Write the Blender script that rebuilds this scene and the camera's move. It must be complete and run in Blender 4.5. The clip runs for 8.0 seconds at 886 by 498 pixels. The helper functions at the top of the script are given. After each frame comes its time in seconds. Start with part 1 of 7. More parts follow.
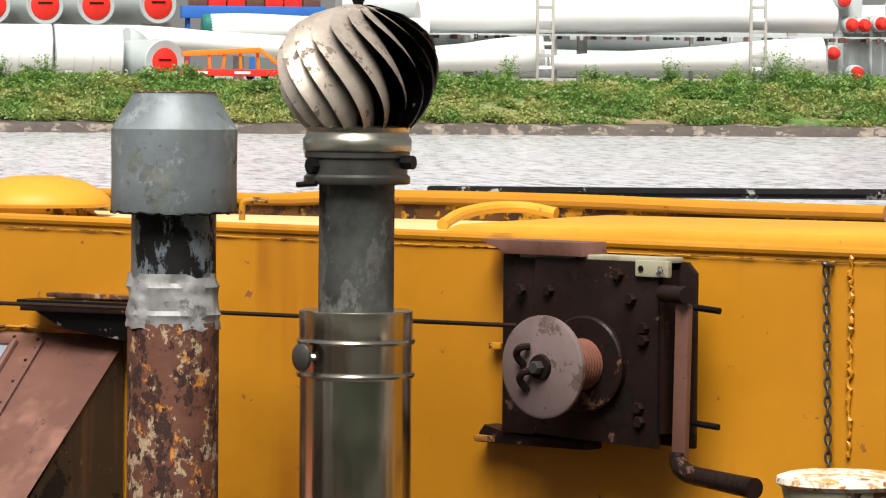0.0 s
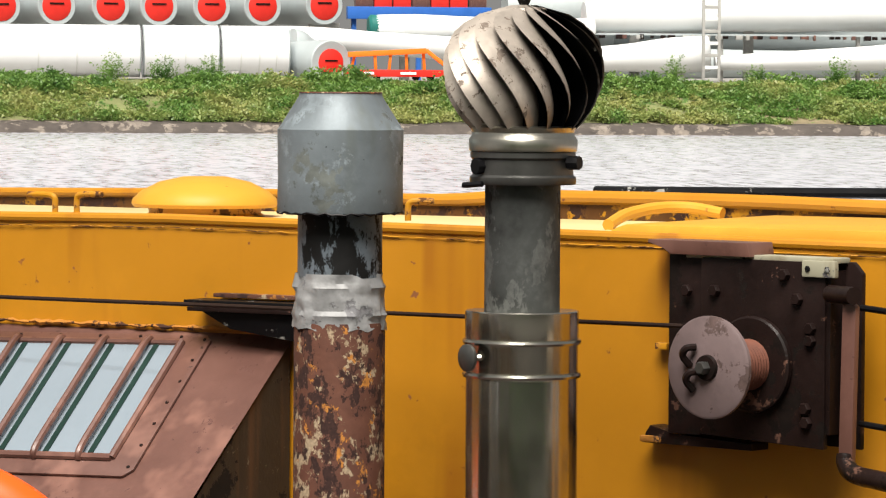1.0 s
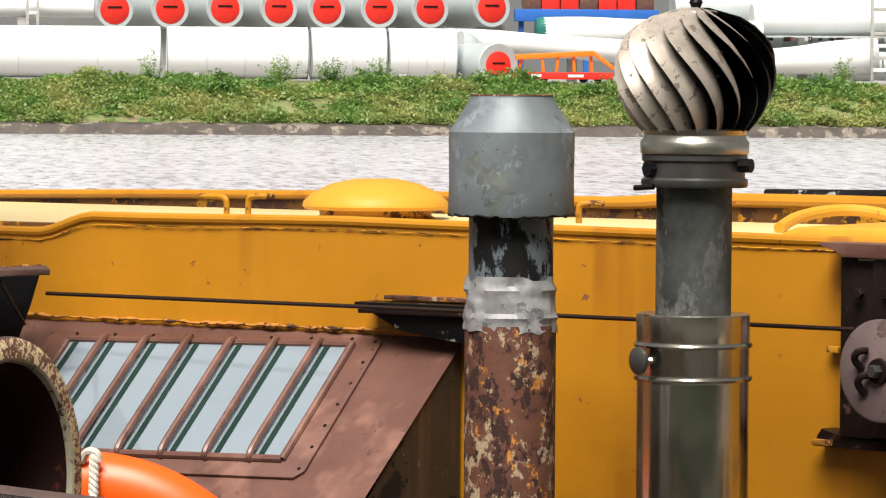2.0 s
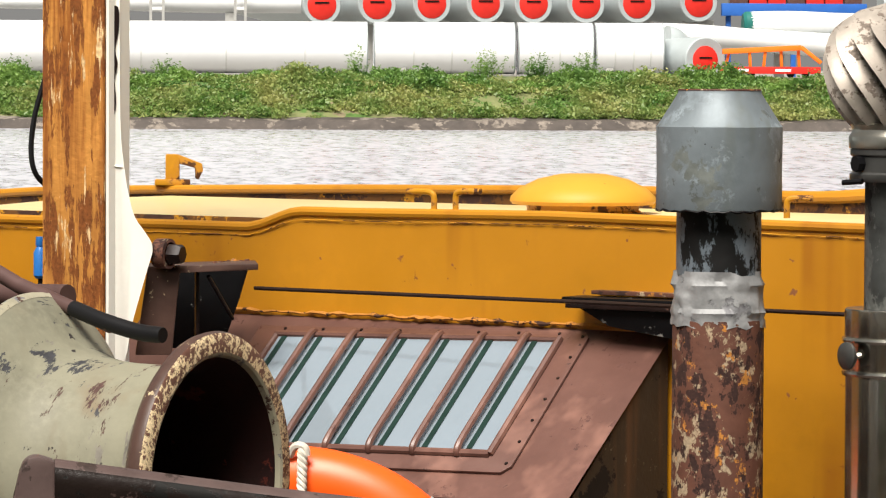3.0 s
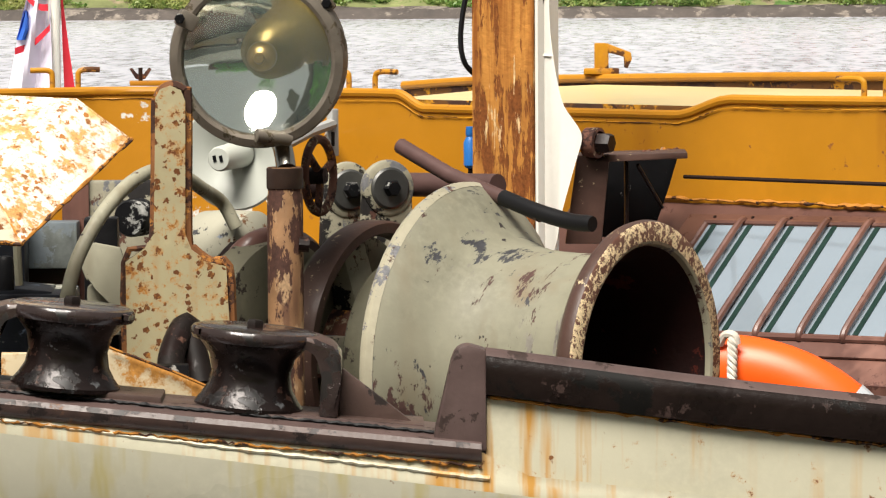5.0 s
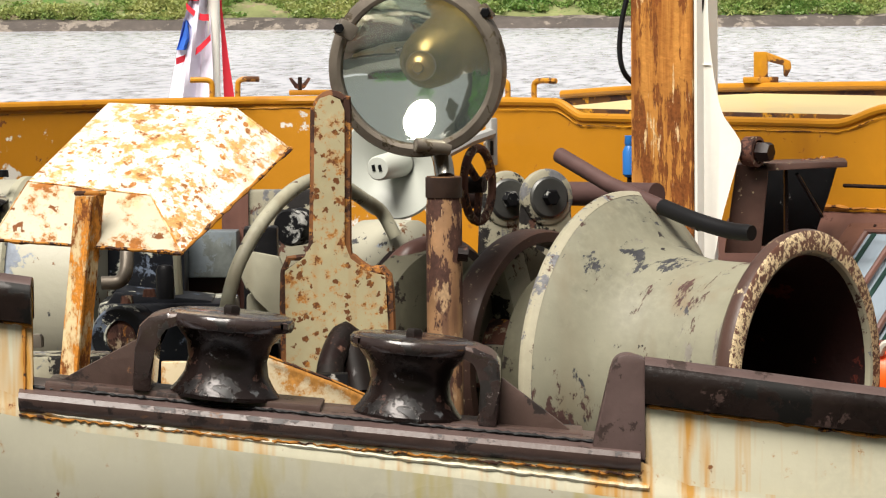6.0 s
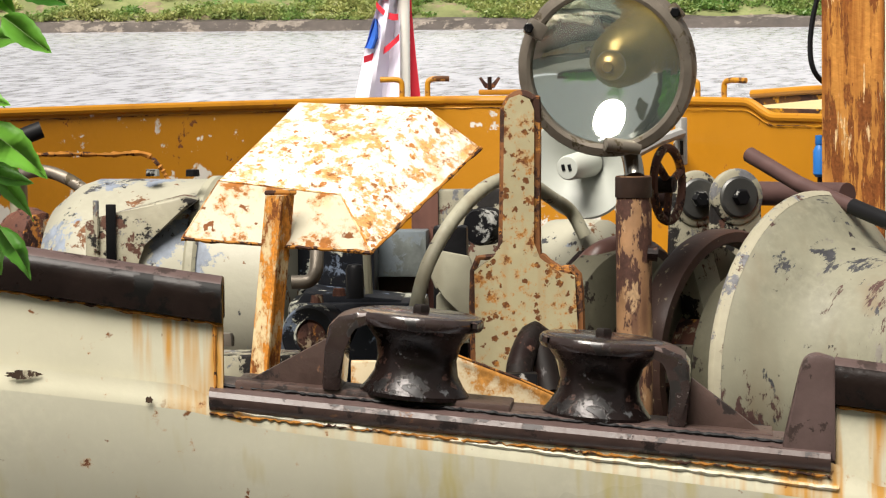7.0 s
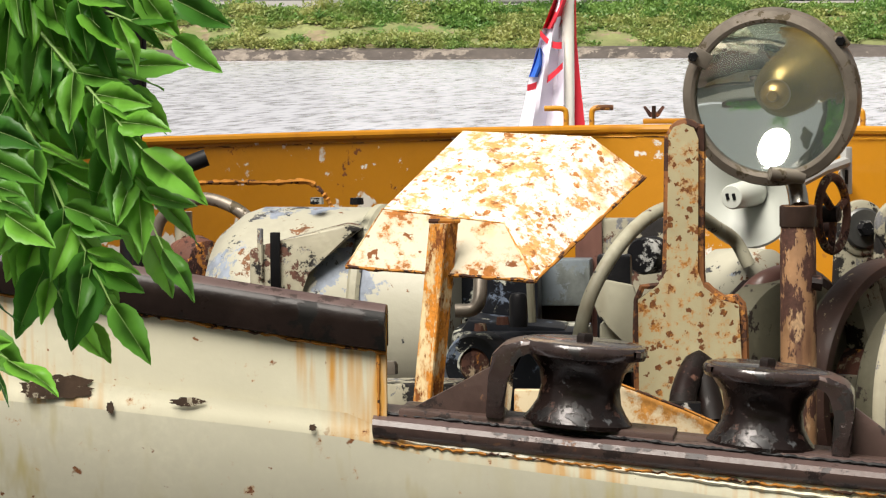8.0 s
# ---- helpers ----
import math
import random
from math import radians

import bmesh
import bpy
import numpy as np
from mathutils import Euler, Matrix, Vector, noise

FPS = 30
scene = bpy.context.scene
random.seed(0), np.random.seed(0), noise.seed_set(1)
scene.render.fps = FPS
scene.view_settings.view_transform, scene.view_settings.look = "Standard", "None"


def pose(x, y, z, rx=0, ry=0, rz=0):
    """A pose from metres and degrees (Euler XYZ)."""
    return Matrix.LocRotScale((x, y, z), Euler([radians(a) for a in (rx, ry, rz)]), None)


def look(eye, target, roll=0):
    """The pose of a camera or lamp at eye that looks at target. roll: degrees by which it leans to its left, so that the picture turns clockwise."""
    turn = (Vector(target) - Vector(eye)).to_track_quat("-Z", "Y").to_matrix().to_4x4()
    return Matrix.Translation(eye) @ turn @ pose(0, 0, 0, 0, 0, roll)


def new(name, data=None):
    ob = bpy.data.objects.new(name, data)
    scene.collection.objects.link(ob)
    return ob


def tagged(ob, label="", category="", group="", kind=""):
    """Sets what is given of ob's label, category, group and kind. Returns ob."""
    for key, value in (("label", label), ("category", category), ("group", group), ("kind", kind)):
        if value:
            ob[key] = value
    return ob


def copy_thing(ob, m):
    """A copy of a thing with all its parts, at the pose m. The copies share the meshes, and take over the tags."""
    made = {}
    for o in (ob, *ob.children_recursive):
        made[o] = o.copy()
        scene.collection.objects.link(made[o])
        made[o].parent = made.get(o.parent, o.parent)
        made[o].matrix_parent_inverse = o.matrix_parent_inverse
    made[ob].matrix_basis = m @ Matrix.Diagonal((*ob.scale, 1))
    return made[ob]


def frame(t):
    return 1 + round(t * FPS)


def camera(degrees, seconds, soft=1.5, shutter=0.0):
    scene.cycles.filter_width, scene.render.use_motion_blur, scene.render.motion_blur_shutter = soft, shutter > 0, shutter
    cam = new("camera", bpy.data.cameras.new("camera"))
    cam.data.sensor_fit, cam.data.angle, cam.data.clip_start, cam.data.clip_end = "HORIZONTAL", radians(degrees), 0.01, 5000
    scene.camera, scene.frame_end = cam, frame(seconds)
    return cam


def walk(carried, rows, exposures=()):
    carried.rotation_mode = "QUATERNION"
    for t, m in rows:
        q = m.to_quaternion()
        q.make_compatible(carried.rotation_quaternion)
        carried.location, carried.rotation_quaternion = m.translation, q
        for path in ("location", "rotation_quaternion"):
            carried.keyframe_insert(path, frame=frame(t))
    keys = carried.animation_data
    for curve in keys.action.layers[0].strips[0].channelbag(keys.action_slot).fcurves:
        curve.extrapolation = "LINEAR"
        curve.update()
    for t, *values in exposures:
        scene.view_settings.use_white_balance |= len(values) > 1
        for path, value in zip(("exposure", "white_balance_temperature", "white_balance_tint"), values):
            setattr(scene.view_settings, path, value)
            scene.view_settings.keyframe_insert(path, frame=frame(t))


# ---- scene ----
cam = camera(12.0, 8.0, 1.2)
EYE = 5.0
# seconds, x, y, yaw, pitch, lean to the left
ROWS = [
    (0.0, -0.0000, -0.0000, 28.000, -2.380, 0.489),
    (0.5, -0.0000, -0.0000, 29.153, -2.384, 0.418),
    (1.0, -0.0000, -0.0000, 30.257, -2.391, 0.366),
    (2.3, -0.0072, -0.0047, 33.288, -2.353, 0.397),
    (2.5, -0.0071, -0.0048, 33.832, -2.343, 0.393),
    (3.0, -0.0070, -0.0050, 35.339, -2.456, 0.260),
    (3.5, -0.0069, -0.0052, 36.864, -2.804, 0.080),
    (4.0, -0.0067, -0.0054, 38.520, -3.378, 0.015),
    (4.5, -0.0066, -0.0055, 39.979, -3.823, -0.137),
    (6.0, -0.0063, -0.0059, 43.344, -3.828, -0.466),
    (6.5, -0.0061, -0.0060, 44.580, -3.822, -0.427),
    (7.0, -0.0060, -0.0062, 45.925, -3.810, -0.560),
    (7.5, -0.0058, -0.0063, 47.145, -3.682, -0.633),
    (8.0, -0.0057, -0.0064, 48.151, -3.400, -0.532),
]
walk(cam, [(t, pose(x, y, EYE, 0, 0, yaw) @ pose(0, 0, 0, 90 + pitch) @ pose(0, 0, 0, 0, 0, lean)) for t, x, y, yaw, pitch, lean in ROWS])

# ---- light: bright overcast noon ----
SUN_HEIGHT, SUN_BEARING = 57.0, 162.0
world = bpy.data.worlds.new("sky")
scene.world = world
world.use_nodes = True
wn = world.node_tree.nodes
sky = wn.new("ShaderNodeTexSky")
sky.sky_type, sky.sun_disc = "NISHITA", False
sky.sun_elevation, sky.sun_rotation = radians(SUN_HEIGHT), radians(SUN_BEARING)
sky.dust_density, sky.air_density = 4.0, 1.0
haze = wn.new("ShaderNodeMix")
haze.data_type = "RGBA"
haze.inputs[0].default_value = 0.85
haze.inputs[7].default_value = (8.3, 8.1, 7.7, 1)
world.node_tree.links.new(sky.outputs[0], haze.inputs[6])
world.node_tree.links.new(haze.outputs[2], wn["Background"].inputs[0])
wn["Background"].inputs[1].default_value = 0.024
sun = new("sun", bpy.data.lights.new("sun", "SUN"))
sun.data.energy, sun.data.angle, sun.data.color = 5.0, radians(36), (1.0, 0.94, 0.86)
sb = radians(SUN_BEARING)
sun.matrix_world = look((0, 0, 40), (-math.sin(sb) * 40, -math.cos(sb) * 40, 40 - 40 * math.tan(radians(SUN_HEIGHT))))
scene.view_settings.exposure = 0.64


# ---- materials ----
def mat(name, base, rough=0.5, metal=0.0, vary=0.12, scale=5.0, chips=(), streak=None, bump=0.15, grain=60.0, coat=0.0, dots=None, stretch=None, halo=False):
    """Paint or metal: base colour with two scales of variation, chips (colour, scale, threshold, roughness, seed) and runs of rust down the face."""
    m = bpy.data.materials.new(name)
    m.use_nodes = True
    n, l = m.node_tree.nodes, m.node_tree.links
    b = n["Principled BSDF"]
    b.inputs["Metallic"].default_value = metal
    b.inputs["Coat Weight"].default_value = coat
    b.inputs["Specular IOR Level"].default_value = 0.18 if max(base) < 0.04 and rough > 0.27 else 0.5 if rough < 0.42 else 0.3
    tc = n.new("ShaderNodeTexCoord")

    def tex(s, detail=6.0, off=0.0, stretch=None, r=0.6):
        mp = n.new("ShaderNodeMapping")
        mp.inputs["Location"].default_value = (off, off * 1.7, off * 0.6)
        if stretch:
            mp.inputs["Scale"].default_value = stretch
        l.new(tc.outputs["Object"], mp.inputs[0])
        t = n.new("ShaderNodeTexNoise")
        t.inputs["Scale"].default_value, t.inputs["Detail"].default_value, t.inputs["Roughness"].default_value = s, detail, r
        l.new(mp.outputs[0], t.inputs["Vector"])
        return t.outputs["Fac"]

    def ramp(fac, a, z):
        r = n.new("ShaderNodeMapRange")
        r.inputs["From Min"].default_value, r.inputs["From Max"].default_value = a, z
        l.new(fac, r.inputs["Value"])
        return r.outputs[0]

    def mix(fac, a, c, kind="RGBA"):
        x = n.new("ShaderNodeMix")
        x.data_type = kind
        ia, ib, out = (6, 7, 2) if kind == "RGBA" else (2, 3, 0)
        l.new(fac, x.inputs[0])
        for i, v in ((ia, a), (ib, c)):
            if isinstance(v, bpy.types.NodeSocket):
                l.new(v, x.inputs[i])
            else:
                x.inputs[i].default_value = v
        return x.outputs[out]

    c4 = lambda c, k=1.0: (c[0] * k, c[1] * k, c[2] * k, 1)
    big = tex(scale, 4.0, 3.1)
    col = mix(ramp(big, 0.3, 0.7), c4(base, 1 - vary * 1.6), c4(base, 1 + vary * 0.6))
    fine = tex(grain, 3.0, 7.7)
    col = mix(ramp(fine, 0.35, 0.75), col, mix(ramp(fine, 0.0, 1.0), c4(base, 1 - vary), c4(base, 1 - vary * 0.3)))
    ro = mix(ramp(big, 0.3, 0.7), rough * 0.85, min(1.0, rough * 1.15), "FLOAT")
    height = ramp(fine, 0.2, 0.8)
    if streak:
        sc, amount, width = streak
        s = tex(width, 3.0, 11.3, (1, 1, 0.07))
        area = tex(2.2, 2.0, 5.0)
        mask = n.new("ShaderNodeMath")
        mask.operation = "MULTIPLY"
        l.new(ramp(s, 0.61 - amount * 0.22, 0.70 - amount * 0.08), mask.inputs[0])
        l.new(ramp(area, 0.38, 0.52), mask.inputs[1])
        col = mix(mask.outputs[0], col, c4(sc))
    if dots:
        dc, ds, dr, share = dots
        vo = n.new("ShaderNodeTexVoronoi")
        vo.inputs["Scale"].default_value = ds
        wob = n.new("ShaderNodeTexNoise")
        wob.inputs["Scale"].default_value = ds * 2.5
        l.new(tc.outputs["Object"], wob.inputs["Vector"])
        add = n.new("ShaderNodeMix")
        add.data_type = "VECTOR"
        add.inputs[0].default_value = 0.9 / ds
        l.new(tc.outputs["Object"], add.inputs[4])
        l.new(wob.outputs["Color"], add.inputs[5])
        l.new(add.outputs[1], vo.inputs["Vector"])
        sep = n.new("ShaderNodeSeparateColor")
        l.new(vo.outputs["Color"], sep.inputs[0])
        size = mix(ramp(sep.outputs[1], 0.0, 1.0), dr * 0.4, dr, "FLOAT")
        near_spot = n.new("ShaderNodeMath")
        near_spot.operation = "SUBTRACT"
        l.new(size, near_spot.inputs[0])
        l.new(vo.outputs["Distance"], near_spot.inputs[1])
        both = n.new("ShaderNodeMath")
        both.operation = "MULTIPLY"
        l.new(ramp(near_spot.outputs[0], -0.02, 0.04), both.inputs[0])
        l.new(ramp(sep.outputs[0], 1 - share, 1 - share + 0.01), both.inputs[1])
        col = mix(both.outputs[0], col, c4(dc))
        ro = mix(both.outputs[0], ro, 0.85, "FLOAT")
    for i, (cc, cs, thr, cr, seed) in enumerate(chips):
        lump = n.new("ShaderNodeMath")
        lump.operation = "MULTIPLY_ADD"
        lump.inputs[1].default_value = 0.4
        l.new(tex(cs * 0.28, 3.0, seed + 9.0), lump.inputs[0])
        fl = n.new("ShaderNodeMath")
        fl.operation = "SUBTRACT"
        fl.inputs[1].default_value = 0.2
        l.new(tex(cs, 9.0, seed, stretch, 0.72), fl.inputs[0])
        l.new(fl.outputs[0], lump.inputs[2])
        k = ramp(lump.outputs[0], thr, thr + 0.02)
        if halo:
            stain = n.new("ShaderNodeMath")
            stain.operation = "MULTIPLY"
            stain.inputs[1].default_value = 0.55
            l.new(ramp(lump.outputs[0], thr - 0.06, thr), stain.inputs[0])
            col = mix(stain.outputs[0], col, (0.42, 0.19, 0.045, 1))
        tone = mix(ramp(tex(cs * 4, 4.0, seed + 2), 0.3, 0.7), c4(cc, 0.6), c4(cc, 1.25))
        col = mix(k, col, tone)
        ro = mix(k, ro, cr, "FLOAT")
        height = mix(k, height, 0.15, "FLOAT")
    l.new(col, b.inputs["Base Color"])
    l.new(ro, b.inputs["Roughness"])
    bp = n.new("ShaderNodeBump")
    bp.inputs["Strength"].default_value, bp.inputs["Distance"].default_value = bump, 0.0018
    l.new(height, bp.inputs["Height"])
    l.new(bp.outputs[0], b.inputs["Normal"])
    return m


RUST, DARKRUST, ORANGE_RUST = (0.16, 0.055, 0.02), (0.05, 0.022, 0.014), (0.38, 0.15, 0.035)
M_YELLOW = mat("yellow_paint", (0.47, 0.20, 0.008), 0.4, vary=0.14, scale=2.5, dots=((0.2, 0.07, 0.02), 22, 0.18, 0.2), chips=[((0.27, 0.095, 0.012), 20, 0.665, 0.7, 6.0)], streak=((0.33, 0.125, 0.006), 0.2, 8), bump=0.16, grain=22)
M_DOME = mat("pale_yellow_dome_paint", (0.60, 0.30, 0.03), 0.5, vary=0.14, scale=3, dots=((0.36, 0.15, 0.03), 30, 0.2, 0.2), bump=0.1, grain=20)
# roof paler than the bulwark: the sky's sheen is put into the colour
M_ROOF = mat("sky_pale_yellow_roof", (0.84, 0.66, 0.32), 0.35, vary=0.1, scale=2.5, bump=0.06, grain=20, coat=0.1)
M_YELLOW_WORN = mat("yellow_paint_worn", (0.55, 0.25, 0.012), 0.45, vary=0.18, scale=4, chips=[((0.10, 0.04, 0.014), 16, 0.53, 0.85, 4.0)], bump=0.25, halo=True)
M_YELLOW_PEEL = mat("yellow_paint_peeling", (0.48, 0.205, 0.0085), 0.4, vary=0.14, scale=2.5, dots=((0.66, 0.64, 0.58), 17, 0.42, 0.35), chips=[((0.62, 0.6, 0.55), 12, 0.60, 0.6, 8.0), (RUST, 24, 0.66, 0.8, 2.0)], bump=0.15)
M_KERB = mat("brown_stained_kerb", (0.15, 0.062, 0.014), 0.6, vary=0.35, scale=5, chips=[((0.50, 0.23, 0.012), 10, 0.53, 0.5, 3.0), (DARKRUST, 14, 0.53, 0.8, 8.0)], bump=0.3)
M_RUSTWELD = mat("rusty_weld", (0.46, 0.19, 0.03), 0.8, vary=0.3, scale=30, chips=[(DARKRUST, 40, 0.531, 0.9, 2.0)], bump=0.6)
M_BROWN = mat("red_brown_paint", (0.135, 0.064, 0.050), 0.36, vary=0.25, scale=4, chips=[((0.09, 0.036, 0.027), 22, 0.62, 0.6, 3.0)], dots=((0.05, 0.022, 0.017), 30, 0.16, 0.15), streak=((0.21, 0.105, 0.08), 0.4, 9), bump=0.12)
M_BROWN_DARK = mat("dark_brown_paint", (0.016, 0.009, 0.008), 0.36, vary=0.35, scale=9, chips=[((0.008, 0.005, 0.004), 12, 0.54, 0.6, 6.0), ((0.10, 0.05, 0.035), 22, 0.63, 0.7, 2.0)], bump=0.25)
M_SKYSIDE = mat("dark_streaked_side", (0.048, 0.034, 0.022), 0.7, vary=0.4, scale=6, chips=[((0.14, 0.11, 0.07), 40, 0.64, 0.8, 3.0), ((0.008, 0.006, 0.005), 8, 0.56, 0.8, 5.0)], streak=((0.10, 0.05, 0.025), 0.6, 12), bump=0.3)
M_CREAM = mat("cream_paint", (0.36, 0.345, 0.255), 0.6, vary=0.18, scale=4, dots=((0.03, 0.025, 0.025), 48, 0.3, 0.2), chips=[((0.09, 0.085, 0.09), 16, 0.63, 0.6, 5.0), ((0.07, 0.035, 0.028), 22, 0.65, 0.8, 2.0)], streak=((0.20, 0.17, 0.11), 0.5, 14), bump=0.15)
M_DRUM = mat("drum_paint", (0.265, 0.255, 0.185), 0.62, vary=0.25, scale=3, dots=((0.03, 0.025, 0.025), 30, 0.18, 0.25), chips=[((0.18, 0.165, 0.14), 7, 0.58, 0.6, 5.0), ((0.075, 0.04, 0.034), 16, 0.59, 0.8, 2.0), ((0.045, 0.045, 0.05), 22, 0.62, 0.6, 8.0)], streak=((0.17, 0.13, 0.08), 0.5, 9), bump=0.15, stretch=(1.6, 0.5, 0.5))
# olive with dark stains, darkened for the shade behind the drum
M_OLIVE = mat("stained_shaded_olive", (0.15, 0.14, 0.095), 0.55, vary=0.3, scale=7, chips=[((0.03, 0.022, 0.018), 18, 0.57, 0.7, 3.0)], bump=0.2)
M_RIMBAND = mat("dark_brown_band", (0.085, 0.047, 0.037), 0.42, vary=0.3, scale=9, chips=[((0.45, 0.36, 0.22), 60, 0.64, 0.6, 3.0)], bump=0.2)
M_FLANGEBAND = mat("chipped_flange_edge", (0.40, 0.37, 0.27), 0.5, vary=0.2, scale=6, chips=[((0.16, 0.16, 0.17), 24, 0.56, 0.6, 5.0), ((0.09, 0.05, 0.04), 28, 0.60, 0.8, 4.0)], bump=0.3)
M_CREAM_WORN = mat("cream_paint_worn", (0.36, 0.335, 0.245), 0.5, vary=0.25, scale=6, chips=[((0.14, 0.14, 0.145), 14, 0.57, 0.6, 5.0), ((0.014, 0.012, 0.011), 17, 0.55, 0.7, 9.0), ((0.10, 0.045, 0.03), 22, 0.575, 0.8, 4.0)], bump=0.35)
M_HULL = mat("hull_paint", (0.59, 0.56, 0.42), 0.4, vary=0.12, scale=2.0, dots=((0.2, 0.075, 0.02), 26, 0.16, 0.25), chips=[(RUST, 40, 0.685, 0.8, 2.0)], streak=((0.52, 0.27, 0.06), 0.52, 30), bump=0.1, halo=True)
M_HULL_LOW = mat("hull_paint_low", (0.585, 0.56, 0.435), 0.3, vary=0.16, scale=1.6, dots=((0.17, 0.06, 0.015), 20, 0.17, 0.45), chips=[(RUST, 30, 0.70, 0.8, 4.0)], streak=((0.46, 0.40, 0.20), 0.4, 18), bump=0.08, halo=True)
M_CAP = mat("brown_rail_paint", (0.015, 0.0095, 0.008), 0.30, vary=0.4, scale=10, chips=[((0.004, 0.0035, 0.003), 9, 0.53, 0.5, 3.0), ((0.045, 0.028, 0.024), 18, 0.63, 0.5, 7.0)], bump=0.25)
M_LEDGE = mat("brown_ledge_paint", (0.085, 0.052, 0.043), 0.40, vary=0.35, scale=8, chips=[((0.02, 0.012, 0.010), 14, 0.56, 0.5, 3.0), ((0.15, 0.075, 0.04), 24, 0.64, 0.6, 7.0)], bump=0.3)
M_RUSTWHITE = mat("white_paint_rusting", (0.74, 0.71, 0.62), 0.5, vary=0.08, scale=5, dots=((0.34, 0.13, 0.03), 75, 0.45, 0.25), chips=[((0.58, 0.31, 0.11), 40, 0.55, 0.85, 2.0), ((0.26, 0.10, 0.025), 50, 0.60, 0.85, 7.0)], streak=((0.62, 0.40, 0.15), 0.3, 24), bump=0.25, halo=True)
# hood front: darker cream than the top, its shade put into the colour
M_HOODFRONT = mat("shaded_cream_few_rust_spots", (0.48, 0.44, 0.32), 0.5, vary=0.12, scale=5, dots=((0.16, 0.055, 0.016), 34, 0.34, 0.4), chips=[((0.30, 0.11, 0.022), 22, 0.575, 0.85, 4.0)], streak=((0.6, 0.36, 0.1), 0.25, 24), bump=0.25, halo=True)
M_RUSTWHITE_EDGE = mat("rusty_post_paint", (0.76, 0.60, 0.34), 0.55, vary=0.2, scale=6, chips=[((0.60, 0.23, 0.03), 36, 0.505, 0.85, 2.0), ((0.22, 0.072, 0.016), 44, 0.56, 0.85, 7.0)], bump=0.35, stretch=(1, 1, 0.4), halo=True)
M_PLATE = mat("rust_spotted_plate", (0.41, 0.36, 0.215), 0.5, vary=0.18, scale=5, dots=((0.12, 0.042, 0.012), 80, 0.5, 0.45), chips=[((0.15, 0.052, 0.015), 34, 0.595, 0.85, 4.0), ((0.36, 0.15, 0.03), 60, 0.61, 0.85, 9.0)], streak=((0.34, 0.19, 0.07), 0.4, 20), bump=0.2, halo=True)
M_PLATE_EDGE = mat("rusty_plate_edge", (0.22, 0.088, 0.03), 0.8, vary=0.3, scale=20, chips=[(DARKRUST, 22, 0.51, 0.85, 4.0), ((0.42, 0.18, 0.04), 30, 0.58, 0.85, 7.0)], bump=0.5)
M_MASTRUST = mat("orange_rust_mast", (0.66, 0.29, 0.06), 0.75, vary=0.3, scale=5, chips=[((0.22, 0.07, 0.016), 36, 0.54, 0.9, 2.0), ((0.80, 0.55, 0.28), 34, 0.60, 0.8, 9.0)], streak=((0.30, 0.10, 0.018), 0.75, 46), bump=0.7, stretch=(1, 1, 0.13))
M_MASTWHITE = mat("white_mast_paint", (0.88, 0.86, 0.78), 0.4, vary=0.05, scale=4, dots=((0.4, 0.2, 0.06), 20, 0.14, 0.1), streak=((0.70, 0.56, 0.34), 0.2, 12), bump=0.08)
M_RUSTPIPE = mat("rusted_pipe", (0.125, 0.05, 0.032), 0.7, vary=0.4, scale=9, chips=[((0.34, 0.26, 0.17), 40, 0.57, 0.8, 2.0), ((0.44, 0.18, 0.035), 34, 0.59, 0.9, 9.0), ((0.035, 0.016, 0.013), 32, 0.55, 0.9, 5.0)], bump=0.4, stretch=(1, 1, 0.7))
M_GALV = mat("galvanised_steel", (0.205, 0.24, 0.262), 0.5, 0.25, vary=0.3, scale=5, chips=[((0.235, 0.275, 0.30), 7, 0.55, 0.5, 5.0), ((0.15, 0.165, 0.155), 7, 0.565, 0.6, 12.0), ((0.03, 0.027, 0.025), 26, 0.655, 0.7, 3.0)], streak=((0.12, 0.128, 0.095), 0.6, 10), bump=0.2)
M_SOOT = mat("sooted_steel", (0.20, 0.24, 0.28), 0.5, 0.2, vary=0.3, scale=8, chips=[((0.008, 0.008, 0.008), 7, 0.508, 0.7, 5.0)], bump=0.2, stretch=(1, 1, 0.5))
M_TAPE = mat("grey_tape", (0.34, 0.345, 0.35), 0.55, 0.1, vary=0.3, scale=18, chips=[((0.2, 0.2, 0.21), 22, 0.562, 0.6, 3.0)], bump=1.0, grain=25)
M_STAINLESS = mat("stainless_steel", (0.52, 0.50, 0.44), 0.23, 1.0, vary=0.12, scale=10, bump=0.02, grain=8)
M_BRUSHED = mat("brushed_steel", (0.55, 0.53, 0.46), 0.33, 1.0, vary=0.2, scale=14, bump=0.1, grain=40)
M_STEEL_DULL = mat("dull_steel", (0.12, 0.12, 0.115), 0.42, 0.75, vary=0.3, scale=9, bump=0.08)
M_INPIPE = mat("mottled_grey_pipe", (0.075, 0.08, 0.077), 0.5, 0.3, vary=0.5, scale=11, chips=[((0.11, 0.115, 0.11), 16, 0.55, 0.5, 3.0), ((0.025, 0.025, 0.025), 12, 0.56, 0.7, 8.0)], bump=0.15, stretch=(1, 1, 0.6))
M_BLADE = mat("weathered_aluminium", (0.52, 0.46, 0.40), 0.42, 0.45, vary=0.25, scale=16, chips=[((0.22, 0.18, 0.15), 40, 0.57, 0.7, 2.0)], bump=0.2)
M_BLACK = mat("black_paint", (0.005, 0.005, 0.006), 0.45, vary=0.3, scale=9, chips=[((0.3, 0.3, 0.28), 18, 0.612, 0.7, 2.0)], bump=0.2)
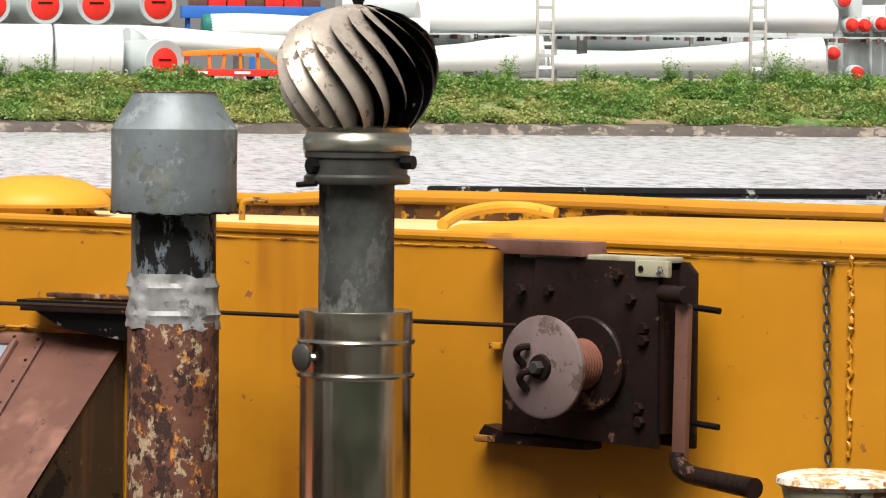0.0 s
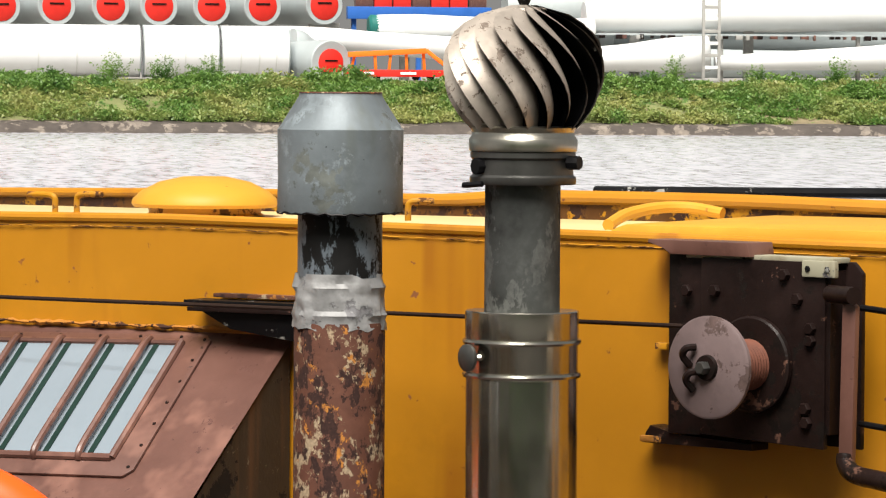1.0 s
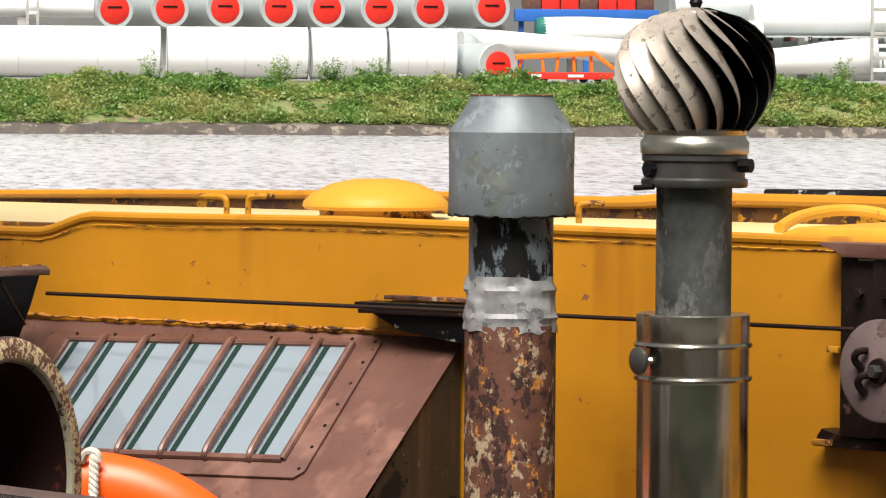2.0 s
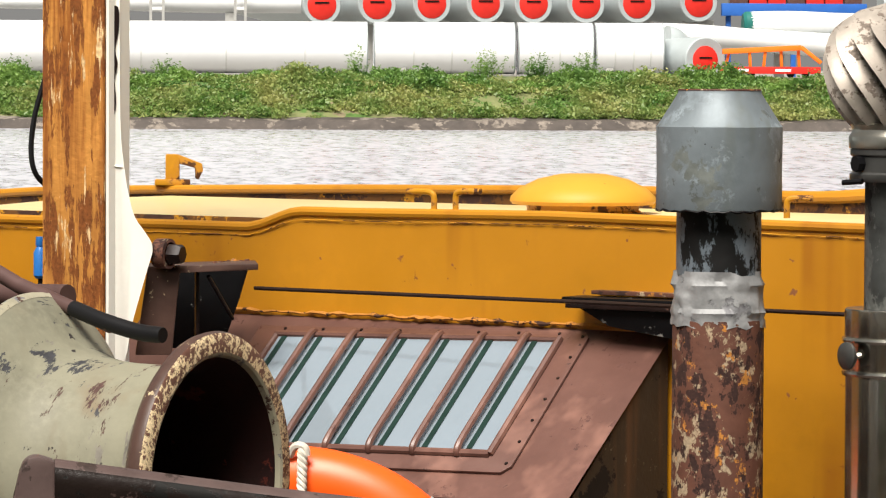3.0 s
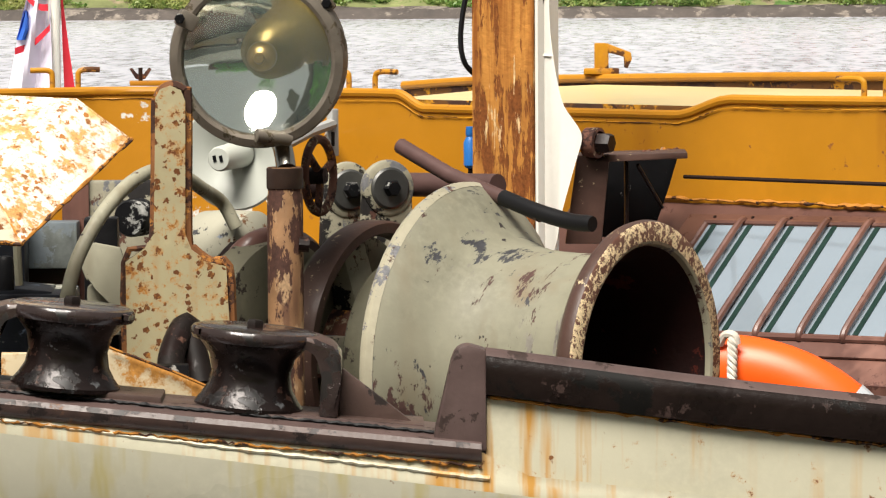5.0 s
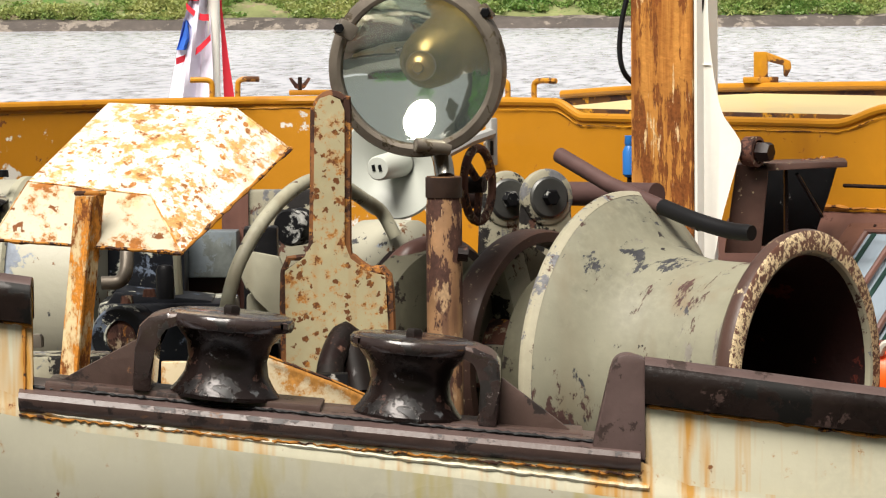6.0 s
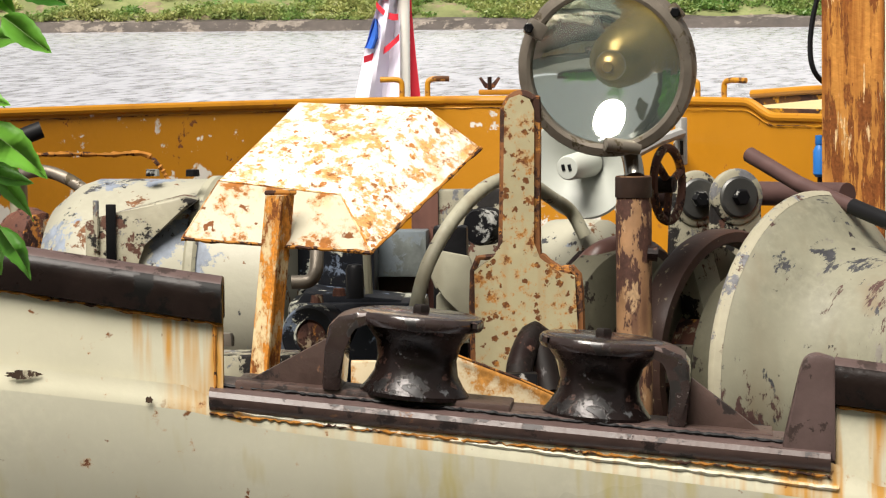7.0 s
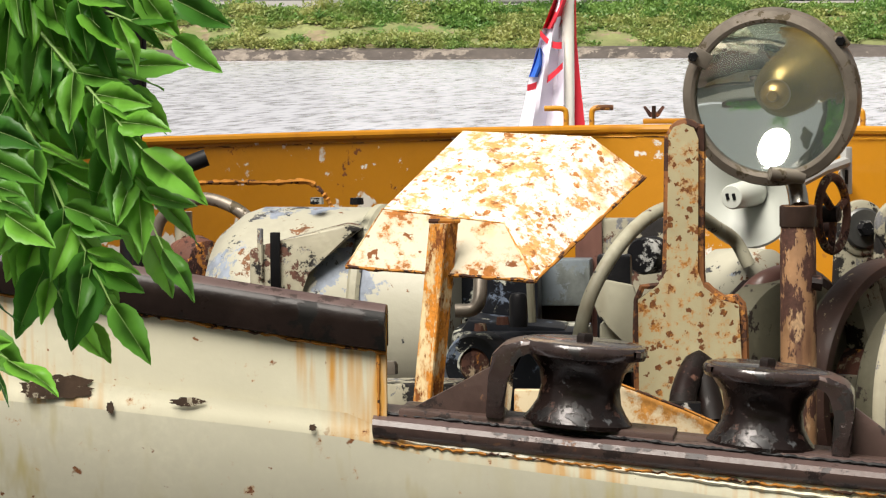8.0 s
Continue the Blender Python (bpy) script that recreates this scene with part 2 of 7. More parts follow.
# dark red of the bore, deepened for the shade inside it
M_DARKIN = mat("dark_red_shaded_inside", (0.020, 0.0045, 0.0035), 0.7, vary=0.4, scale=8, chips=[((0.085, 0.016, 0.010), 14, 0.59, 0.8, 2.0)], bump=0.3)
M_RIM = mat("chipped_rim", (0.15, 0.07, 0.05), 0.5, vary=0.25, scale=10, chips=[((0.78, 0.62, 0.38), 110, 0.505, 0.6, 2.0)], bump=0.5)
M_ORANGE = mat("orange_lifebuoy", (0.86, 0.105, 0.007), 0.38, vary=0.06, scale=4, bump=0.03)
M_ROPE = mat("white_rope", (0.62, 0.58, 0.5), 0.9, vary=0.2, scale=40, bump=0.4)
M_GREYBAND = mat("grey_reflective_band", (0.5, 0.53, 0.56), 0.4, vary=0.1, bump=0.05)
M_BRONZE = mat("weathered_bronze", (0.215, 0.185, 0.15), 0.45, 0.5, vary=0.25, scale=14, chips=[((0.10, 0.08, 0.05), 16, 0.550, 0.7, 2.0)], bump=0.25)
M_WHITEPLASTIC = mat("white_plastic", (0.47, 0.49, 0.44), 0.4, vary=0.06, scale=3, bump=0.03)
M_BLUE = mat("blue_plastic", (0.02, 0.16, 0.5), 0.4, vary=0.1, bump=0.05)
M_ROLLER = mat("worn_roller_iron", (0.016, 0.010, 0.009), 0.24, 0.25, vary=0.4, scale=12, chips=[((0.085, 0.04, 0.028), 18, 0.57, 0.4, 2.0), ((0.007, 0.006, 0.006), 9, 0.54, 0.4, 9.0), ((0.12, 0.125, 0.13), 22, 0.665, 0.3, 6.0)], bump=0.4)
M_HOSE = mat("brown_hose", (0.09, 0.05, 0.045), 0.5, vary=0.2, scale=12, bump=0.1)
M_CABLE = mat("black_rubber", (0.008, 0.008, 0.009), 0.5, vary=0.1, bump=0.05)
M_WIRE = mat("steel_wire", (0.03, 0.017, 0.013), 0.6, 0.3, vary=0.2, scale=60, bump=0.3)
# strips beside the window bars: their reflection in the glass as a colour
M_BAR_REFLECTION = mat("dark_green_bar_reflection", (0.012, 0.035, 0.028), 0.5, vary=0.3, scale=12, bump=0.1)
M_RED = mat("red_cover", (0.72, 0.03, 0.02), 0.5, vary=0.08, scale=1.5, grain=3, bump=0.02)
M_BLADEWHITE = mat("turbine_white", (0.74, 0.76, 0.76), 0.4, vary=0.05, scale=0.3, grain=1.0, bump=0.02)
M_BLADEGREY = mat("turbine_grey", (0.42, 0.47, 0.48), 0.45, vary=0.12, scale=0.3, grain=1.0, bump=0.02)
M_TOWER = mat("tower_white", (0.86, 0.88, 0.9), 0.4, vary=0.03, scale=0.3, grain=1.0, bump=0.02)
M_FRAMEGREY = mat("transport_frame", (0.42, 0.42, 0.40), 0.6, vary=0.2, scale=1, grain=4, bump=0.05)
M_CRANE = mat("orange_machine", (0.85, 0.22, 0.02), 0.5, vary=0.1, scale=1, grain=4, bump=0.05)
M_BLUEBEAM = mat("blue_beam", (0.03, 0.14, 0.5), 0.5, vary=0.1, scale=1, grain=4, bump=0.05)
M_GREENCAP = mat("green_cap", (0.02, 0.16, 0.14), 0.5, vary=0.1, scale=1, grain=4, bump=0.05)
# quay is unseen; kept dark so less light bounces and reflections stay dark
M_QUAY = mat("quay_paving", (0.10, 0.095, 0.085), 0.85, vary=0.25, scale=2, bump=0.3)
M_BARK = mat("bark", (0.10, 0.08, 0.055), 0.9, vary=0.3, scale=12, bump=0.8)
M_TWIG = mat("green_twig", (0.22, 0.36, 0.10), 0.6, vary=0.2, scale=20, bump=0.1)
M_DECK = mat("deck_paint", (0.045, 0.030, 0.026), 0.6, vary=0.3, scale=4, chips=[(DARKRUST, 10, 0.562, 0.8, 2.0)], bump=0.2)


def glass_mat(name, tint=(0.9, 0.96, 0.95), rough=0.02):
    m = bpy.data.materials.new(name)
    m.use_nodes = True
    b = m.node_tree.nodes["Principled BSDF"]
    b.inputs["Base Color"].default_value = (*tint, 1)
    b.inputs["Roughness"].default_value = rough
    b.inputs["Transmission Weight"].default_value = 1.0
    b.inputs["IOR"].default_value = 1.45
    return m


def thin_glass(name):
    m = glass_mat(name)
    b = m.node_tree.nodes["Principled BSDF"]
    b.inputs["Transmission Weight"].default_value = 0.0
    b.inputs["Base Color"].default_value = (0.75, 0.9, 0.85, 1)
    b.inputs["Alpha"].default_value = 0.03
    return m


M_GLASS = thin_glass("clear_glass")
M_MIRROR = mat("reflector", (0.84, 0.90, 0.82), 0.05, 1.0, vary=0.06, scale=8, bump=0.22, grain=13)
# pale blue base helps out the sky's reflection in the panes
M_PANE = mat("sky_pale_window_glass", (0.47, 0.565, 0.65), 0.06, 0.6, vary=0.06, scale=5, bump=0.02)


def leaf_mat(name, base, alt, patch=0.0):
    m = bpy.data.materials.new(name)
    m.use_nodes = True
    n, l = m.node_tree.nodes, m.node_tree.links
    b = n["Principled BSDF"]
    g = n.new("ShaderNodeNewGeometry")
    mx = n.new("ShaderNodeMix")
    mx.data_type = "RGBA"
    mx.inputs[6].default_value, mx.inputs[7].default_value = (*base, 1), (*alt, 1)
    fac = g.outputs["Random Per Island"]
    if patch:
        tc, no, mr, mm = (n.new("ShaderNode" + k) for k in ("TexCoord", "TexNoise", "MapRange", "Mix"))
        no.inputs["Scale"].default_value, no.inputs["Detail"].default_value = patch, 4
        mr.inputs[1].default_value, mr.inputs[2].default_value = 0.36, 0.64
        mm.inputs[0].default_value = 0.3
        l.new(tc.outputs["Object"], no.inputs["Vector"])
        l.new(no.outputs[0], mr.inputs[0])
        l.new(mr.outputs[0], mm.inputs[2])
        l.new(fac, mm.inputs[3])
        fac = mm.outputs[0]
    l.new(fac, mx.inputs[0])
    l.new(mx.outputs[2], b.inputs["Base Color"])
    b.inputs["Roughness"].default_value = 0.45
    tr = n.new("ShaderNodeBsdfTranslucent")
    l.new(mx.outputs[2], tr.inputs[0])
    ad = n.new("ShaderNodeMixShader")
    ad.inputs[0].default_value = 0.4
    l.new(b.outputs[0], ad.inputs[1])
    l.new(tr.outputs[0], ad.inputs[2])
    l.new(ad.outputs[0], n["Material Output"].inputs[0])
    return m


M_LEAF = leaf_mat("ash_leaf", (0.05, 0.16, 0.02), (0.11, 0.30, 0.035))
M_BUSH = leaf_mat("bank_leaf", (0.065, 0.17, 0.035), (0.27, 0.42, 0.10), 0.45)
M_REED = leaf_mat("bank_grass", (0.10, 0.25, 0.045), (0.42, 0.42, 0.15), 0.28)


def water_mat():
    m = bpy.data.materials.new("river_water")
    m.use_nodes = True
    n, l = m.node_tree.nodes, m.node_tree.links
    b = n["Principled BSDF"]
    b.inputs["Roughness"].default_value = 0.2
    tc, mp, t, r, c, bp = (n.new("ShaderNode" + k) for k in ("TexCoord", "Mapping", "TexNoise", "MapRange", "Mix", "Bump"))
    c.data_type = "RGBA"
    # sky sheen and the light and dark of ripples are put into these colours
    c.inputs[6].default_value, c.inputs[7].default_value = (0.27, 0.27, 0.295, 1), (0.64, 0.65, 0.72, 1)
    mp.vector_type = "TEXTURE"
    mp.inputs["Rotation"].default_value = (0, 0, radians(38))
    mp.inputs["Scale"].default_value = (0.5, 2.4, 1.0)
    l.new(tc.outputs["Object"], mp.inputs[0])
    l.new(mp.outputs[0], t.inputs[0])
    t.inputs["Scale"].default_value, t.inputs["Detail"].default_value = 1.0, 4
    l.new(t.outputs[0], r.inputs[0])
    r.inputs[1].default_value, r.inputs[2].default_value = 0.34, 0.56
    l.new(r.outputs[0], c.inputs[0])
    l.new(c.outputs[2], b.inputs["Base Color"])
    bp.inputs["Strength"].default_value, bp.inputs["Distance"].default_value = 0.35, 0.15
    l.new(t.outputs[0], bp.inputs["Height"])
    l.new(bp.outputs[0], b.inputs["Normal"])
    return m


M_WATER = water_mat()
M_BANK = mat("bank_soil", (0.20, 0.22, 0.09), 0.9, vary=0.35, scale=0.35, grain=3.0, chips=[((0.22, 0.18, 0.11), 0.25, 0.537, 0.9, 3.0), ((0.08, 0.15, 0.035), 0.4, 0.531, 0.9, 7.0)], bump=0.3)
M_MUD = mat("wet_stones", (0.10, 0.085, 0.075), 0.8, vary=0.4, scale=0.6, grain=2.5, chips=[((0.22, 0.19, 0.16), 0.7, 0.537, 0.9, 3.0)], bump=0.5)
M_YARD = mat("yard_ground", (0.30, 0.29, 0.27), 0.9, vary=0.15, scale=0.2, grain=2, bump=0.1)


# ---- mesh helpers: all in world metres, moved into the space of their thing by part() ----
def worn_lit_top(ob, material):
    """Upward faces get a lighter paint: wear plus top light put into the colour."""
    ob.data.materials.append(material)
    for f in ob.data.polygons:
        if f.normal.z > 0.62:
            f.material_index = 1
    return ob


def part(name, bm, material, parent=None, label="", smooth=True, extra=()):
    me = bpy.data.meshes.new(name)
    root = parent
    while root is not None and root.parent is not None:
        root = root.parent
    if root is not None:
        bm.transform(root.matrix_basis.inverted())
    bmesh.ops.recalc_face_normals(bm, faces=bm.faces)
    for f in bm.faces:
        f.smooth = smooth
    for e in bm.edges:
        if e.calc_face_angle(0.0) > 0.62:
            e.smooth = False
    bm.to_mesh(me)
    bm.free()
    me.materials.append(material)
    for x in extra:
        me.materials.append(x)
    ob = new(name, me)
    if parent is not None:
        ob.parent = parent
    return tagged(ob, label) if label else ob


def thing(name, at, label, category, group="", kind=""):
    ob = new(name)
    ob.empty_display_size = 0.05
    ob.matrix_basis = at if isinstance(at, Matrix) else Matrix.Translation(at)
    return tagged(ob, label, category, group, kind)


def frame_along(origin, way, up=(0, 0, 1)):
    z = Vector(way).normalized()
    x = Vector(up).cross(z)
    if x.length < 1e-4:
        x = Vector((1, 0, 0))
    x.normalize()
    y = z.cross(x)
    m = Matrix((x, y, z)).transposed().to_4x4()
    m.translation = Vector(origin)
    return m


def lathe(prof, m=Matrix(), seg=40, bm=None, a0=0.0, a1=360.0):
    """Turns (radius, height) round the z axis of m."""
    bm = bm or bmesh.new()
    closed = abs(a1 - a0) > 359
    n = seg if closed else seg + 1
    rings = []
    for r, h in prof:
        if r < 1e-5:
            rings.append([bm.verts.new(m @ Vector((0, 0, h)))] * n)
        else:
            rings.append([bm.verts.new(m @ Vector((r * math.cos(radians(a0 + (a1 - a0) * i / seg)), r * math.sin(radians(a0 + (a1 - a0) * i / seg)), h))) for i in range(n)])
    for a, b in zip(rings, rings[1:]):
        for i in range(seg if closed else seg):
            j = (i + 1) % n
            q = []
            for v in (a[i], a[j], b[j], b[i]):
                if v not in q:
                    q.append(v)
            if len(q) > 2:
                bm.faces.new(q)
    return bm


def smooth_path(pts, n=6):
    """Catmull-Rom through pts."""
    p = [Vector(q) for q in pts]
    p = [p[0] * 2 - p[1]] + p + [p[-1] * 2 - p[-2]]
    out = []
    for i in range(1, len(p) - 2):
        for k in range(n):
            t = k / n
            a, b, c, d = p[i - 1], p[i], p[i + 1], p[i + 2]
            out.append(0.5 * ((2 * b) + (c - a) * t + (2 * a - 5 * b + 4 * c - d) * t * t + (3 * b - a - 3 * c + d) * t ** 3))
    out.append(p[-2])
    return out


def sweep(pts, r, seg=10, bm=None, ends=True, flat=1.0):
    """A rod of radius r (or one for each point) along pts."""
    bm = bm or bmesh.new()
    p = [Vector(q) for q in pts]
    rr = r if isinstance(r, (list, tuple)) else [r] * len(p)
    up, rings = None, []
    for i, q in enumerate(p):
        d = (p[min(i + 1, len(p) - 1)] - p[max(i - 1, 0)]).normalized()
        if up is None:
            up = Vector((0, 0, 1)) if abs(d.z) < 0.9 else Vector((1, 0, 0))
        s = d.cross(up).normalized()
        up = s.cross(d).normalized()
        rings.append([bm.verts.new(q + (s * math.cos(2 * math.pi * k / seg) + up * math.sin(2 * math.pi * k / seg) * flat) * rr[i]) for k in range(seg)])
    for a, b in zip(rings, rings[1:]):
        for k in range(seg):
            bm.faces.new((a[k], a[(k + 1) % seg], b[(k + 1) % seg], b[k]))
    if ends:
        bm.faces.new(rings[0][::-1])
        bm.faces.new(rings[-1])
    return bm


def bevel_new(bm, geom, width, seg=2):
    if width > 0:
        bmesh.ops.bevel(bm, geom=[e for e in geom if e.is_valid], offset=width, segments=seg, affect="EDGES", profile=0.6)


def block(size, m=Matrix(), bevel=0.003, bm=None):
    """A box of that size, centred on m."""
    bm = bm or bmesh.new()
    r = bmesh.ops.create_cube(bm, size=1.0, matrix=m @ Matrix.Diagonal((*size, 1)))
    bevel_new(bm, list({e for v in r["verts"] for e in v.link_edges}), bevel)
    return bm


def prism(poly, depth, m=Matrix(), bevel=0.002, bm=None):
    """The outline poly, (x, z) in m, made solid from y = 0 to y = depth."""
    bm = bm or bmesh.new()
    a = [bm.verts.new(m @ Vector((x, 0, z))) for x, z in poly]
    b = [bm.verts.new(m @ Vector((x, depth, z))) for x, z in poly]
    fs = [bm.faces.new(a), bm.faces.new(b[::-1])]
    n = len(poly)
    for i in range(n):
        fs.append(bm.faces.new((a[i], b[i], b[(i + 1) % n], a[(i + 1) % n])))
    bevel_new(bm, list({e for f in fs for e in f.edges}), bevel)
    return bm


def bolt(at, way, r=0.008, h=0.008, bm=None):
    return lathe([(0, h), (r * 0.8, h), (r, h * 0.7), (r, 0)], frame_along(at, way), 6, bm)


def strip(rows, bm=None):
    """A skin between rows of points."""
    bm = bm or bmesh.new()
    g = [[bm.verts.new(Vector(p)) for p in row] for row in rows]
    for a, b in zip(g, g[1:]):
        for i in range(len(a) - 1):
            bm.faces.new((a[i], a[i + 1], b[i + 1], b[i]))
    return bm


def facing(origin, yaw):
    """A frame at origin whose y points away at that bearing, x to the right, z up."""
    return pose(*origin, 0, 0, yaw)


DECK = 3.98
WATER = 0.6

# ---- river, far bank, yard ----
far = pose(0, 0, 0, 0, 0, 38)


def build_ground():
    bm = strip([[far @ Vector((x, y, WATER)) for x in (-3000, 3000)] for y in (-400, 3000)])
    tagged(part("water", bm, M_WATER, None, "rippled river water, the overcast sky's sheen put into its grey", False), "", "river", "", "structure")
    rng = random.Random(4)
    xs = [-130 + i * 1.1 for i in range(237)]
    prof = [(299.0, 0.3), (300.0, 0.75), (300.6, 1.25), (302.2, 1.45), (304.0, 2.1), (306.5, 3.2), (309.0, 3.9), (314.0, 4.42)]
    rows = []
    for k, (y, z) in enumerate(prof):
        rows.append([far @ Vector((x, y + 0.5 * noise.noise((x * 0.15, k, 0)), z + (0.18 * noise.noise((x * 0.3, k * 3.0, 1)) if k < 7 else 0))) for x in xs])
    tagged(part("far_bank", strip(rows[3:]), M_BANK, None, "grassy river bank sloping up from the water", True), "", "river bank", "", "structure")
    tagged(part("bank_edge", strip(rows[:4]), M_MUD, None, "dark wet stone edge of the bank at the waterline", False), "", "bank edge", "", "structure")
    tagged(part("ground", strip([[far @ Vector((x, y, 4.40)) for x in (-2500, 2500)] for y in (313.5, 3000)]), M_YARD, None, "flat grey storage yard behind the bank", False), "", "ground", "", "structure")


def clumps(name, material, count, seed, y0, y1, size, lift, label, dens):
    """Many small upright leaf blades in uneven tufts on the bank."""
    rng = random.Random(seed)
    verts, faces = [], []
    prof = lambda y: np.interp(y, [300, 302, 304, 306.5, 309, 316], [0.75, 1.45, 2.1, 3.2, 3.9, 4.42])
    made = 0
    while made < count:
        x, y = rng.uniform(-98, 98), rng.uniform(y0, y1)
        d = noise.noise((x * 0.13, y * 0.3, seed)) + 0.5 * noise.noise((x * 0.5, y * 0.6, seed + 3))
        if d < dens:
            continue
        made += 1
        h = size * (0.4 + max(0.0, d) * 1.6 + 0.4 * max(0.0, noise.noise((x * 0.35, seed, 8)))) * rng.uniform(0.6, 1.3)
        c = far @ Vector((x, y, prof(y) - 0.05))
        for k in range(34):
            a, hh = rng.uniform(0, 6.28), rng.uniform(0.15, 1.0) * h
            o = Vector((rng.gauss(0, 0.5) * size * 0.7, rng.gauss(0, 0.3) * size * 0.6, hh * lift))
            w, g = rng.uniform(0.05, 0.14) * size ** 0.5, rng.uniform(0.08, 0.24) * size ** 0.5
            u = Vector((math.cos(a), math.sin(a), rng.uniform(-0.7, 0.7))) * w
            t = Vector((rng.uniform(-1, 1), rng.uniform(-1, 1), rng.uniform(0.2, 1))) * g
            i = len(verts)
            verts += [c + o - u, c + o - t * 0.5, c + o + u, c + o + t]
            faces.append((i, i + 1, i + 2, i + 3))
    me = bpy.data.meshes.new(name)
    me.from_pydata([tuple(v) for v in verts], [], faces)
    me.materials.append(material)
    tagged(new(name, me), label, "vegetation", "", "stuff")


build_ground()
clumps("bank_bushes", M_BUSH, 6400, 3, 306.6, 311.8, 0.95, 1.0, "green bushes and weeds along the top of the bank", -0.16)
clumps("bank_reeds", M_REED, 8200, 9, 301.6, 309.5, 0.9, 1.0, "pale grass and weeds on the bank slope", -0.25)


def tall_bushes():
    """Single taller shrubs that break the line of the bank."""
    rng = random.Random(41)
    verts, faces = [], []
    for x, w, h in ((80.6, 2.6, 2.5), (77.0, 1.6, 1.5), (72.2, 1.5, 1.9), (66.0, 1.4, 1.3), (59.7, 1.3, 1.9), (44.0, 1.8, 1.3), (25.0, 1.5, 1.7), (21.4, 1.8, 1.6), (17.6, 1.7, 1.8), (8.1, 0.9, 2.1), (-6.0, 1.6, 1.2), (-17.3, 1.8, 1.4), (-40.0, 2.2, 1.5), (-62.0, 2.0, 1.4)):
        base = far @ Vector((x, 311.0 + rng.uniform(-1.0, 0.6), 4.0))
        for twig in range(int(26 * w)):
            lean = Vector((rng.gauss(0, 0.45) * w, rng.gauss(0, 0.4) * w, 0))
            tip = base + lean + Vector((0, 0, 1.6 * h * rng.uniform(0.45, 1.0) * max(0.25, 1 - 0.32 * lean.length / w)))
            for k in range(22):
                c = base.lerp(tip, rng.uniform(0.25, 1.0)) + Vector((rng.gauss(0, 0.10), rng.gauss(0, 0.10), rng.gauss(0, 0.07)))
                u = Vector((rng.gauss(0, 1), rng.gauss(0, 1), rng.gauss(0, 0.5))).normalized() * rng.uniform(0.06, 0.14)
                v = u.cross(Vector((rng.gauss(0, 1), rng.gauss(0, 1), rng.gauss(0, 1)))).normalized() * rng.uniform(0.03, 0.06)
                i = len(verts)
                verts += [c - u, c + v, c + u, c - v]
                faces.append((i, i + 1, i + 2, i + 3))
    me = bpy.data.meshes.new("bank_shrubs")
    me.from_pydata([tuple(v) for v in verts], [], faces)
    me.materials.append(M_BUSH)
    tagged(new("bank_shrubs", me), "taller loose green shrubs on the crest of the bank", "vegetation", "", "stuff")


tall_bushes()

# ---- the vessel: far bulwark, roof, deck, near bulwark ----
WALL = [(-1.2, 7.0), (-2.9, 7.0), (-4.72, 7.0), (-5.20, 7.0), (-5.58, 7.0), (-6.17, 7.0), (-6.33, 7.0), (-6.55, 6.99), (-6.78, 6.92), (-6.98, 6.75), (-7.12, 6.45), (-7.2, 6.05), (-7.25, 5.6), (-7.28, 5.0), (-7.3, 4.3)]
LIP = {-1.2: 4.675, -2.9: 4.690, -4.72: 4.709, -5.20: 4.704, -5.58: 4.668, -6.17: 4.668, -6.33: 4.700}


def wall_points():
    out = []
    for (xa, ya), (xb, yb) in zip(WALL, WALL[1:]):
        za, zb = LIP.get(xa, 4.700), LIP.get(xb, 4.700)
        n = 14 if abs(zb - za) > 0.02 else 6
        for k in range(n):
            t = k / n
            s = t * t * (3 - 2 * t) if n == 14 else t
            if n == 14:
                s = min(1.0, max(0.0, (t - 0.35) / 0.4)) if za > zb else min(1.0, max(0.0, (t - 0.1) / 0.55))
                s = s * s * (3 - 2 * s)
            out.append(Vector((xa + (xb - xa) * t, ya + (yb - ya) * t, za + (zb - za) * s)))
    out.append(Vector((*WALL[-1], 4.70)))
    return out


def deck_sheet():
    bm = bmesh.new()
    bm.faces.new([bm.verts.new((x, y, DECK)) for x, y in ((-1.69, 6.96), (-5.50, 3.55), (-5.9, 3.4), (-7.29, 4.3), (-7.19, 6.05), (-6.98, 6.75), (-6.55, 7.02), (-1.7, 7.02))])
    return bm


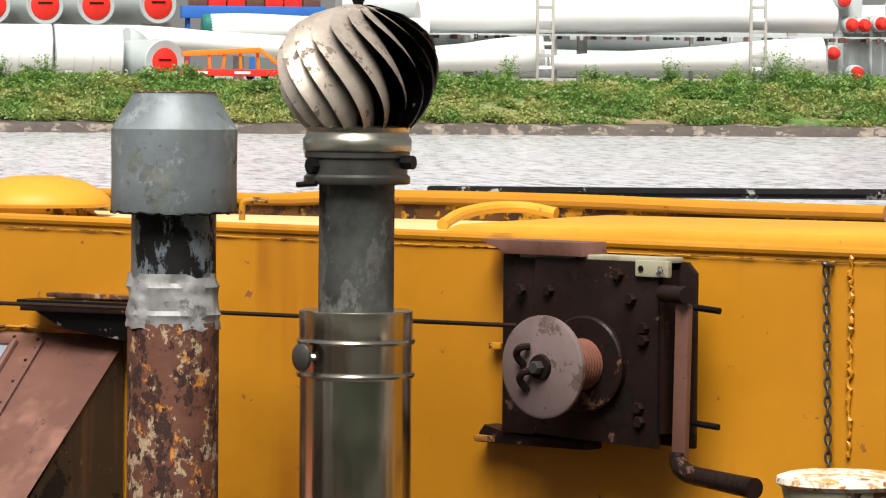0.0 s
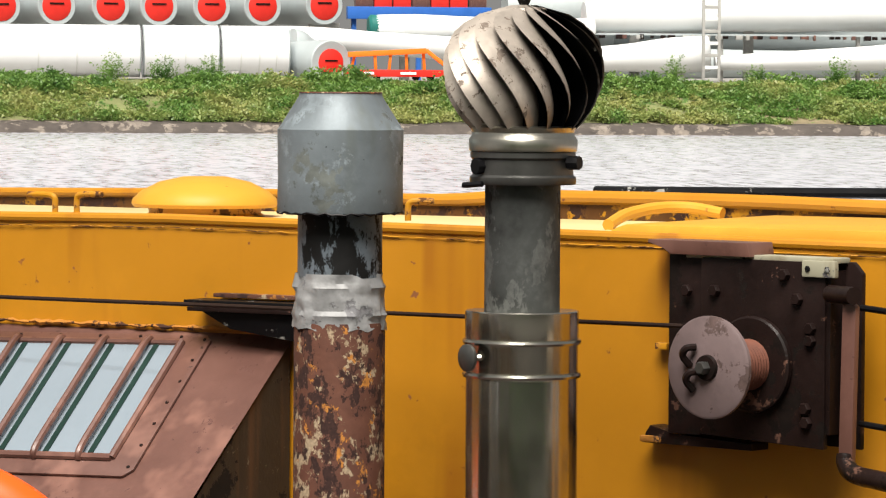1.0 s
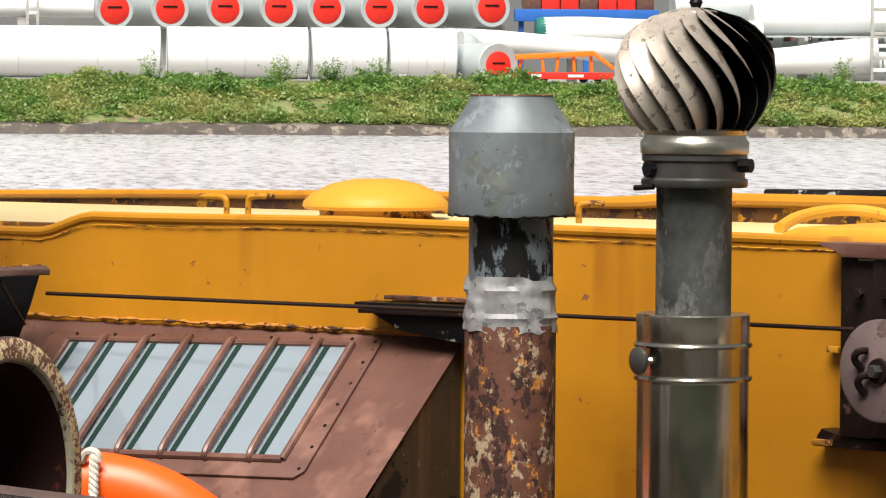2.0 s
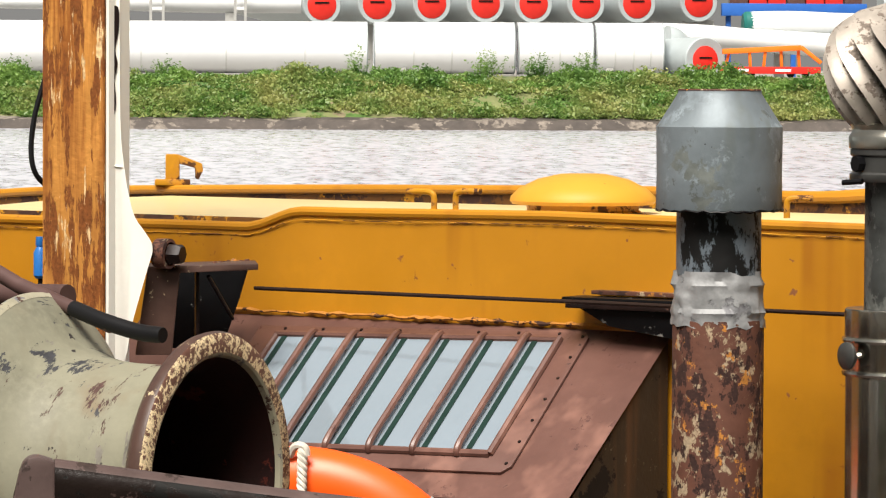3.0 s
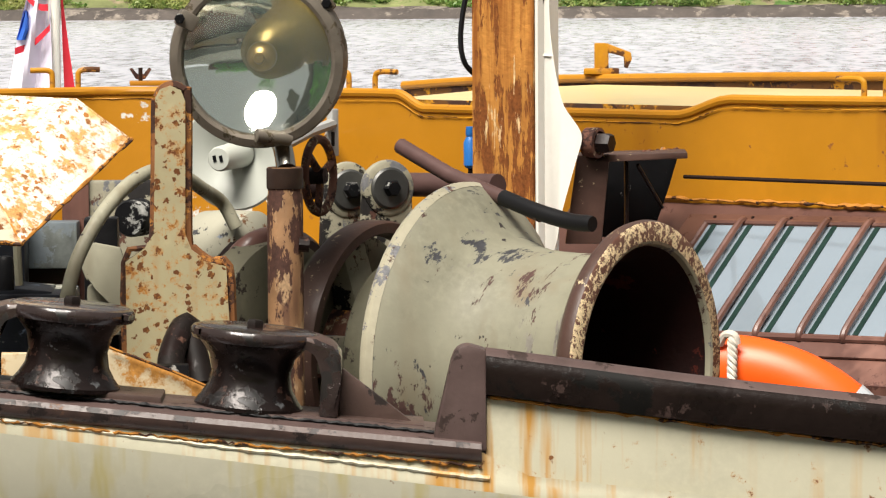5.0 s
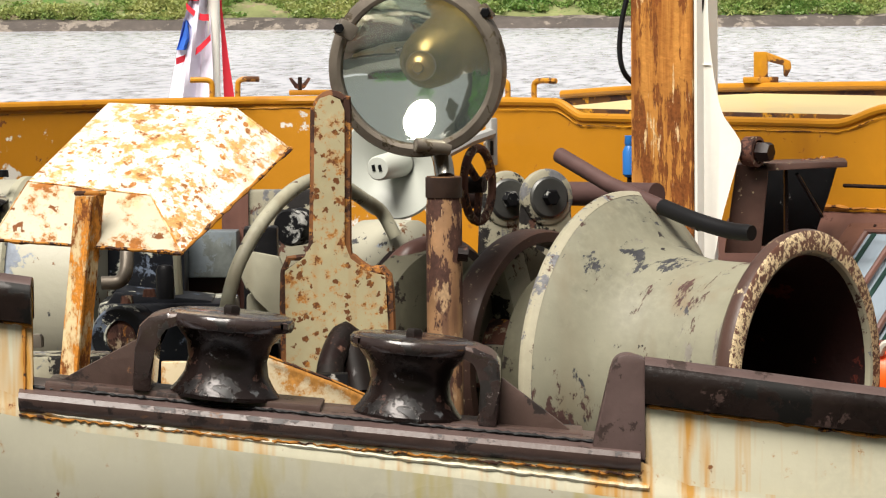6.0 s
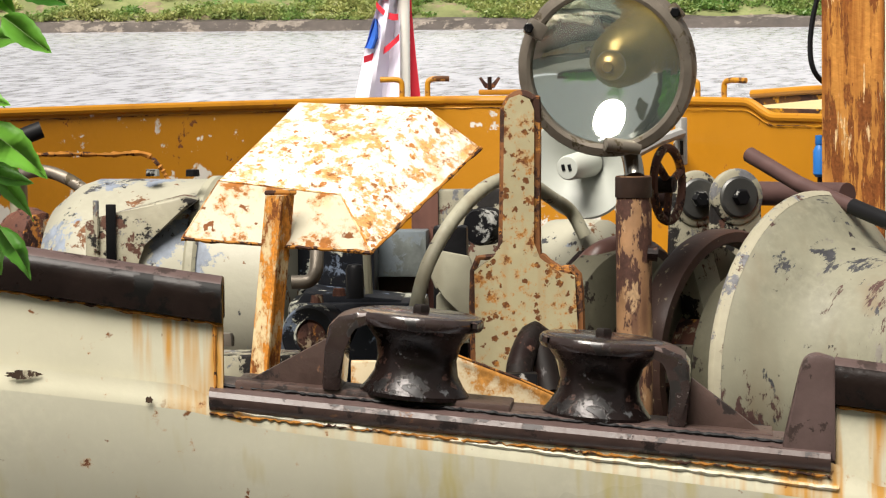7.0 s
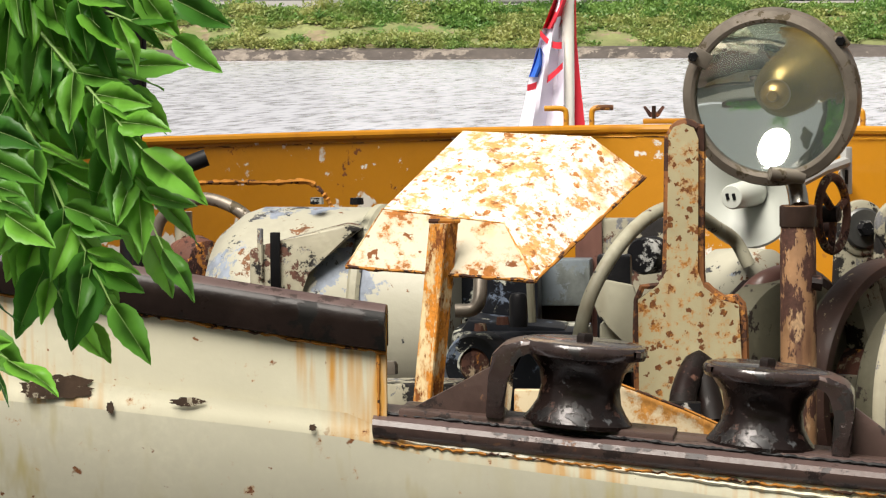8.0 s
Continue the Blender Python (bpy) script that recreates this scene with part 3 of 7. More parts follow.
def build_vessel():
    w = wall_points()
    cut = next(i for i, p in enumerate(w) if p.x < -6.6)
    for name, pts, m in (("bulwark_far", w[:cut + 1], M_YELLOW), ("bulwark_bow", w[cut:], M_YELLOW_PEEL)):
        rows = []
        for z in (DECK, 4.2, 4.4, 4.55, None):
            row = []
            for p in pts:
                dent = 0.006 * noise.noise((p.x * 3.0, (z or p.z) * 4.0, 2.0))
                row.append((p.x, p.y + dent, z if z else p.z - 0.008))
            rows.append(row)
        rows += [[(p.x, p.y + 0.014, p.z - 0.008) for p in pts], [(p.x, p.y + 0.014, DECK) for p in pts]]
        tagged(part(name, strip(rows), m, None, "mustard yellow painted steel bulwark with dents and rust stains"), "", "bulwark", "", "structure")
    tagged(part("trim", sweep([p + Vector((0, 0.004, -0.004)) for p in w], 0.011, 10), M_YELLOW, None, "rounded yellow top edge of the bulwark"), "", "trim", "", "structure")
    # weld bead with rust just under the edge
    rng = random.Random(2)
    fine = []
    for a, b in zip(w, w[1:]):
        fine += [a.lerp(b, i / max(1, int((b - a).length / 0.012))) for i in range(max(1, int((b - a).length / 0.012)))]
    bead = [p + Vector((0, -0.003, -0.021 + rng.uniform(-0.0008, 0.0008))) for p in fine]
    tagged(part("weld_bead", sweep(bead, [rng.uniform(0.0004, 0.0018) for _ in bead], 6), M_YELLOW_WORN, None, "rusty weld bead under the bulwark edge"), "", "trim", "", "structure")
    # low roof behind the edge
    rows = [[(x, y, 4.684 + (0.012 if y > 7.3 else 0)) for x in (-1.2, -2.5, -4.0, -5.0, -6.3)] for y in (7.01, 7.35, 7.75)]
    # pale roof colour carries the sheen of the sky
    tagged(part("roof", strip(rows), M_ROOF, None, "yellow steel roof behind the bulwark edge, sky sheen put into its pale colour"), "", "roof", "", "structure")
    # kerb and tube rail at the back of the roof
    rail = [(-6.963, 7.800, 4.686), (-6.731, 7.800, 4.701), (-6.417, 7.800, 4.711), (-5.845, 7.800, 4.724), (-5.533, 7.800, 4.729), (-4.988, 7.800, 4.737), (-4.565, 7.800, 4.732), (-4.344, 7.800, 4.743), (-3.863, 7.800, 4.744), (-3.480, 7.800, 4.737), (-3.152, 7.800, 4.735)]
    rail = [Vector((x, y, z - 0.004)) for x, y, z in rail]
    tagged(part("kerb", strip([[v + Vector((0, 0, dz)) for v in rail] for dz in (0.0, -0.05, -0.09)]), M_KERB, None, "rust-brown stained yellow kerb at the back of the roof"), "", "kerb", "", "structure")
    tube = smooth_path(rail, 4)
    tagged(part("rail", sweep(tube, [float(np.interp(p.x, [-4.75, -4.45], [0.011, 0.0155])) for p in tube], 10), M_YELLOW, None, "yellow tube rail with rust spots along the roof"), "", "rail", "", "structure")
    tagged(part("rail_dark", sweep([(-4.610, 8.600, 4.729), (-4.046, 8.600, 4.736), (-3.475, 8.600, 4.744), (-3.302, 8.600, 4.746)], 0.012, 8), M_BLACK, None, "black tarred outer rail beyond the roof"), "", "rail", "", "structure")
    tagged(part("deck", deck_sheet(), M_DECK, None, "dark red-brown steel deck", False), "", "deck", "", "structure")


build_vessel()

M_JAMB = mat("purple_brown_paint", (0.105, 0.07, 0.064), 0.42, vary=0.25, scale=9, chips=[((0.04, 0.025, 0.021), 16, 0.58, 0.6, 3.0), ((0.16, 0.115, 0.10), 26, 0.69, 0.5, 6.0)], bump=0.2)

# near bulwark: a shallow curved steel side, with a low gap for the rollers
NEAR = facing((-math.sin(radians(42)) * 6.3, math.cos(radians(42)) * 6.3, EYE), 42)


def near(x, z, y=0.0):
    return NEAR @ Vector((x, y, z))


def hull_y(x):
    return 0.05 * (x / 1.2) ** 2


def build_near_bulwark():
    xs_l = [-1.75 + i * 0.97 / 16 for i in range(17)]
    xs_r = [0.145 + i * 1.6 / 16 for i in range(17)]
    top_l = lambda x: np.interp(x, [-1.75, -1.111, -0.785], [-0.330, -0.416, -0.466])
    top_r = lambda x: np.interp(x, [0.144, 0.5, 0.884, 1.8], [-0.590, -0.640, -0.687, -0.79])
    ledge = lambda x: np.interp(x, [-0.80, 0.013, 0.2], [-0.634, -0.716, -0.735])
    for side, xs, top in (("bulwark_near_fore", xs_l, top_l), ("bulwark_near_aft", xs_r, top_r)):
        rows = []
        for k, dz in enumerate((0.0, -0.05, -0.11, -0.20)):
            rows.append([near(x, top(x) - 0.004 + dz + (0.0 if k < 3 else 0.0), hull_y(x) + 0.016 + 0.002 * noise.noise((x * 5, dz * 20, 1))) for x in xs])
        rows += [[near(x, top(x) - 0.20, hull_y(x) + 0.028) for x in xs], [near(x, top(x) - 0.004, hull_y(x) + 0.028) for x in xs]]
        bm = strip(rows)
        tagged(part(side, bm, M_HULL, None, "cream painted bulwark plate with orange rust runs"), "", "bulwark", "", "structure")
        # capping rail: rounded top, deep skirt
        prof = [(0.010, -0.068), (0.0, -0.066), (-0.005, -0.034), (-0.003, -0.018), (0.003, -0.008), (0.012, -0.001), (0.024, 0.003), (0.04, 0.0), (0.047, -0.01), (0.047, -0.06), (0.040, -0.062), (0.036, -0.012), (0.012, -0.012)]
        a = strip([[near(x, top(x) + dz, hull_y(x) + dy) for dy, dz in prof + prof[:1]] for x in xs])
        for x in (xs[0], xs[-1]):
            a.faces.new([a.verts.new(near(x, top(x) + dz, hull_y(x) + dy)) for dy, dz in prof])
        worn_lit_top(tagged(part("rail_" + side.split("_")[-1], a, M_CAP, None, "worn dark brown painted capping rail on the bulwark"), "", "rail", "", "structure"), M_JAMB)
        # ragged weld line under the skirt
        rng = random.Random(len(side))
        fine = [xs[0] + (xs[-1] - xs[0]) * i / 120 for i in range(121)]
        tagged(part("weld_" + side.split("_")[-1], sweep([near(x, top(x) - 0.070 + rng.uniform(-0.002, 0.002), hull_y(x) + 0.012) for x in fine], [rng.uniform(0.002, 0.0045) for _ in fine], 6), M_RUSTWELD, None, "ragged rusty weld seam under the rail"), "", "trim", "", "structure")
    # jamb plate at the after end of the gap
    j = [(0.064, -0.728), (0.093, -0.607), (0.098, -0.592), (0.107, -0.584), (0.120, -0.582), (0.146, -0.590), (0.146, -0.744)]
    tagged(part("jamb_aft", prism(j[::-1], 0.05, NEAR @ pose(0, 0.005, 0), 0.006), M_JAMB, None, "rounded dark brown end plate of the bulwark"), "", "bulwark", "", "structure")
    # ledge under the rollers
    xs = [-0.80 + i * 0.938 / 24 for i in range(25)]
    prof = [(0.014, -0.034), (0.002, -0.030), (-0.006, -0.020), (-0.007, -0.010), (-0.002, -0.002), (0.012, 0.002), (0.024, 0.003), (0.026, 0.009), (0.12, 0.011), (0.12, -0.03)]
    bm = strip([[near(x, ledge(x) + dz, hull_y(x) + dy) for dy, dz in prof] for x in xs])
    worn_lit_top(tagged(part("ledge", bm, M_LEDGE, None, "dark brown rounded ledge rail with black tar seam"), "", "rail", "", "structure"), M_JAMB)
    rng = random.Random(17)
    fine = [-0.80 + i * 0.938 / 160 for i in range(161)]
    tagged(part("weld_ledge", sweep([near(x, ledge(x) - 0.037 + rng.uniform(-0.002, 0.002), hull_y(x) + 0.003) for x in fine], [rng.uniform(0.001, 0.0035) for _ in fine], 6), M_RUSTWELD, None, "ragged orange weld under the ledge rail"), "", "trim", "", "structure")
    tagged(part("tar_seam", sweep([near(x, ledge(x) + 0.006 + rng.uniform(-0.001, 0.0015), hull_y(x) + 0.024) for x in fine], [rng.uniform(0.001, 0.004) for _ in fine], 6), M_CABLE, None, "lumpy black tar seam along the ledge"), "", "trim", "", "structure")
    tagged(part("rust_corner", sweep([near(-0.792, -0.47 - 0.012 * i + rng.uniform(-0.003, 0.003), hull_y(-0.79) + 0.014) for i in range(18)], [rng.uniform(0.001, 0.0035) for i in range(18)], 6), M_RUSTWELD, None, "rusted corner of the bulwark end"), "", "trim", "", "structure")
    # hull below
    xs = [-1.75 + i * 3.5 / 50 for i in range(51)]
    knuckle = lambda x: np.interp(x, [-1.75, -1.2, -0.80, -0.74, 0.0, 0.15, 0.6, 1.8], [-0.565, -0.607, -0.650, -0.672, -0.765, -0.785, -0.84, -0.97])
    topz = lambda x: np.interp(x, [-1.75, -0.82, -0.78, 0.14, 0.16, 1.8], [-0.525, -0.63, -0.665, -0.745, -0.775, -0.97])
    rows = [[near(x, max(topz(x), knuckle(x) + 0.004), hull_y(x) + 0.006) for x in xs]]
    for dz, dy in ((0.0, 0.006), (-0.006, 0.004), (-0.02, 0.004), (-0.05, 0.008), (-0.10, 0.019), (-0.16, 0.038), (-0.25, 0.072), (-0.6, 0.21), (-1.5, 0.55), (-3.4, 1.1)):
        rows.append([near(x, knuckle(x) + dz, hull_y(x) + dy + 0.002 * noise.noise((x * 3, dz * 6, 5))) for x in xs])
    tagged(part("hull_strake", strip(rows[:4]), M_HULL, None, "cream painted upper strake of the ship side with rust dots"), "", "ship hull", "", "structure")
    ridge = [-0.78 + i * 0.93 / 90 for i in range(91)]
    tagged(part("strake_ridge", sweep([near(x, knuckle(x) + rng.uniform(-0.001, 0.001), hull_y(x) + 0.005) for x in ridge], [rng.uniform(0.0025, 0.005) for _ in ridge], 6), M_HULL, None, "lumpy painted weld ridge along the ship side"), "", "trim", "", "structure")
    tagged(part("hull", strip(rows[3:]), M_HULL_LOW, None, "pale grey-green ship side with rust dots and runs"), "", "ship hull", "", "structure")


build_near_bulwark()


def build_paint_loss():
    rng = random.Random(31)
    for name, cx, cz, w, h in (("paint_loss", *(-1.296, -0.590), 0.058, 0.019), ("paint_loss", *(-1.087, -0.612), 0.026, 0.006), ("paint_loss", *(-1.209, -0.622), 0.006, 0.009), ("paint_loss", *(-0.892, -0.650), 0.006, 0.005)):
        bm = bmesh.new()
        ring = []
        for i in range(40):
            a = 2 * math.pi * i / 40
            r = 1 + 0.35 * noise.noise((math.cos(a) * 2 + cx * 9, math.sin(a) * 2, cz)) + rng.uniform(-0.12, 0.12)
            ring.append(bm.verts.new(near(cx + math.cos(a) * w * r, cz + math.sin(a) * h * r, hull_y(cx) - 0.0015)))
        bm.faces.new(ring)
        tagged(part(name, bm, M_PATCH, None, "patch of dark primer where the cream paint has flaked off", False), "", "paint patch", "", "structure")


M_PATCH = mat("dark_primer", (0.06, 0.035, 0.02), 0.7, vary=0.4, scale=30, chips=[((0.4, 0.36, 0.26), 60, 0.60, 0.6, 2.0)], bump=0.3)
build_paint_loss()

# ---- skylight against the far bulwark ----
SKY_TOP, SKY_FOOT = (7.0, 4.481), (6.617, 4.171)
SLOPE = math.atan2(SKY_TOP[1] - SKY_FOOT[1], SKY_TOP[0] - SKY_FOOT[0])
# x along the bulwark, y up the slope, z out of the panel
PANEL = pose(-4.42, SKY_FOOT[0], SKY_FOOT[1]) @ Matrix.Rotation(SLOPE, 4, "X")
PLEN = math.hypot(SKY_TOP[0] - SKY_FOOT[0], SKY_TOP[1] - SKY_FOOT[1])


def build_skylight():
    s = thing("skylight", (-4.9, 6.7, DECK), "red-brown steel engine skylight with barred windows", "skylight")
    X0, X1 = -5.75, -4.42
    bm = strip([[(x, SKY_TOP[0], SKY_TOP[1]) for x in (X0, -5.1, X1)], [(x, SKY_FOOT[0] + 0.01, SKY_FOOT[1] + 0.008) for x in (X0, -5.1, X1)], [(x, SKY_FOOT[0], SKY_FOOT[1]) for x in (X0, -5.1, X1)], [(x, SKY_FOOT[0] + 0.004, SKY_FOOT[1] - 0.02) for x in (X0, -5.1, X1)]])
    part("roof_panel", bm, M_BROWN, s)
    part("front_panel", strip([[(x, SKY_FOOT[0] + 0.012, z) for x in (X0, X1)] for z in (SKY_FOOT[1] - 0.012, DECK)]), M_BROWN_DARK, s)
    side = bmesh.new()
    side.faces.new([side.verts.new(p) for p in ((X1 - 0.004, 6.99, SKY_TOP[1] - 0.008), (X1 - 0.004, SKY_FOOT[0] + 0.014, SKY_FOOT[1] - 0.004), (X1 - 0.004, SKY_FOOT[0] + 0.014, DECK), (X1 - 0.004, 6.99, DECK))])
    part("side_panel", side, M_SKYSIDE, s, "dark brown streaked side of the skylight")
    rng = random.Random(5)
    seam = [Vector((X0 + (X1 - X0) * i / 90, 6.994 + rng.uniform(-0.002, 0.002), SKY_TOP[1] + 0.008 + rng.uniform(-0.002, 0.002))) for i in range(91)]
    part("weld_seam", sweep(seam, [rng.uniform(0.002, 0.007) for _ in seam], 6), M_RUSTWELD, s, "ragged orange rusted weld seam")
    return s


SKY = build_skylight()


# the window sits slightly askew on the panel
WPANEL = PANEL @ pose(-0.245, 0.28, 0) @ Matrix.Rotation(radians(2.0), 4, "Z") @ pose(0.245, -0.28, 0)


def on_panel(u, v, h=0.0):
    return WPANEL @ Vector((u, v, h))


def build_window(s):
    # glass from u0 to u1 along the panel, v0 to v1 up it
    u0, u1, v0, v1 = WIN
    w = part("window_frame", prism([(u0 - 0.07, v0 - 0.055), (u1 + 0.055, v0 - 0.055), (u1 + 0.072, v0 - 0.035), (u1 + 0.072, v1 + 0.02), (u1 + 0.055, v1 + 0.036), (u0 - 0.07, v1 + 0.036)], -0.006, WPANEL @ pose(0, 0, 0.001, -90, 0, 0), 0.002), M_BROWN, s)
    part("pane", prism([(u0, v0), (u1, v0), (u1, v1), (u0, v1)], -0.003, WPANEL @ pose(0, 0, 0.0075, -90, 0, 0), 0), M_PANE, w, "pale window glass, the sky's reflection partly put into its colour")
    for ua, va, ub, vb in ((u0 - 0.01, v0 - 0.008, u1 + 0.01, v0 - 0.008), (u0 - 0.01, v1 + 0.006, u1 + 0.01, v1 + 0.006), (u0 - 0.008, v0, u0 - 0.008, v1), (u1 + 0.010, v0 - 0.01, u1 + 0.010, v1 + 0.01)):
        part("bead", sweep([on_panel(ua, va, 0.010), on_panel(ub, vb, 0.010)], 0.008, 8), M_BROWN, w)
    for u in BARS:
        part("bar", sweep(smooth_path([on_panel(u, v0 - 0.012, 0.008), on_panel(u, v0 - 0.006, 0.019), on_panel(u, v0 + 0.03, 0.023), on_panel(u, (v0 + v1) / 2, 0.023), on_panel(u, v1 - 0.03, 0.023), on_panel(u, v1 + 0.006, 0.019), on_panel(u, v1 + 0.012, 0.008)], 4), 0.0075, 8), M_BROWN, w)
    # reflection of each bar in the pane, laid on as a dark strip
    for u in [u0 - 0.004] + BARS[:-1] + BARS[-1:]:
        part("bar_reflection", prism([(u + 0.014, v0 + 0.002), (u + 0.026, v0 + 0.002), (u + 0.026, v1 - 0.002), (u + 0.014, v1 - 0.002)], -0.002, WPANEL @ pose(0, 0, 0.0108, -90, 0, 0), 0), M_BAR_REFLECTION, w, "dark green strip painted for a bar's reflection in the pane")
    for i in range(7):
        part("screw", bolt(on_panel(u1 + 0.058, v0 - 0.03 + i * (v1 - v0 + 0.05) / 6, 0.006), PANEL.to_3x3() @ Vector((0, 0, 1)), 0.004, 0.003), M_BROWN_DARK, w)
    for i in range(8):
        part("screw", bolt(on_panel(u0 + i * (u1 - u0) / 7, v1 + 0.027, 0.006), PANEL.to_3x3() @ Vector((0, 0, 1)), 0.004, 0.003), M_BROWN_DARK, w)


WIN = (-0.92, -0.245, 0.125, 0.442)
BARS = [-0.845 + 0.105 * i + 0.012 for i in range(6)]
build_window(SKY)


# ---- flues ----
def lift(p, dz):
    return (p[0], p[1], p[2] + dz)


def build_galvanised_flue():
    k = 0.0010
    c = Vector((-3.963, 6.427, 4.749))
    t = thing("flue", (c.x, c.y, DECK), "rusted engine exhaust pipe with a grey galvanised rain cap", "flue pipe")
    m = Matrix.Translation(c)
    cap = part("rain_cap", lathe([(70 * k, 212 * k), (74 * k, 214 * k), (75 * k, 208 * k), (110 * k, 152 * k), (113 * k, 149 * k), (113 * k, 146 * k), (112 * k, 60 * k), (113 * k, 2 * k), (112 * k, 0), (108 * k, 1 * k), (108 * k, 140 * k), (72 * k, 205 * k), (70 * k, 212 * k)], m, 56), M_GALV, t, "dull grey galvanised rain cap with a conical top")
    part("rim", lathe([(72 * k, 213 * k), (75 * k, 214 * k), (74 * k, 216 * k), (70 * k, 215 * k)], m, 48), M_RUSTPIPE, cap, "rusty top rim")
    rs = random.Random(14)
    ring = [c + Vector((113 * k * math.cos(a * 0.1047), 113 * k * math.sin(a * 0.1047), rs.uniform(-2, 3) * k)) for a in range(61)]
    part("soot_edge", sweep(ring, [rs.uniform(0.5, 3.2) * k for _ in ring], 6), M_BLACK, cap, "sooty lower edge")
    part("upper_pipe", lathe([(0, 60 * k), (76 * k, 60 * k), (76 * k, -115 * k)], m, 48), M_SOOT, t, "blue-grey pipe with black soot runs")
    # crumpled tape
    bm = lathe([((77 + 6 * (i / 12) + (3 if i in (3, 9) else 0)) * k, (-108 - i * 8.2) * k) for i in range(13)], m, 72)
    for v in bm.verts:
        d = Vector((v.co.x - c.x, v.co.y - c.y, 0)).normalized()
        v.co += d * 0.006 * noise.noise(v.co * 38) + d * 0.003 * noise.noise(v.co * 90)
        if v.co.z < c.z - 200 * k:
            v.co.z += 0.008 * noise.noise(v.co * 45)
    part("tape", bm, M_TAPE, t, "crumpled grey tape wrapped round the joint")
    part("lower_pipe", lathe([(60 * k, -195 * k), (81 * k, -196 * k), (82 * k, -202 * k), (82 * k, DECK - c.z)], m, 56), M_RUSTPIPE, t, "heavily rusted brown pipe with flaking paint")
    part("base_flange", lathe([(82 * k, DECK + 0.016 - c.z), (0.13, DECK + 0.016 - c.z), (0.132, DECK - c.z)], m, 40), M_BROWN_DARK, t)


build_galvanised_flue()


def build_cowl_flue():
    k = 0.0010
    c = Vector((-3.583, 6.417, 4.588))
    m = Matrix.Translation(c)
    t = thing("flue", (c.x, c.y, DECK), "polished stainless steel chimney flue with a dull inner pipe", "flue pipe")
    pipe = lathe([(66 * k, -2 * k), (97 * k, -1 * k), (99 * k, -3 * k), (99 * k, -48 * k), (98 * k, -52 * k), (98 * k, -112 * k), (97 * k, -116 * k), (97.5 * k, -122 * k), (97.5 * k, DECK - c.z)], m, 128)
    for v in pipe.verts:
        d = Vector((v.co.x - c.x, v.co.y - c.y, 0)).normalized()
        v.co += d * (0.0011 * noise.noise((d.x * 7, d.y * 7, 4.0)) + 0.0004 * noise.noise((d.x * 17, d.y * 17, v.co.z * 2)))
    part("outer_pipe", pipe, M_STAINLESS, t)
    for h in (-55, -113):
        part("band", lathe([(98 * k, (h + 4) * k), (103 * k, (h + 4) * k), (104.5 * k, h * k), (103 * k, (h - 4) * k), (98 * k, (h - 4) * k)], m, 64), M_STAINLESS, t)
    left = Vector((-3.623, 6.303, 4.508)) - Vector((-3.603, 6.314, 4.509))
    left.normalize()
    lp = Vector((-3.627, 6.312, 4.508))
    part("clamp_latch", lathe([(22 * k, 0), (24 * k, 3 * k), (24 * k, 8 * k), (17 * k, 12 * k), (6 * k, 13 * k), (0, 13 * k)], frame_along(lp, (lp - Vector((c.x, c.y, lp.z)))), 20), M_STEEL_DULL, t, "dark round latch of the clamp band")
    part("clamp_bolt", sweep([lp + left * 0.012, lp + left * -0.02], 0.006, 8), M_STAINLESS, t)
    inner = part("inner_pipe", lathe([(66 * k, -20 * k), (66 * k, 221 * k), (60 * k, 221 * k)], m, 48), M_INPIPE, t, "dull grey mottled inner pipe")
    col = part("collar", lathe([(66 * k, 219 * k), (91 * k, 219 * k), (93 * k, 222 * k), (93 * k, 232 * k), (88 * k, 236 * k), (88 * k, 262 * k), (92 * k, 266 * k), (92 * k, 276 * k), (80 * k, 277 * k)], m, 48), M_STEEL_DULL, t, "dull steel clamp collar with bolts")
    for p, w in (((-3.623, 6.338, 4.839), 0.014), ((-3.482, 6.416, 4.846), 0.012)):
        d = Vector(p) - Vector((c.x, c.y, p[2]))
        part("bolt", sweep([Vector(p) - d * 0.1, Vector(p) + d.normalized() * 0.012], w, 8), M_BLACK, col)
    part("bolt", sweep([(-3.649, 6.323, 4.806), (-3.610, 6.322, 4.809)], 0.005, 8), M_BLACK, col)
    part("ring", lathe([(80 * k, 277 * k), (94 * k, 277 * k), (95 * k, 280 * k), (95 * k, 297 * k), (93 * k, 300 * k), (90 * k, 304 * k), (89 * k, 310 * k), (60 * k, 311 * k)], m, 56), M_BRUSHED, t, "bright steel ring under the cowl")
    # the turning cowl
    hub = c + Vector((0, 0, 309 * k))
    cowl = thing("turbine_cowl", Matrix.Translation(hub), "round spinning chimney cowl of curved weathered metal vanes", "chimney cowl")
    mm = Matrix.Translation(hub)
    R, H = 141 * k, 218 * k
    n = 17
    for i in range(n):
        bm = bmesh.new()
        rows = []
        for j in range(15):
            v = j / 14
            zc = v * 2 - 1
            if zc < 0:
                rad = R * (1 - 0.36 * abs(zc) ** 2.2)
            else:
                rad = R * max(0.16, math.sqrt(max(0.0, 1 - zc ** 2.4)))
            a = 2 * math.pi * i / n - 1.25 * (v - 0.5) - 0.18 * zc * zc
            wdt = 2 * math.pi / n * 0.98
            row = []
            for q in range(5):
                f = q / 4
                rr = rad * (1 - 0.52 * f ** 1.1)
                aa = a + wdt * (f - 0.5) * 1.5
                row.append(mm @ Vector((rr * math.cos(aa), rr * math.sin(aa), 4 * k + v * H)))
            rows.append(row)
        ob = part("vane", strip(rows), M_BLADE, cowl)
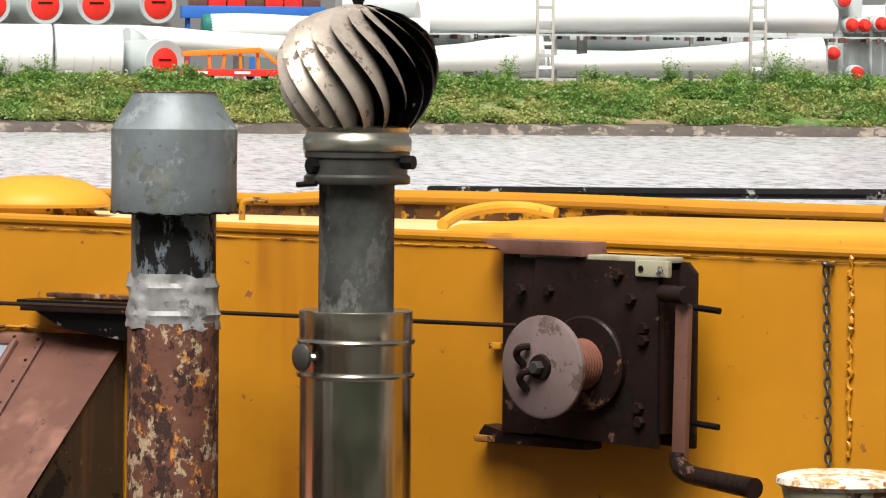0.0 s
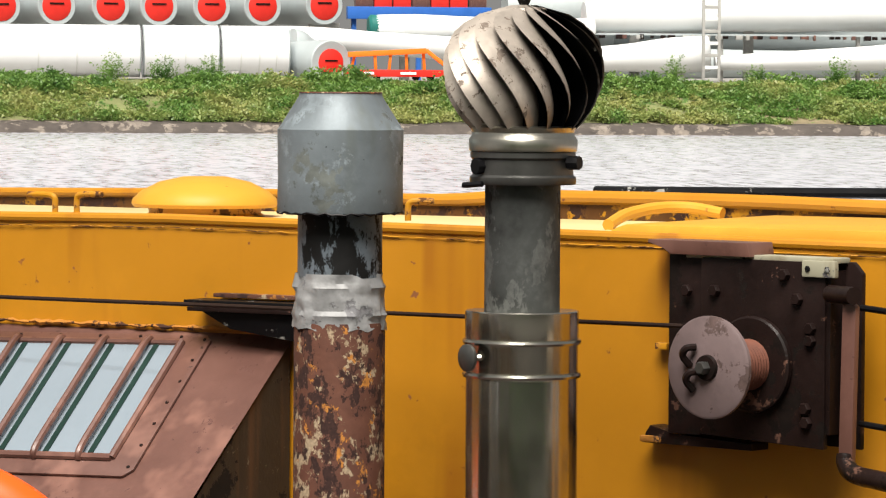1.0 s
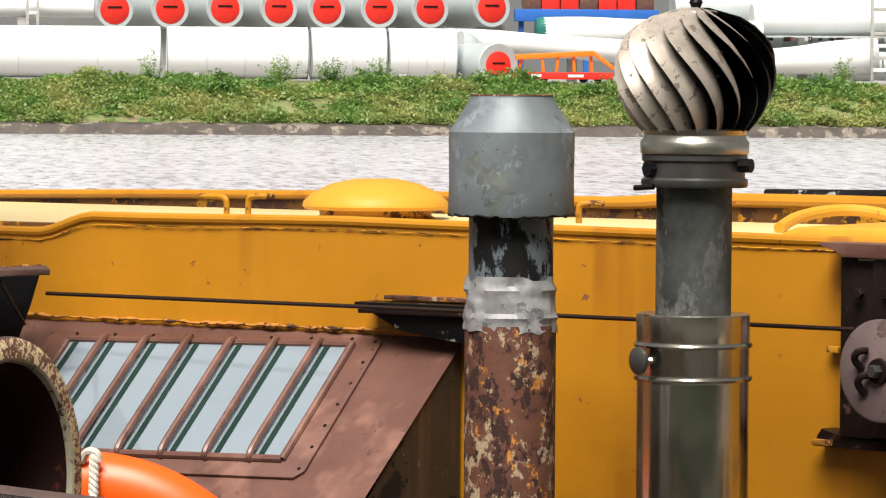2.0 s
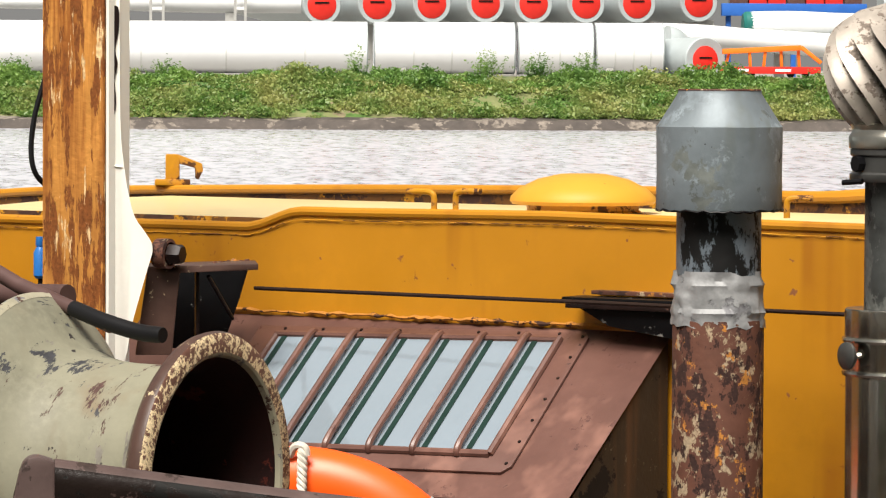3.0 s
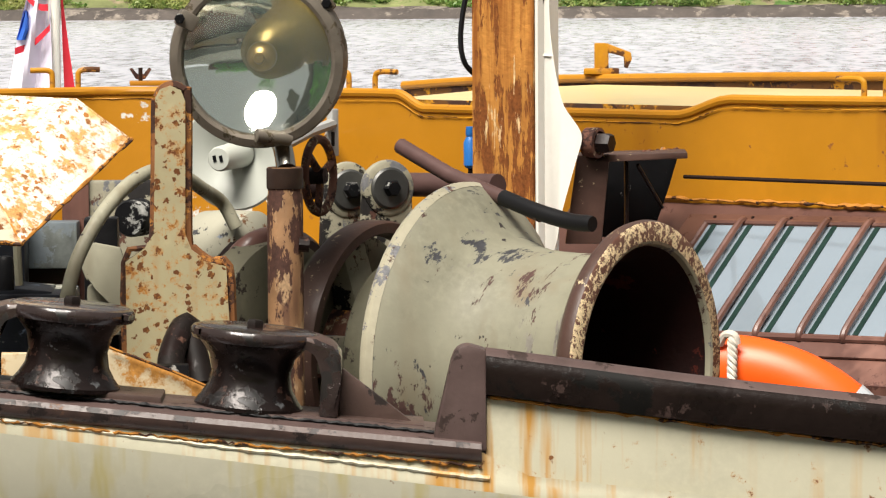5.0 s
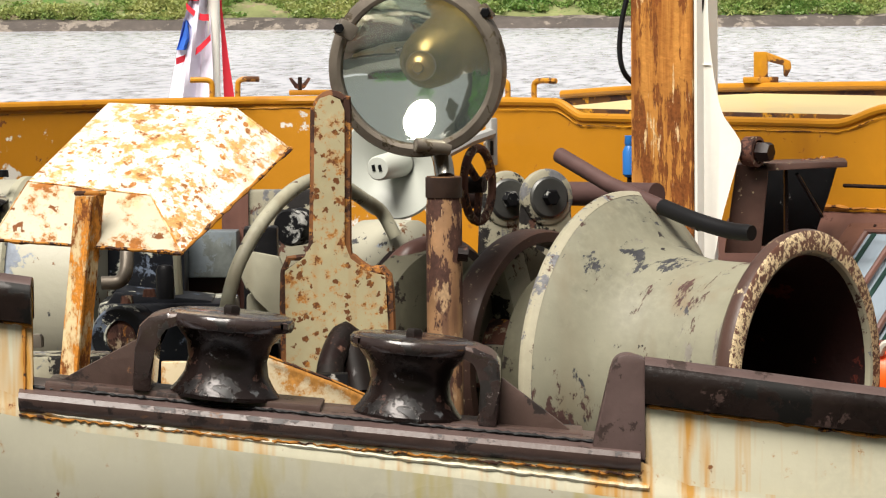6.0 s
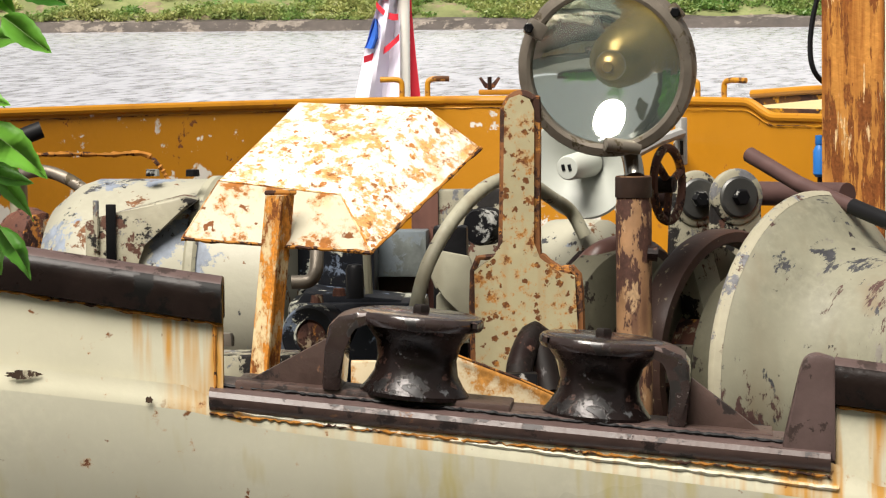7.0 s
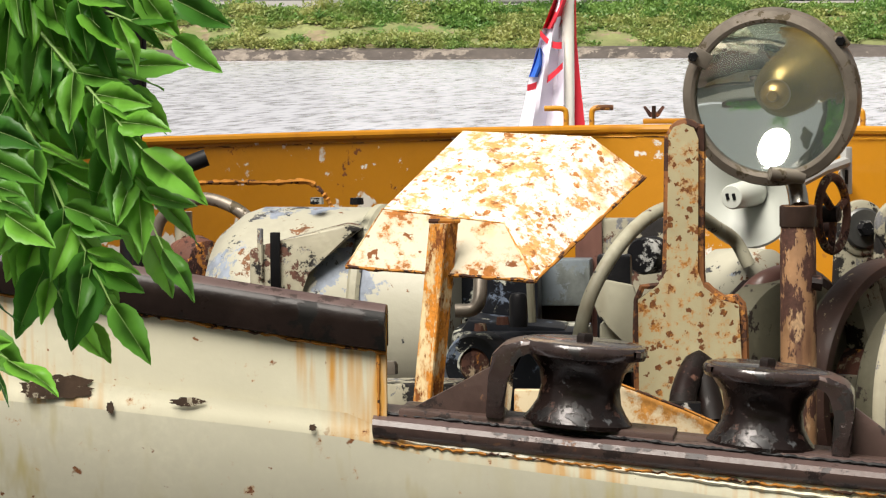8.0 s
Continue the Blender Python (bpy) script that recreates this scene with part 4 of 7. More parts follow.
        # black inner sheets: soot, with the shade inside the cowl in the colour
        shade_lining = [[hub + Vector(((p.x - hub.x) * 0.972, (p.y - hub.y) * 0.972, p.z - hub.z)) for p in row] for row in rows]
        part("shade_lining", strip(shade_lining), M_BLACK, ob, "black inner side, soot and inside shade in one colour")
    part("crown", lathe([(0, H + 3 * k), (20 * k, H + 2 * k), (40 * k, H - 2 * k), (42 * k, H - 9 * k), (20 * k, H - 7 * k)], mm, 32), M_BLADE, cowl)
    part("spindle", lathe([(8 * k, 0), (8 * k, H)], mm, 12), M_BLACK, cowl)
    part("base_ring", lathe([(86 * k, 0), (90 * k, 1 * k), (92 * k, 9 * k), (88 * k, 12 * k)], mm, 48), M_BRUSHED, cowl)
    # black sheet added for the shade in the hollow
    part("hollow_shade", lathe([(70 * k, 2 * k), (80 * k, 50 * k), (86 * k, 110 * k), (70 * k, 170 * k), (30 * k, H - 14 * k)], mm, 32), M_BLACK, cowl, "black sheet for the shade inside the cowl")
    part("knob", lathe([(0, H + 25 * k), (8 * k, H + 22 * k), (12 * k, H + 13 * k), (8 * k, H + 4 * k), (5 * k, H - 4 * k)], mm, 20), M_BLACK, cowl, "small black ball on top")
    return cowl


COWL = build_cowl_flue()


# ---- fittings on the far bulwark ----
M_FLANGE = mat("worn_purple_steel", (0.17, 0.125, 0.125), 0.45, vary=0.2, scale=12, chips=[((0.09, 0.06, 0.055), 14, 0.55, 0.6, 2.0)], bump=0.12)
M_COIL = mat("rusty_cable", (0.15, 0.055, 0.035), 0.7, vary=0.3, scale=30, bump=0.3)


def build_hand_winch():
    """Local x along the plate, y into the bulwark, z up."""
    o = Vector((-3.390, 6.760, 4.475))
    m = facing(o, -12)
    t = thing("hand_winch", m, "dark brown painted hand winch with a cable drum and crank", "hand winch")
    L = lambda x, y, z: m @ Vector((x, y, z))
    k = 0.0010
    zt, zb = 190 * k, -135 * k
    md, m = m, m @ pose(-0.128, 0, 0)
    L = lambda x, y, z: m @ Vector((x, y, z))
    part("wall_bracket", prism([(-0.082, zb - 0.004), (-0.004, zb - 0.004), (-0.004, zt + 0.006), (-0.082, zt + 0.010)], 0.055, m @ pose(0.0, 0.143, 0), 0.003), M_BROWN_DARK, t)
    part("top_flange", prism([(-0.052, 0), (0.135, 0), (0.130, 0.026), (-0.104, 0.026), (-0.104, 0.019), (-0.064, 0.012)], 0.075, m @ pose(-0.015, 0.125, zt + 0.004), 0.002), M_BROWN, t)
    part("foot_flange", prism([(-0.15, 0), (0.11, 0), (0.11, 0.014), (-0.07, 0.018), (-0.13, 0.034), (-0.14, 0.020)], 0.05, m @ pose(0.0, 0.15, zb - 0.026), 0.002), M_BROWN_DARK, t)
    part("foot_lug", block((0.045, 0.012, 0.012), m @ pose(-0.126, 0.147, zb - 0.018), 0.003), M_RUSTWELD, t, "bare rusty foot lug")
    plate = part("side_plate", prism([(0.0, zb), (0.285, zb - 0.012), (0.285, zt - 0.02), (0.268, zt), (0.0, zt)], 0.012, m @ pose(0.0, 0.135, 0), 0.003), M_BROWN_DARK, t)
    part("back_plate", prism([(0.0, zb), (0.33, zb - 0.012), (0.33, zt - 0.02), (0.31, zt), (0.0, zt)], 0.012, m @ pose(0.0, 0.185, 0), 0.003), M_BROWN_DARK, t)
    part("end_plate", block((0.012, 0.06, zt - zb - 0.03), m @ pose(0.288, 0.17, (zt + zb) / 2), 0.002), M_BROWN_DARK, t)
    part("top_angle", block((0.34, 0.05, 0.010), m @ pose(0.13, 0.165, zt + 0.003), 0.002), M_CREAM, t, "chipped cream strip along the top")
    part("angle_tab", block((0.075, 0.012, 0.030), m @ pose(0.275, 0.133, zt - 0.012), 0.003), M_CREAM, t, "cream painted tab with two bolt holes")
    # black discs for the shade in the bolt holes
    for x in (0.252, 0.296):
        part("hole", bolt(L(x, 0.126, zt - 0.012), (L(0, -1, 0) - L(0, 0, 0)), 0.006, 0.002), M_BLACK, t)
    for x, z in ((-0.03, 128), (0.035, 130), (0.195, 165), (0.225, 122), (0.255, 70), (0.255, 48), (0.245, -75), (0.248, -100)):
        part("bolt", bolt(L(x, 0.134, z * k), (L(0, -1, 0) - L(0, 0, 0)), 0.012, 0.010), M_BROWN_DARK, plate)
    m = md
    L = lambda x, y, z: md @ Vector((x, y, z))
    back = lambda a: frame_along(L(0, a, 0), L(0, 1, 0) - L(0, 0, 0))
    drum = part("drum", lathe([(0, -0.004), (0.088, -0.004), (0.093, -0.001), (0.093, 0.006), (0.088, 0.008), (0.04, 0.009)], back(0.0), 48), M_FLANGE, t, "worn purple-brown drum flange")
    part("cable_coil", lathe([(0.045 + 0.002 * (i % 2), 0.008 + i * 0.004) for i in range(30)], back(0.0), 40), M_COIL, drum, "rust-brown steel cable wound on the drum")
    part("inner_flange", lathe([(0.04, 0.118), (0.084, 0.118), (0.088, 0.121), (0.088, 0.130), (0.04, 0.131)], back(0.0), 48), M_BROWN_DARK, drum)
    part("hub_bolt", bolt(L(0.0, -0.006, 0.0), L(0, -1, 0) - L(0, 0, 0), 0.013, 0.022), M_STEEL_DULL, drum)
    part("hub_washer", lathe([(0, 0.008), (0.022, 0.007), (0.024, 0)], frame_along(L(0, -0.004, 0), L(0, -1, 0) - L(0, 0, 0)), 20), M_BROWN_DARK, drum)
    for a, z in ((-0.034, 0.020), (-0.026, -0.024)):
        part("cable_clamp", sweep(smooth_path([L(a - 0.004, -0.006, z - 0.018), L(a - 0.01, -0.02, z), L(a, -0.022, z + 0.014), L(a + 0.01, -0.008, z + 0.016)], 4), 0.007, 8), M_BROWN_DARK, drum)
    # crank
    m = md @ pose(-0.128, 0, 0)
    L = lambda x, y, z: m @ Vector((x, y, z))
    ck = part("crank_arm", prism([(-0.016, zb - 0.03), (0.014, zb - 0.03), (0.020, zt - 0.075), (-0.010, zt - 0.05)], 0.014, m @ pose(0.352, 0.11, 0), 0.004), M_BROWN, t, "flat worn crank arm")
    part("crank_shaft", sweep([L(0.30, 0.13, zt - 0.055), L(0.375, 0.10, zt - 0.055)], 0.016, 12), M_BROWN_DARK, ck)
    h0 = L(0.35, 0.10, zb - 0.04)
    part("crank_elbow", sweep(smooth_path([L(0.349, 0.117, zb - 0.015), L(0.352, 0.112, zb - 0.030), L(0.375, 0.10, zb - 0.044), L(0.42, 0.085, zb - 0.050)], 5), 0.017, 12), M_BROWN_DARK, ck)
    part("grip", sweep([L(0.415, 0.087, zb - 0.049), L(0.572, 0.038, zb - 0.056)], [0.017, 0.019], 16), M_BROWN_DARK, ck, "worn cylindrical crank grip")
    for z in (110, -98):
        part("pin", sweep([L(0.34, 0.17, z * k), L(0.40, 0.165, z * k - 0.004)], 0.006, 8), M_BLACK, t)
    # wire to the mast foot
    wr = thing("winch_wire", tuple(L(0, 0.02, 0)), "thin dark steel wire stretched along the bulwark", "wire rope")
    a, b, c = Vector((-3.462, 6.800, 4.545)), Vector((-4.542, 6.900, 4.542)), Vector((-5.405, 6.930, 4.540))
    part("wire", sweep([a, (a * 2 + b) / 3, (a + b * 2) / 3, b, (b + c) / 2, c], 0.0042, 8), M_WIRE, wr)
    part("tab", block((0.025, 0.02, 0.012), Matrix.Translation((-3.598, 6.985, 4.494)), 0.002), M_YELLOW_WORN, wr)


build_hand_winch()


def build_hinge_plates():
    t = thing("hinge_bracket", (-4.506, 6.970, 4.551), "stack of black and rust-brown hinge plates on the bulwark", "bracket")
    a, b = Vector((-4.629, 7.000, 4.544)), Vector((-4.335, 7.000, 4.549))
    for dz, dep, x0, mt in ((0.014, 0.03, 0.04, M_RUSTPIPE), (0.002, 0.075, 0.0, M_BLACK), (-0.012, 0.075, 0.008, M_BROWN_DARK)):
        part("plate", prism([(x0, -0.004), (b.x - a.x, -0.004), (b.x - a.x, 0.004), (x0, 0.004)], -dep, pose(a.x, 6.995, a.z + dz), 0.001), mt, t)
    part("gusset", prism([(0.03, -0.016), (b.x - a.x, -0.016), (b.x - a.x, -0.075), (0.10, -0.05)], -0.06, pose(a.x, 6.995, a.z), 0.003), M_BLACK, t)


build_hinge_plates()


def build_chain():
    a, b = Vector((-2.936, 6.985, 4.661)), Vector((-2.927, 6.985, 4.293))
    t = thing("chain", a, "thin steel chain hanging on the yellow bulwark", "chain")
    part("staple", sweep(smooth_path([a + Vector((-0.004, 0.012, 0)), a + Vector((-0.002, -0.01, 0.006)), a + Vector((0.006, -0.01, 0.004)), a + Vector((0.008, 0.012, 0))], 4), 0.004, 8), M_STEEL_DULL, t)
    n = 22
    for i in range(n):
        c = a.lerp(b, (i + 0.5) / n)
        m = Matrix.Translation(c) @ Matrix.Rotation(radians(90 * (i % 2) + 30), 4, "Z")
        pts = [m @ Vector((0.0055 * math.cos(q * math.pi / 5), 0, 0.0115 * math.sin(q * math.pi / 5))) for q in range(11)]
        part("link", sweep(pts, 0.0022, 6, None, False), M_STEEL_DULL, t)
    rng = random.Random(3)
    c, d = Vector((-2.891, 6.996, 4.682)), Vector((-2.895, 6.996, 4.319))
    bead = [c.lerp(d, i / 60) + Vector((rng.uniform(-0.004, 0.004), 0, 0)) for i in range(61)]
    tagged(part("weld_upright", sweep(bead, [rng.uniform(0.001, 0.006) for _ in bead], 6), M_YELLOW, None, "lumpy upright weld bead on the bulwark"), "", "trim", "", "structure")


build_chain()


def build_post_head():
    c = Vector((-2.685, 6.465, 4.342))
    t = thing("bollard", (c.x, c.y, DECK), "white painted mooring bollard with a worn top", "bollard")
    m = Matrix.Translation(c)
    part("head", lathe([(0, 0.004), (0.09, 0.002), (0.108, -0.004), (0.110, -0.014), (0.10, -0.022)], m, 40), M_RUSTWHITE, t)
    part("shaft", lathe([(0.10, -0.02), (0.094, -0.05), (0.094, DECK - c.z)], m, 40), M_CREAM_WORN, t)


build_post_head()


def build_dome_vent():
    c = Vector((-4.897, 7.400, 4.706))
    k = 0.0012
    t = thing("mushroom_vent", c, "yellow painted mushroom ventilator on the roof", "ventilator")
    m = Matrix.Translation(c)
    part("dome", lathe([(0, 62 * k), (40 * k, 61 * k), (80 * k, 52 * k), (112 * k, 36 * k), (127 * k, 22 * k), (129 * k, 14 * k), (124 * k, 8 * k), (100 * k, 8 * k)], m, 48), M_DOME, t)
    part("neck", lathe([(100 * k, 8 * k), (98 * k, -2 * k), (104 * k, -6 * k)], m, 40), M_YELLOW_WORN, t)


build_dome_vent()


def build_hook(p, q, name="rope_hook", h=0.036):
    """A bent rod on the edge: p its foot, q the free end above."""
    p, q = Vector(p), Vector(q)
    t = thing(name, p, "bent yellow-brown rod hook on the bulwark edge", "hook", "rope hooks on the bulwark")
    top = Vector((p.x, p.y, q.z))
    a = top.lerp(q, 0.3)
    part("rod", sweep(smooth_path([p + Vector((0, 0, -0.006)), p.lerp(top, 0.6), p.lerp(top, 0.88) + (q - top) * 0.06, a, q], 5), 0.0065, 10), M_YELLOW_WORN, t)


for foot, end in (((-5.004, 7.010, 4.714), (-5.071, 7.010, 4.747)), ((-4.950, 7.010, 4.716), (-4.888, 7.010, 4.750)), ((-6.343, 7.010, 4.706), (-6.278, 7.010, 4.744)), ((-6.423, 7.010, 4.709), (-6.461, 7.000, 4.742)), ((-4.168, 7.010, 4.720), (-4.122, 7.030, 4.752)), ((-7.074, 6.710, 4.707), (-7.108, 6.673, 4.744)), ((-7.033, 6.753, 4.706), (-6.998, 6.789, 4.745))):
    build_hook(foot, end)


def build_catch():
    c = Vector((-6.331, 7.800, 4.723))
    k = 0.0014
    t = thing("hatch_catch", c, "yellow painted hatch catch with a hooked finger", "catch")
    m = facing(c, 38)
    part("post", prism([(-12 * k, 0), (12 * k, 0), (12 * k, 40 * k), (8 * k, 50 * k), (-12 * k, 50 * k)], 0.02, m, 0.003), M_YELLOW_WORN, t)
    part("finger", prism([(8 * k, 34 * k), (40 * k, 28 * k), (38 * k, 10 * k), (44 * k, 6 * k), (52 * k, 22 * k), (50 * k, 34 * k), (8 * k, 50 * k)], 0.015, m @ pose(0, 0.003, 0), 0.003), M_YELLOW_WORN, t)
    part("base", block((60 * k, 0.04, 10 * k), m @ pose(0, 0.01, 2 * k), 0.003), M_YELLOW_WORN, t)


build_catch()


def build_wing_nut():
    c = Vector((-7.039, 6.961, 4.711))
    k = 0.0013
    t = thing("hatch_clamp", c, "rusty wing nut on a yellow hatch lug", "wing nut")
    m = facing(c, 46)
    part("lug", block((80 * k, 0.05, 9 * k), m @ pose(20 * k, 0, -2 * k), 0.003), M_YELLOW, t)
    part("stud", sweep([m @ Vector((0, 0, 0)), m @ Vector((0, 0, 26 * k))], 0.005, 8), M_WIRE, t)
    for s in (-1, 1):
        part("wing", prism([(0, 4 * k), (s * 9 * k, 6 * k), (s * 20 * k, 24 * k), (s * 15 * k, 26 * k), (s * 6 * k, 14 * k), (0, 14 * k)], 0.006, m @ pose(0, -0.003, 0), 0.001), M_RUSTPIPE, t)


build_wing_nut()


def build_roof_arch():
    t = thing("roof_arch", (-3.878, 7.500, 4.713), "curved yellow rod with rust along the roof", "grab rail")
    part("rod", sweep(smooth_path([(-3.884, 7.300, 4.704), (-3.896, 7.400, 4.722), (-3.878, 7.500, 4.733), (-3.828, 7.550, 4.733), (-3.758, 7.550, 4.723)], 6), 0.012, 10), M_DOME, t)
    t = thing("hatch_cover", (-3.224, 7.100, 4.703), "pale yellow rounded steel hatch cover on the roof", "hatch cover")
    part("edge_lip", sweep([(-3.76, 7.052, 4.690), (-2.9, 7.052, 4.690), (-2.02, 7.052, 4.690)], 0.006, 8), M_YELLOW, t, "yellow rolled lower edge")
    part("cover", prism([(-2.05, 0.0), (-0.3, 0.0), (-0.3, 0.035), (-2.0, 0.035), (-2.03, 0.025)], 0.64, pose(-1.72, 7.06, 4.682), 0.010), M_DOME, t)


build_roof_arch()


# ---- mast and its hinge ----
def smooth_plane(pts):
    return [(v.x, v.z) for v in smooth_path([(x, 0, z) for x, z in pts], 3)]


def build_mast():
    yaw = 40
    base = Vector((-5.431, 6.474, 4.406))
    t = thing("mast", (base.x, base.y, DECK), "square steel mast, orange rusted front and white painted side", "mast")
    w, d = 0.160, 0.066
    top = 7.2
    m = Matrix.Translation((base.x, base.y, DECK))
    part("front_face", block((w, 0.008, top - DECK), m @ pose(-w / 2, 0.0, (top - DECK) / 2), 0.002), M_MASTRUST, t, "heavily rusted orange front face")
    part("side_face", block((0.008, d, top - DECK), m @ pose(0.005, d / 2 + 0.002, (top - DECK) / 2), 0.002), M_MASTWHITE, t, "white painted side face")
    part("back_face", block((w, 0.008, top - DECK), m @ pose(-w / 2, d, (top - DECK) / 2), 0.002), M_MASTWHITE, t)
    part("far_face", block((0.008, d, top - DECK), m @ pose(-w + 0.004, d / 2, (top - DECK) / 2), 0.001), M_MASTRUST, t)
    # white plate flaring to the hinge pin; added higher up to catch light
    f = smooth_plane([(0.031, 0.535), (0.031, 0.085), (0.033, -0.118), (0.040, -0.198), (0.049, -0.254), (0.061, -0.299), (0.082, -0.331), (0.095, -0.352), (0.097, -0.370), (0.088, -0.402), (0.072, -0.458), (0.054, -0.526), (0.043, -0.594)]) + [(0.003, -0.594), (0.005, 0.534)]
    fm = facing((-math.sin(radians(40)) * 8.45, math.cos(radians(40)) * 8.45, EYE), 40)
    part("side_plate", prism(f, 0.012, fm @ pose(0, 0.012, 0), 0.003), M_MASTWHITE, t, "white plate flaring to the hinge, added above it to catch light")
    loss = [(0.009, 0.119), (0.028, 0.119), (0.029, 0.074), (0.022, 0.034), (0.027, 0.006), (0.021, -0.028), (0.024, -0.073), (0.017, -0.105), (0.010, -0.096), (0.012, -0.051), (0.007, -0.006)]
    chip = bmesh.new()
    chip.faces.new([chip.verts.new(fm @ Vector((x, 0.009, z))) for x, z in smooth_plane(loss)[:-1]])
    part("paint_chip", chip, M_BROWN_DARK, t, "dark brown patch of lost paint", False)
    part("edge_seam", sweep([fm @ Vector((0.036, 0.010, -0.200)), fm @ Vector((0.010, 0.010, -0.198))], 0.0015, 6), M_MASTWHITE, t)
    # halyard behind the mast
    c = thing("cable", (-5.623, 6.507, 4.971), "loose black cable looped beside the mast", "cable")
    part("loop", sweep(smooth_path([(-5.614, 6.515, 5.003), (-5.620, 6.510, 4.971), (-5.634, 6.497, 4.902), (-5.640, 6.492, 4.833), (-5.634, 6.497, 4.785), (-5.627, 6.530, 4.755), (-5.619, 6.564, 4.745)], 6), 0.0055, 8), M_CABLE, c)
    # tabernacle
    b = thing("mast_bracket", (-5.407, 6.688, 4.441), "dark brown steel mast hinge bracket on the bulwark", "bracket")
    q = lambda x, z, y=0.0: fm @ Vector((x, y, z))
    p1 = [(0.088, -0.404), (0.154, -0.399), (0.137, -0.581), (0.063, -0.581)]
    part("front_plate", prism(p1[::-1], 0.012, fm @ pose(0, 0.06, 0), 0.003), M_RIMBAND, b)
    p2 = [(0.086, -0.402), (0.311, -0.397), (0.311, -0.409), (0.154, -0.415), (0.086, -0.415)]
    part("top_plate", prism(p2[::-1], 0.16, fm @ pose(0, 0.06, 0), 0.002), M_RIMBAND, b)
    p3 = [(0.152, -0.413), (0.302, -0.409), (0.281, -0.481), (0.245, -0.584), (0.137, -0.583)]
    # black plate put in for the shade inside the bracket
    part("back_plate", prism(p3[::-1], 0.01, fm @ pose(0, 0.30, 0), 0.002), M_BLACK, b, "black plate standing for the shade inside the bracket")
    part("web", prism([(0.186, -0.413), (0.193, -0.413), (0.193, -0.583), (0.186, -0.583)], 0.1, fm @ pose(0, 0.12, 0), 0.001), M_BROWN_DARK, b)
    part("stay", sweep([(-5.376, 6.738, 4.573), (-5.386, 6.832, 4.481)], 0.004, 8), M_BROWN_DARK, b)
    rng = random.Random(8)
    part("scale_rust", sweep([Vector((-5.357, 6.727, 4.598)).lerp(Vector((-5.389, 6.893, 4.596)), i / 14) + Vector((0, 0, rng.uniform(-0.003, 0.004))) for i in range(15)], [rng.uniform(0.003, 0.009) for _ in range(15)], 6), M_RUSTPIPE, b, "flaking rust scale")
    pin = frame_along((-5.381, 6.580, 4.625), fm.to_3x3() @ Vector((0.85, -0.5, -0.02)))
    part("boss", lathe([(0.0, 0.0), (0.030, 0.0), (0.031, 0.028), (0.024, 0.030)], pin, 28), M_RUSTPIPE, b, "rusty round hinge boss")
    part("pin_nut", bolt(pin @ Vector((0, 0, 0.03)), pin.to_3x3() @ Vector((0, 0, 1)), 0.022, 0.028), M_BROWN_DARK, b)


build_mast()


# ---- windlass ----
AXIS = Matrix.Rotation(radians(8), 4, "Z") @ Vector((1, 0, 0))
AXIS.z = -0.01


def build_warping_head():
    c = Vector((-4.822, 5.547, 4.298))
    m = frame_along(c, AXIS) @ Matrix.Diagonal((1, 1, 0.93, 1))
    t = thing("warping_head", (c.x, c.y, DECK), "cream painted windlass warping drum with chipped flanges", "winch drum")
    prof = [(0.07, -0.03), (0.235, -0.03), (0.285, -0.022), (0.304, -0.008), (0.308, 0.006), (0.301, 0.018), (0.287, 0.036), (0.262, 0.060), (0.238, 0.084), (0.219, 0.110), (0.206, 0.140), (0.199, 0.175), (0.196, 0.215), (0.195, 0.26), (0.196, 0.31), (0.202, 0.338), (0.218, 0.362)]
    part("barrel", lathe(prof, m, 72), M_DRUM, t)
    part("inner_rim", lathe([(0.226, -0.06), (0.235, -0.031), (0.10, -0.031)], m, 56), M_OLIVE, t)
    part("flange_band", lathe([(0.3045, -0.010), (0.3095, -0.002), (0.3100, 0.006), (0.3025, 0.017)], m, 72), M_FLANGEBAND, t, "chipped grey edge of the big flange")
    part("outer_band", lathe([(0.214, 0.352), (0.240, 0.364), (0.254, 0.378), (0.258, 0.392), (0.255, 0.402)], m, 72), M_RIMBAND, t, "worn brown outer band")
    part("rim", lathe([(0.255, 0.402), (0.250, 0.406), (0.222, 0.407)], m, 72), M_RIM, t, "brown and cream chipped rim of the open end")
    part("lip", lathe([(0.222, 0.4075), (0.217, 0.405), (0.213, 0.395)], m, 72), M_FLANGEBAND, t, "bare cream inner lip of the open end")
    part("bore", lathe([(0.213, 0.396), (0.205, 0.375), (0.186, 0.34), (0.182, 0.20), (0.182, 0.03), (0.0, 0.02)], m, 64), M_DARKIN, t, "dark red rusty hollow inside, shade put into its colour")
    part("shaft_end", lathe([(0, 0.17), (0.035, 0.17), (0.04, 0.16), (0.04, 0.02)], m, 24), M_DARKIN, t)
    part("pedestal", block((0.20, 0.16, c.z - DECK - 0.22), Matrix.Translation((c.x - 0.15, c.y, (c.z - 0.22 + DECK) / 2)), 0.01), M_CREAM_WORN, t)
    return c


HEAD = build_warping_head()


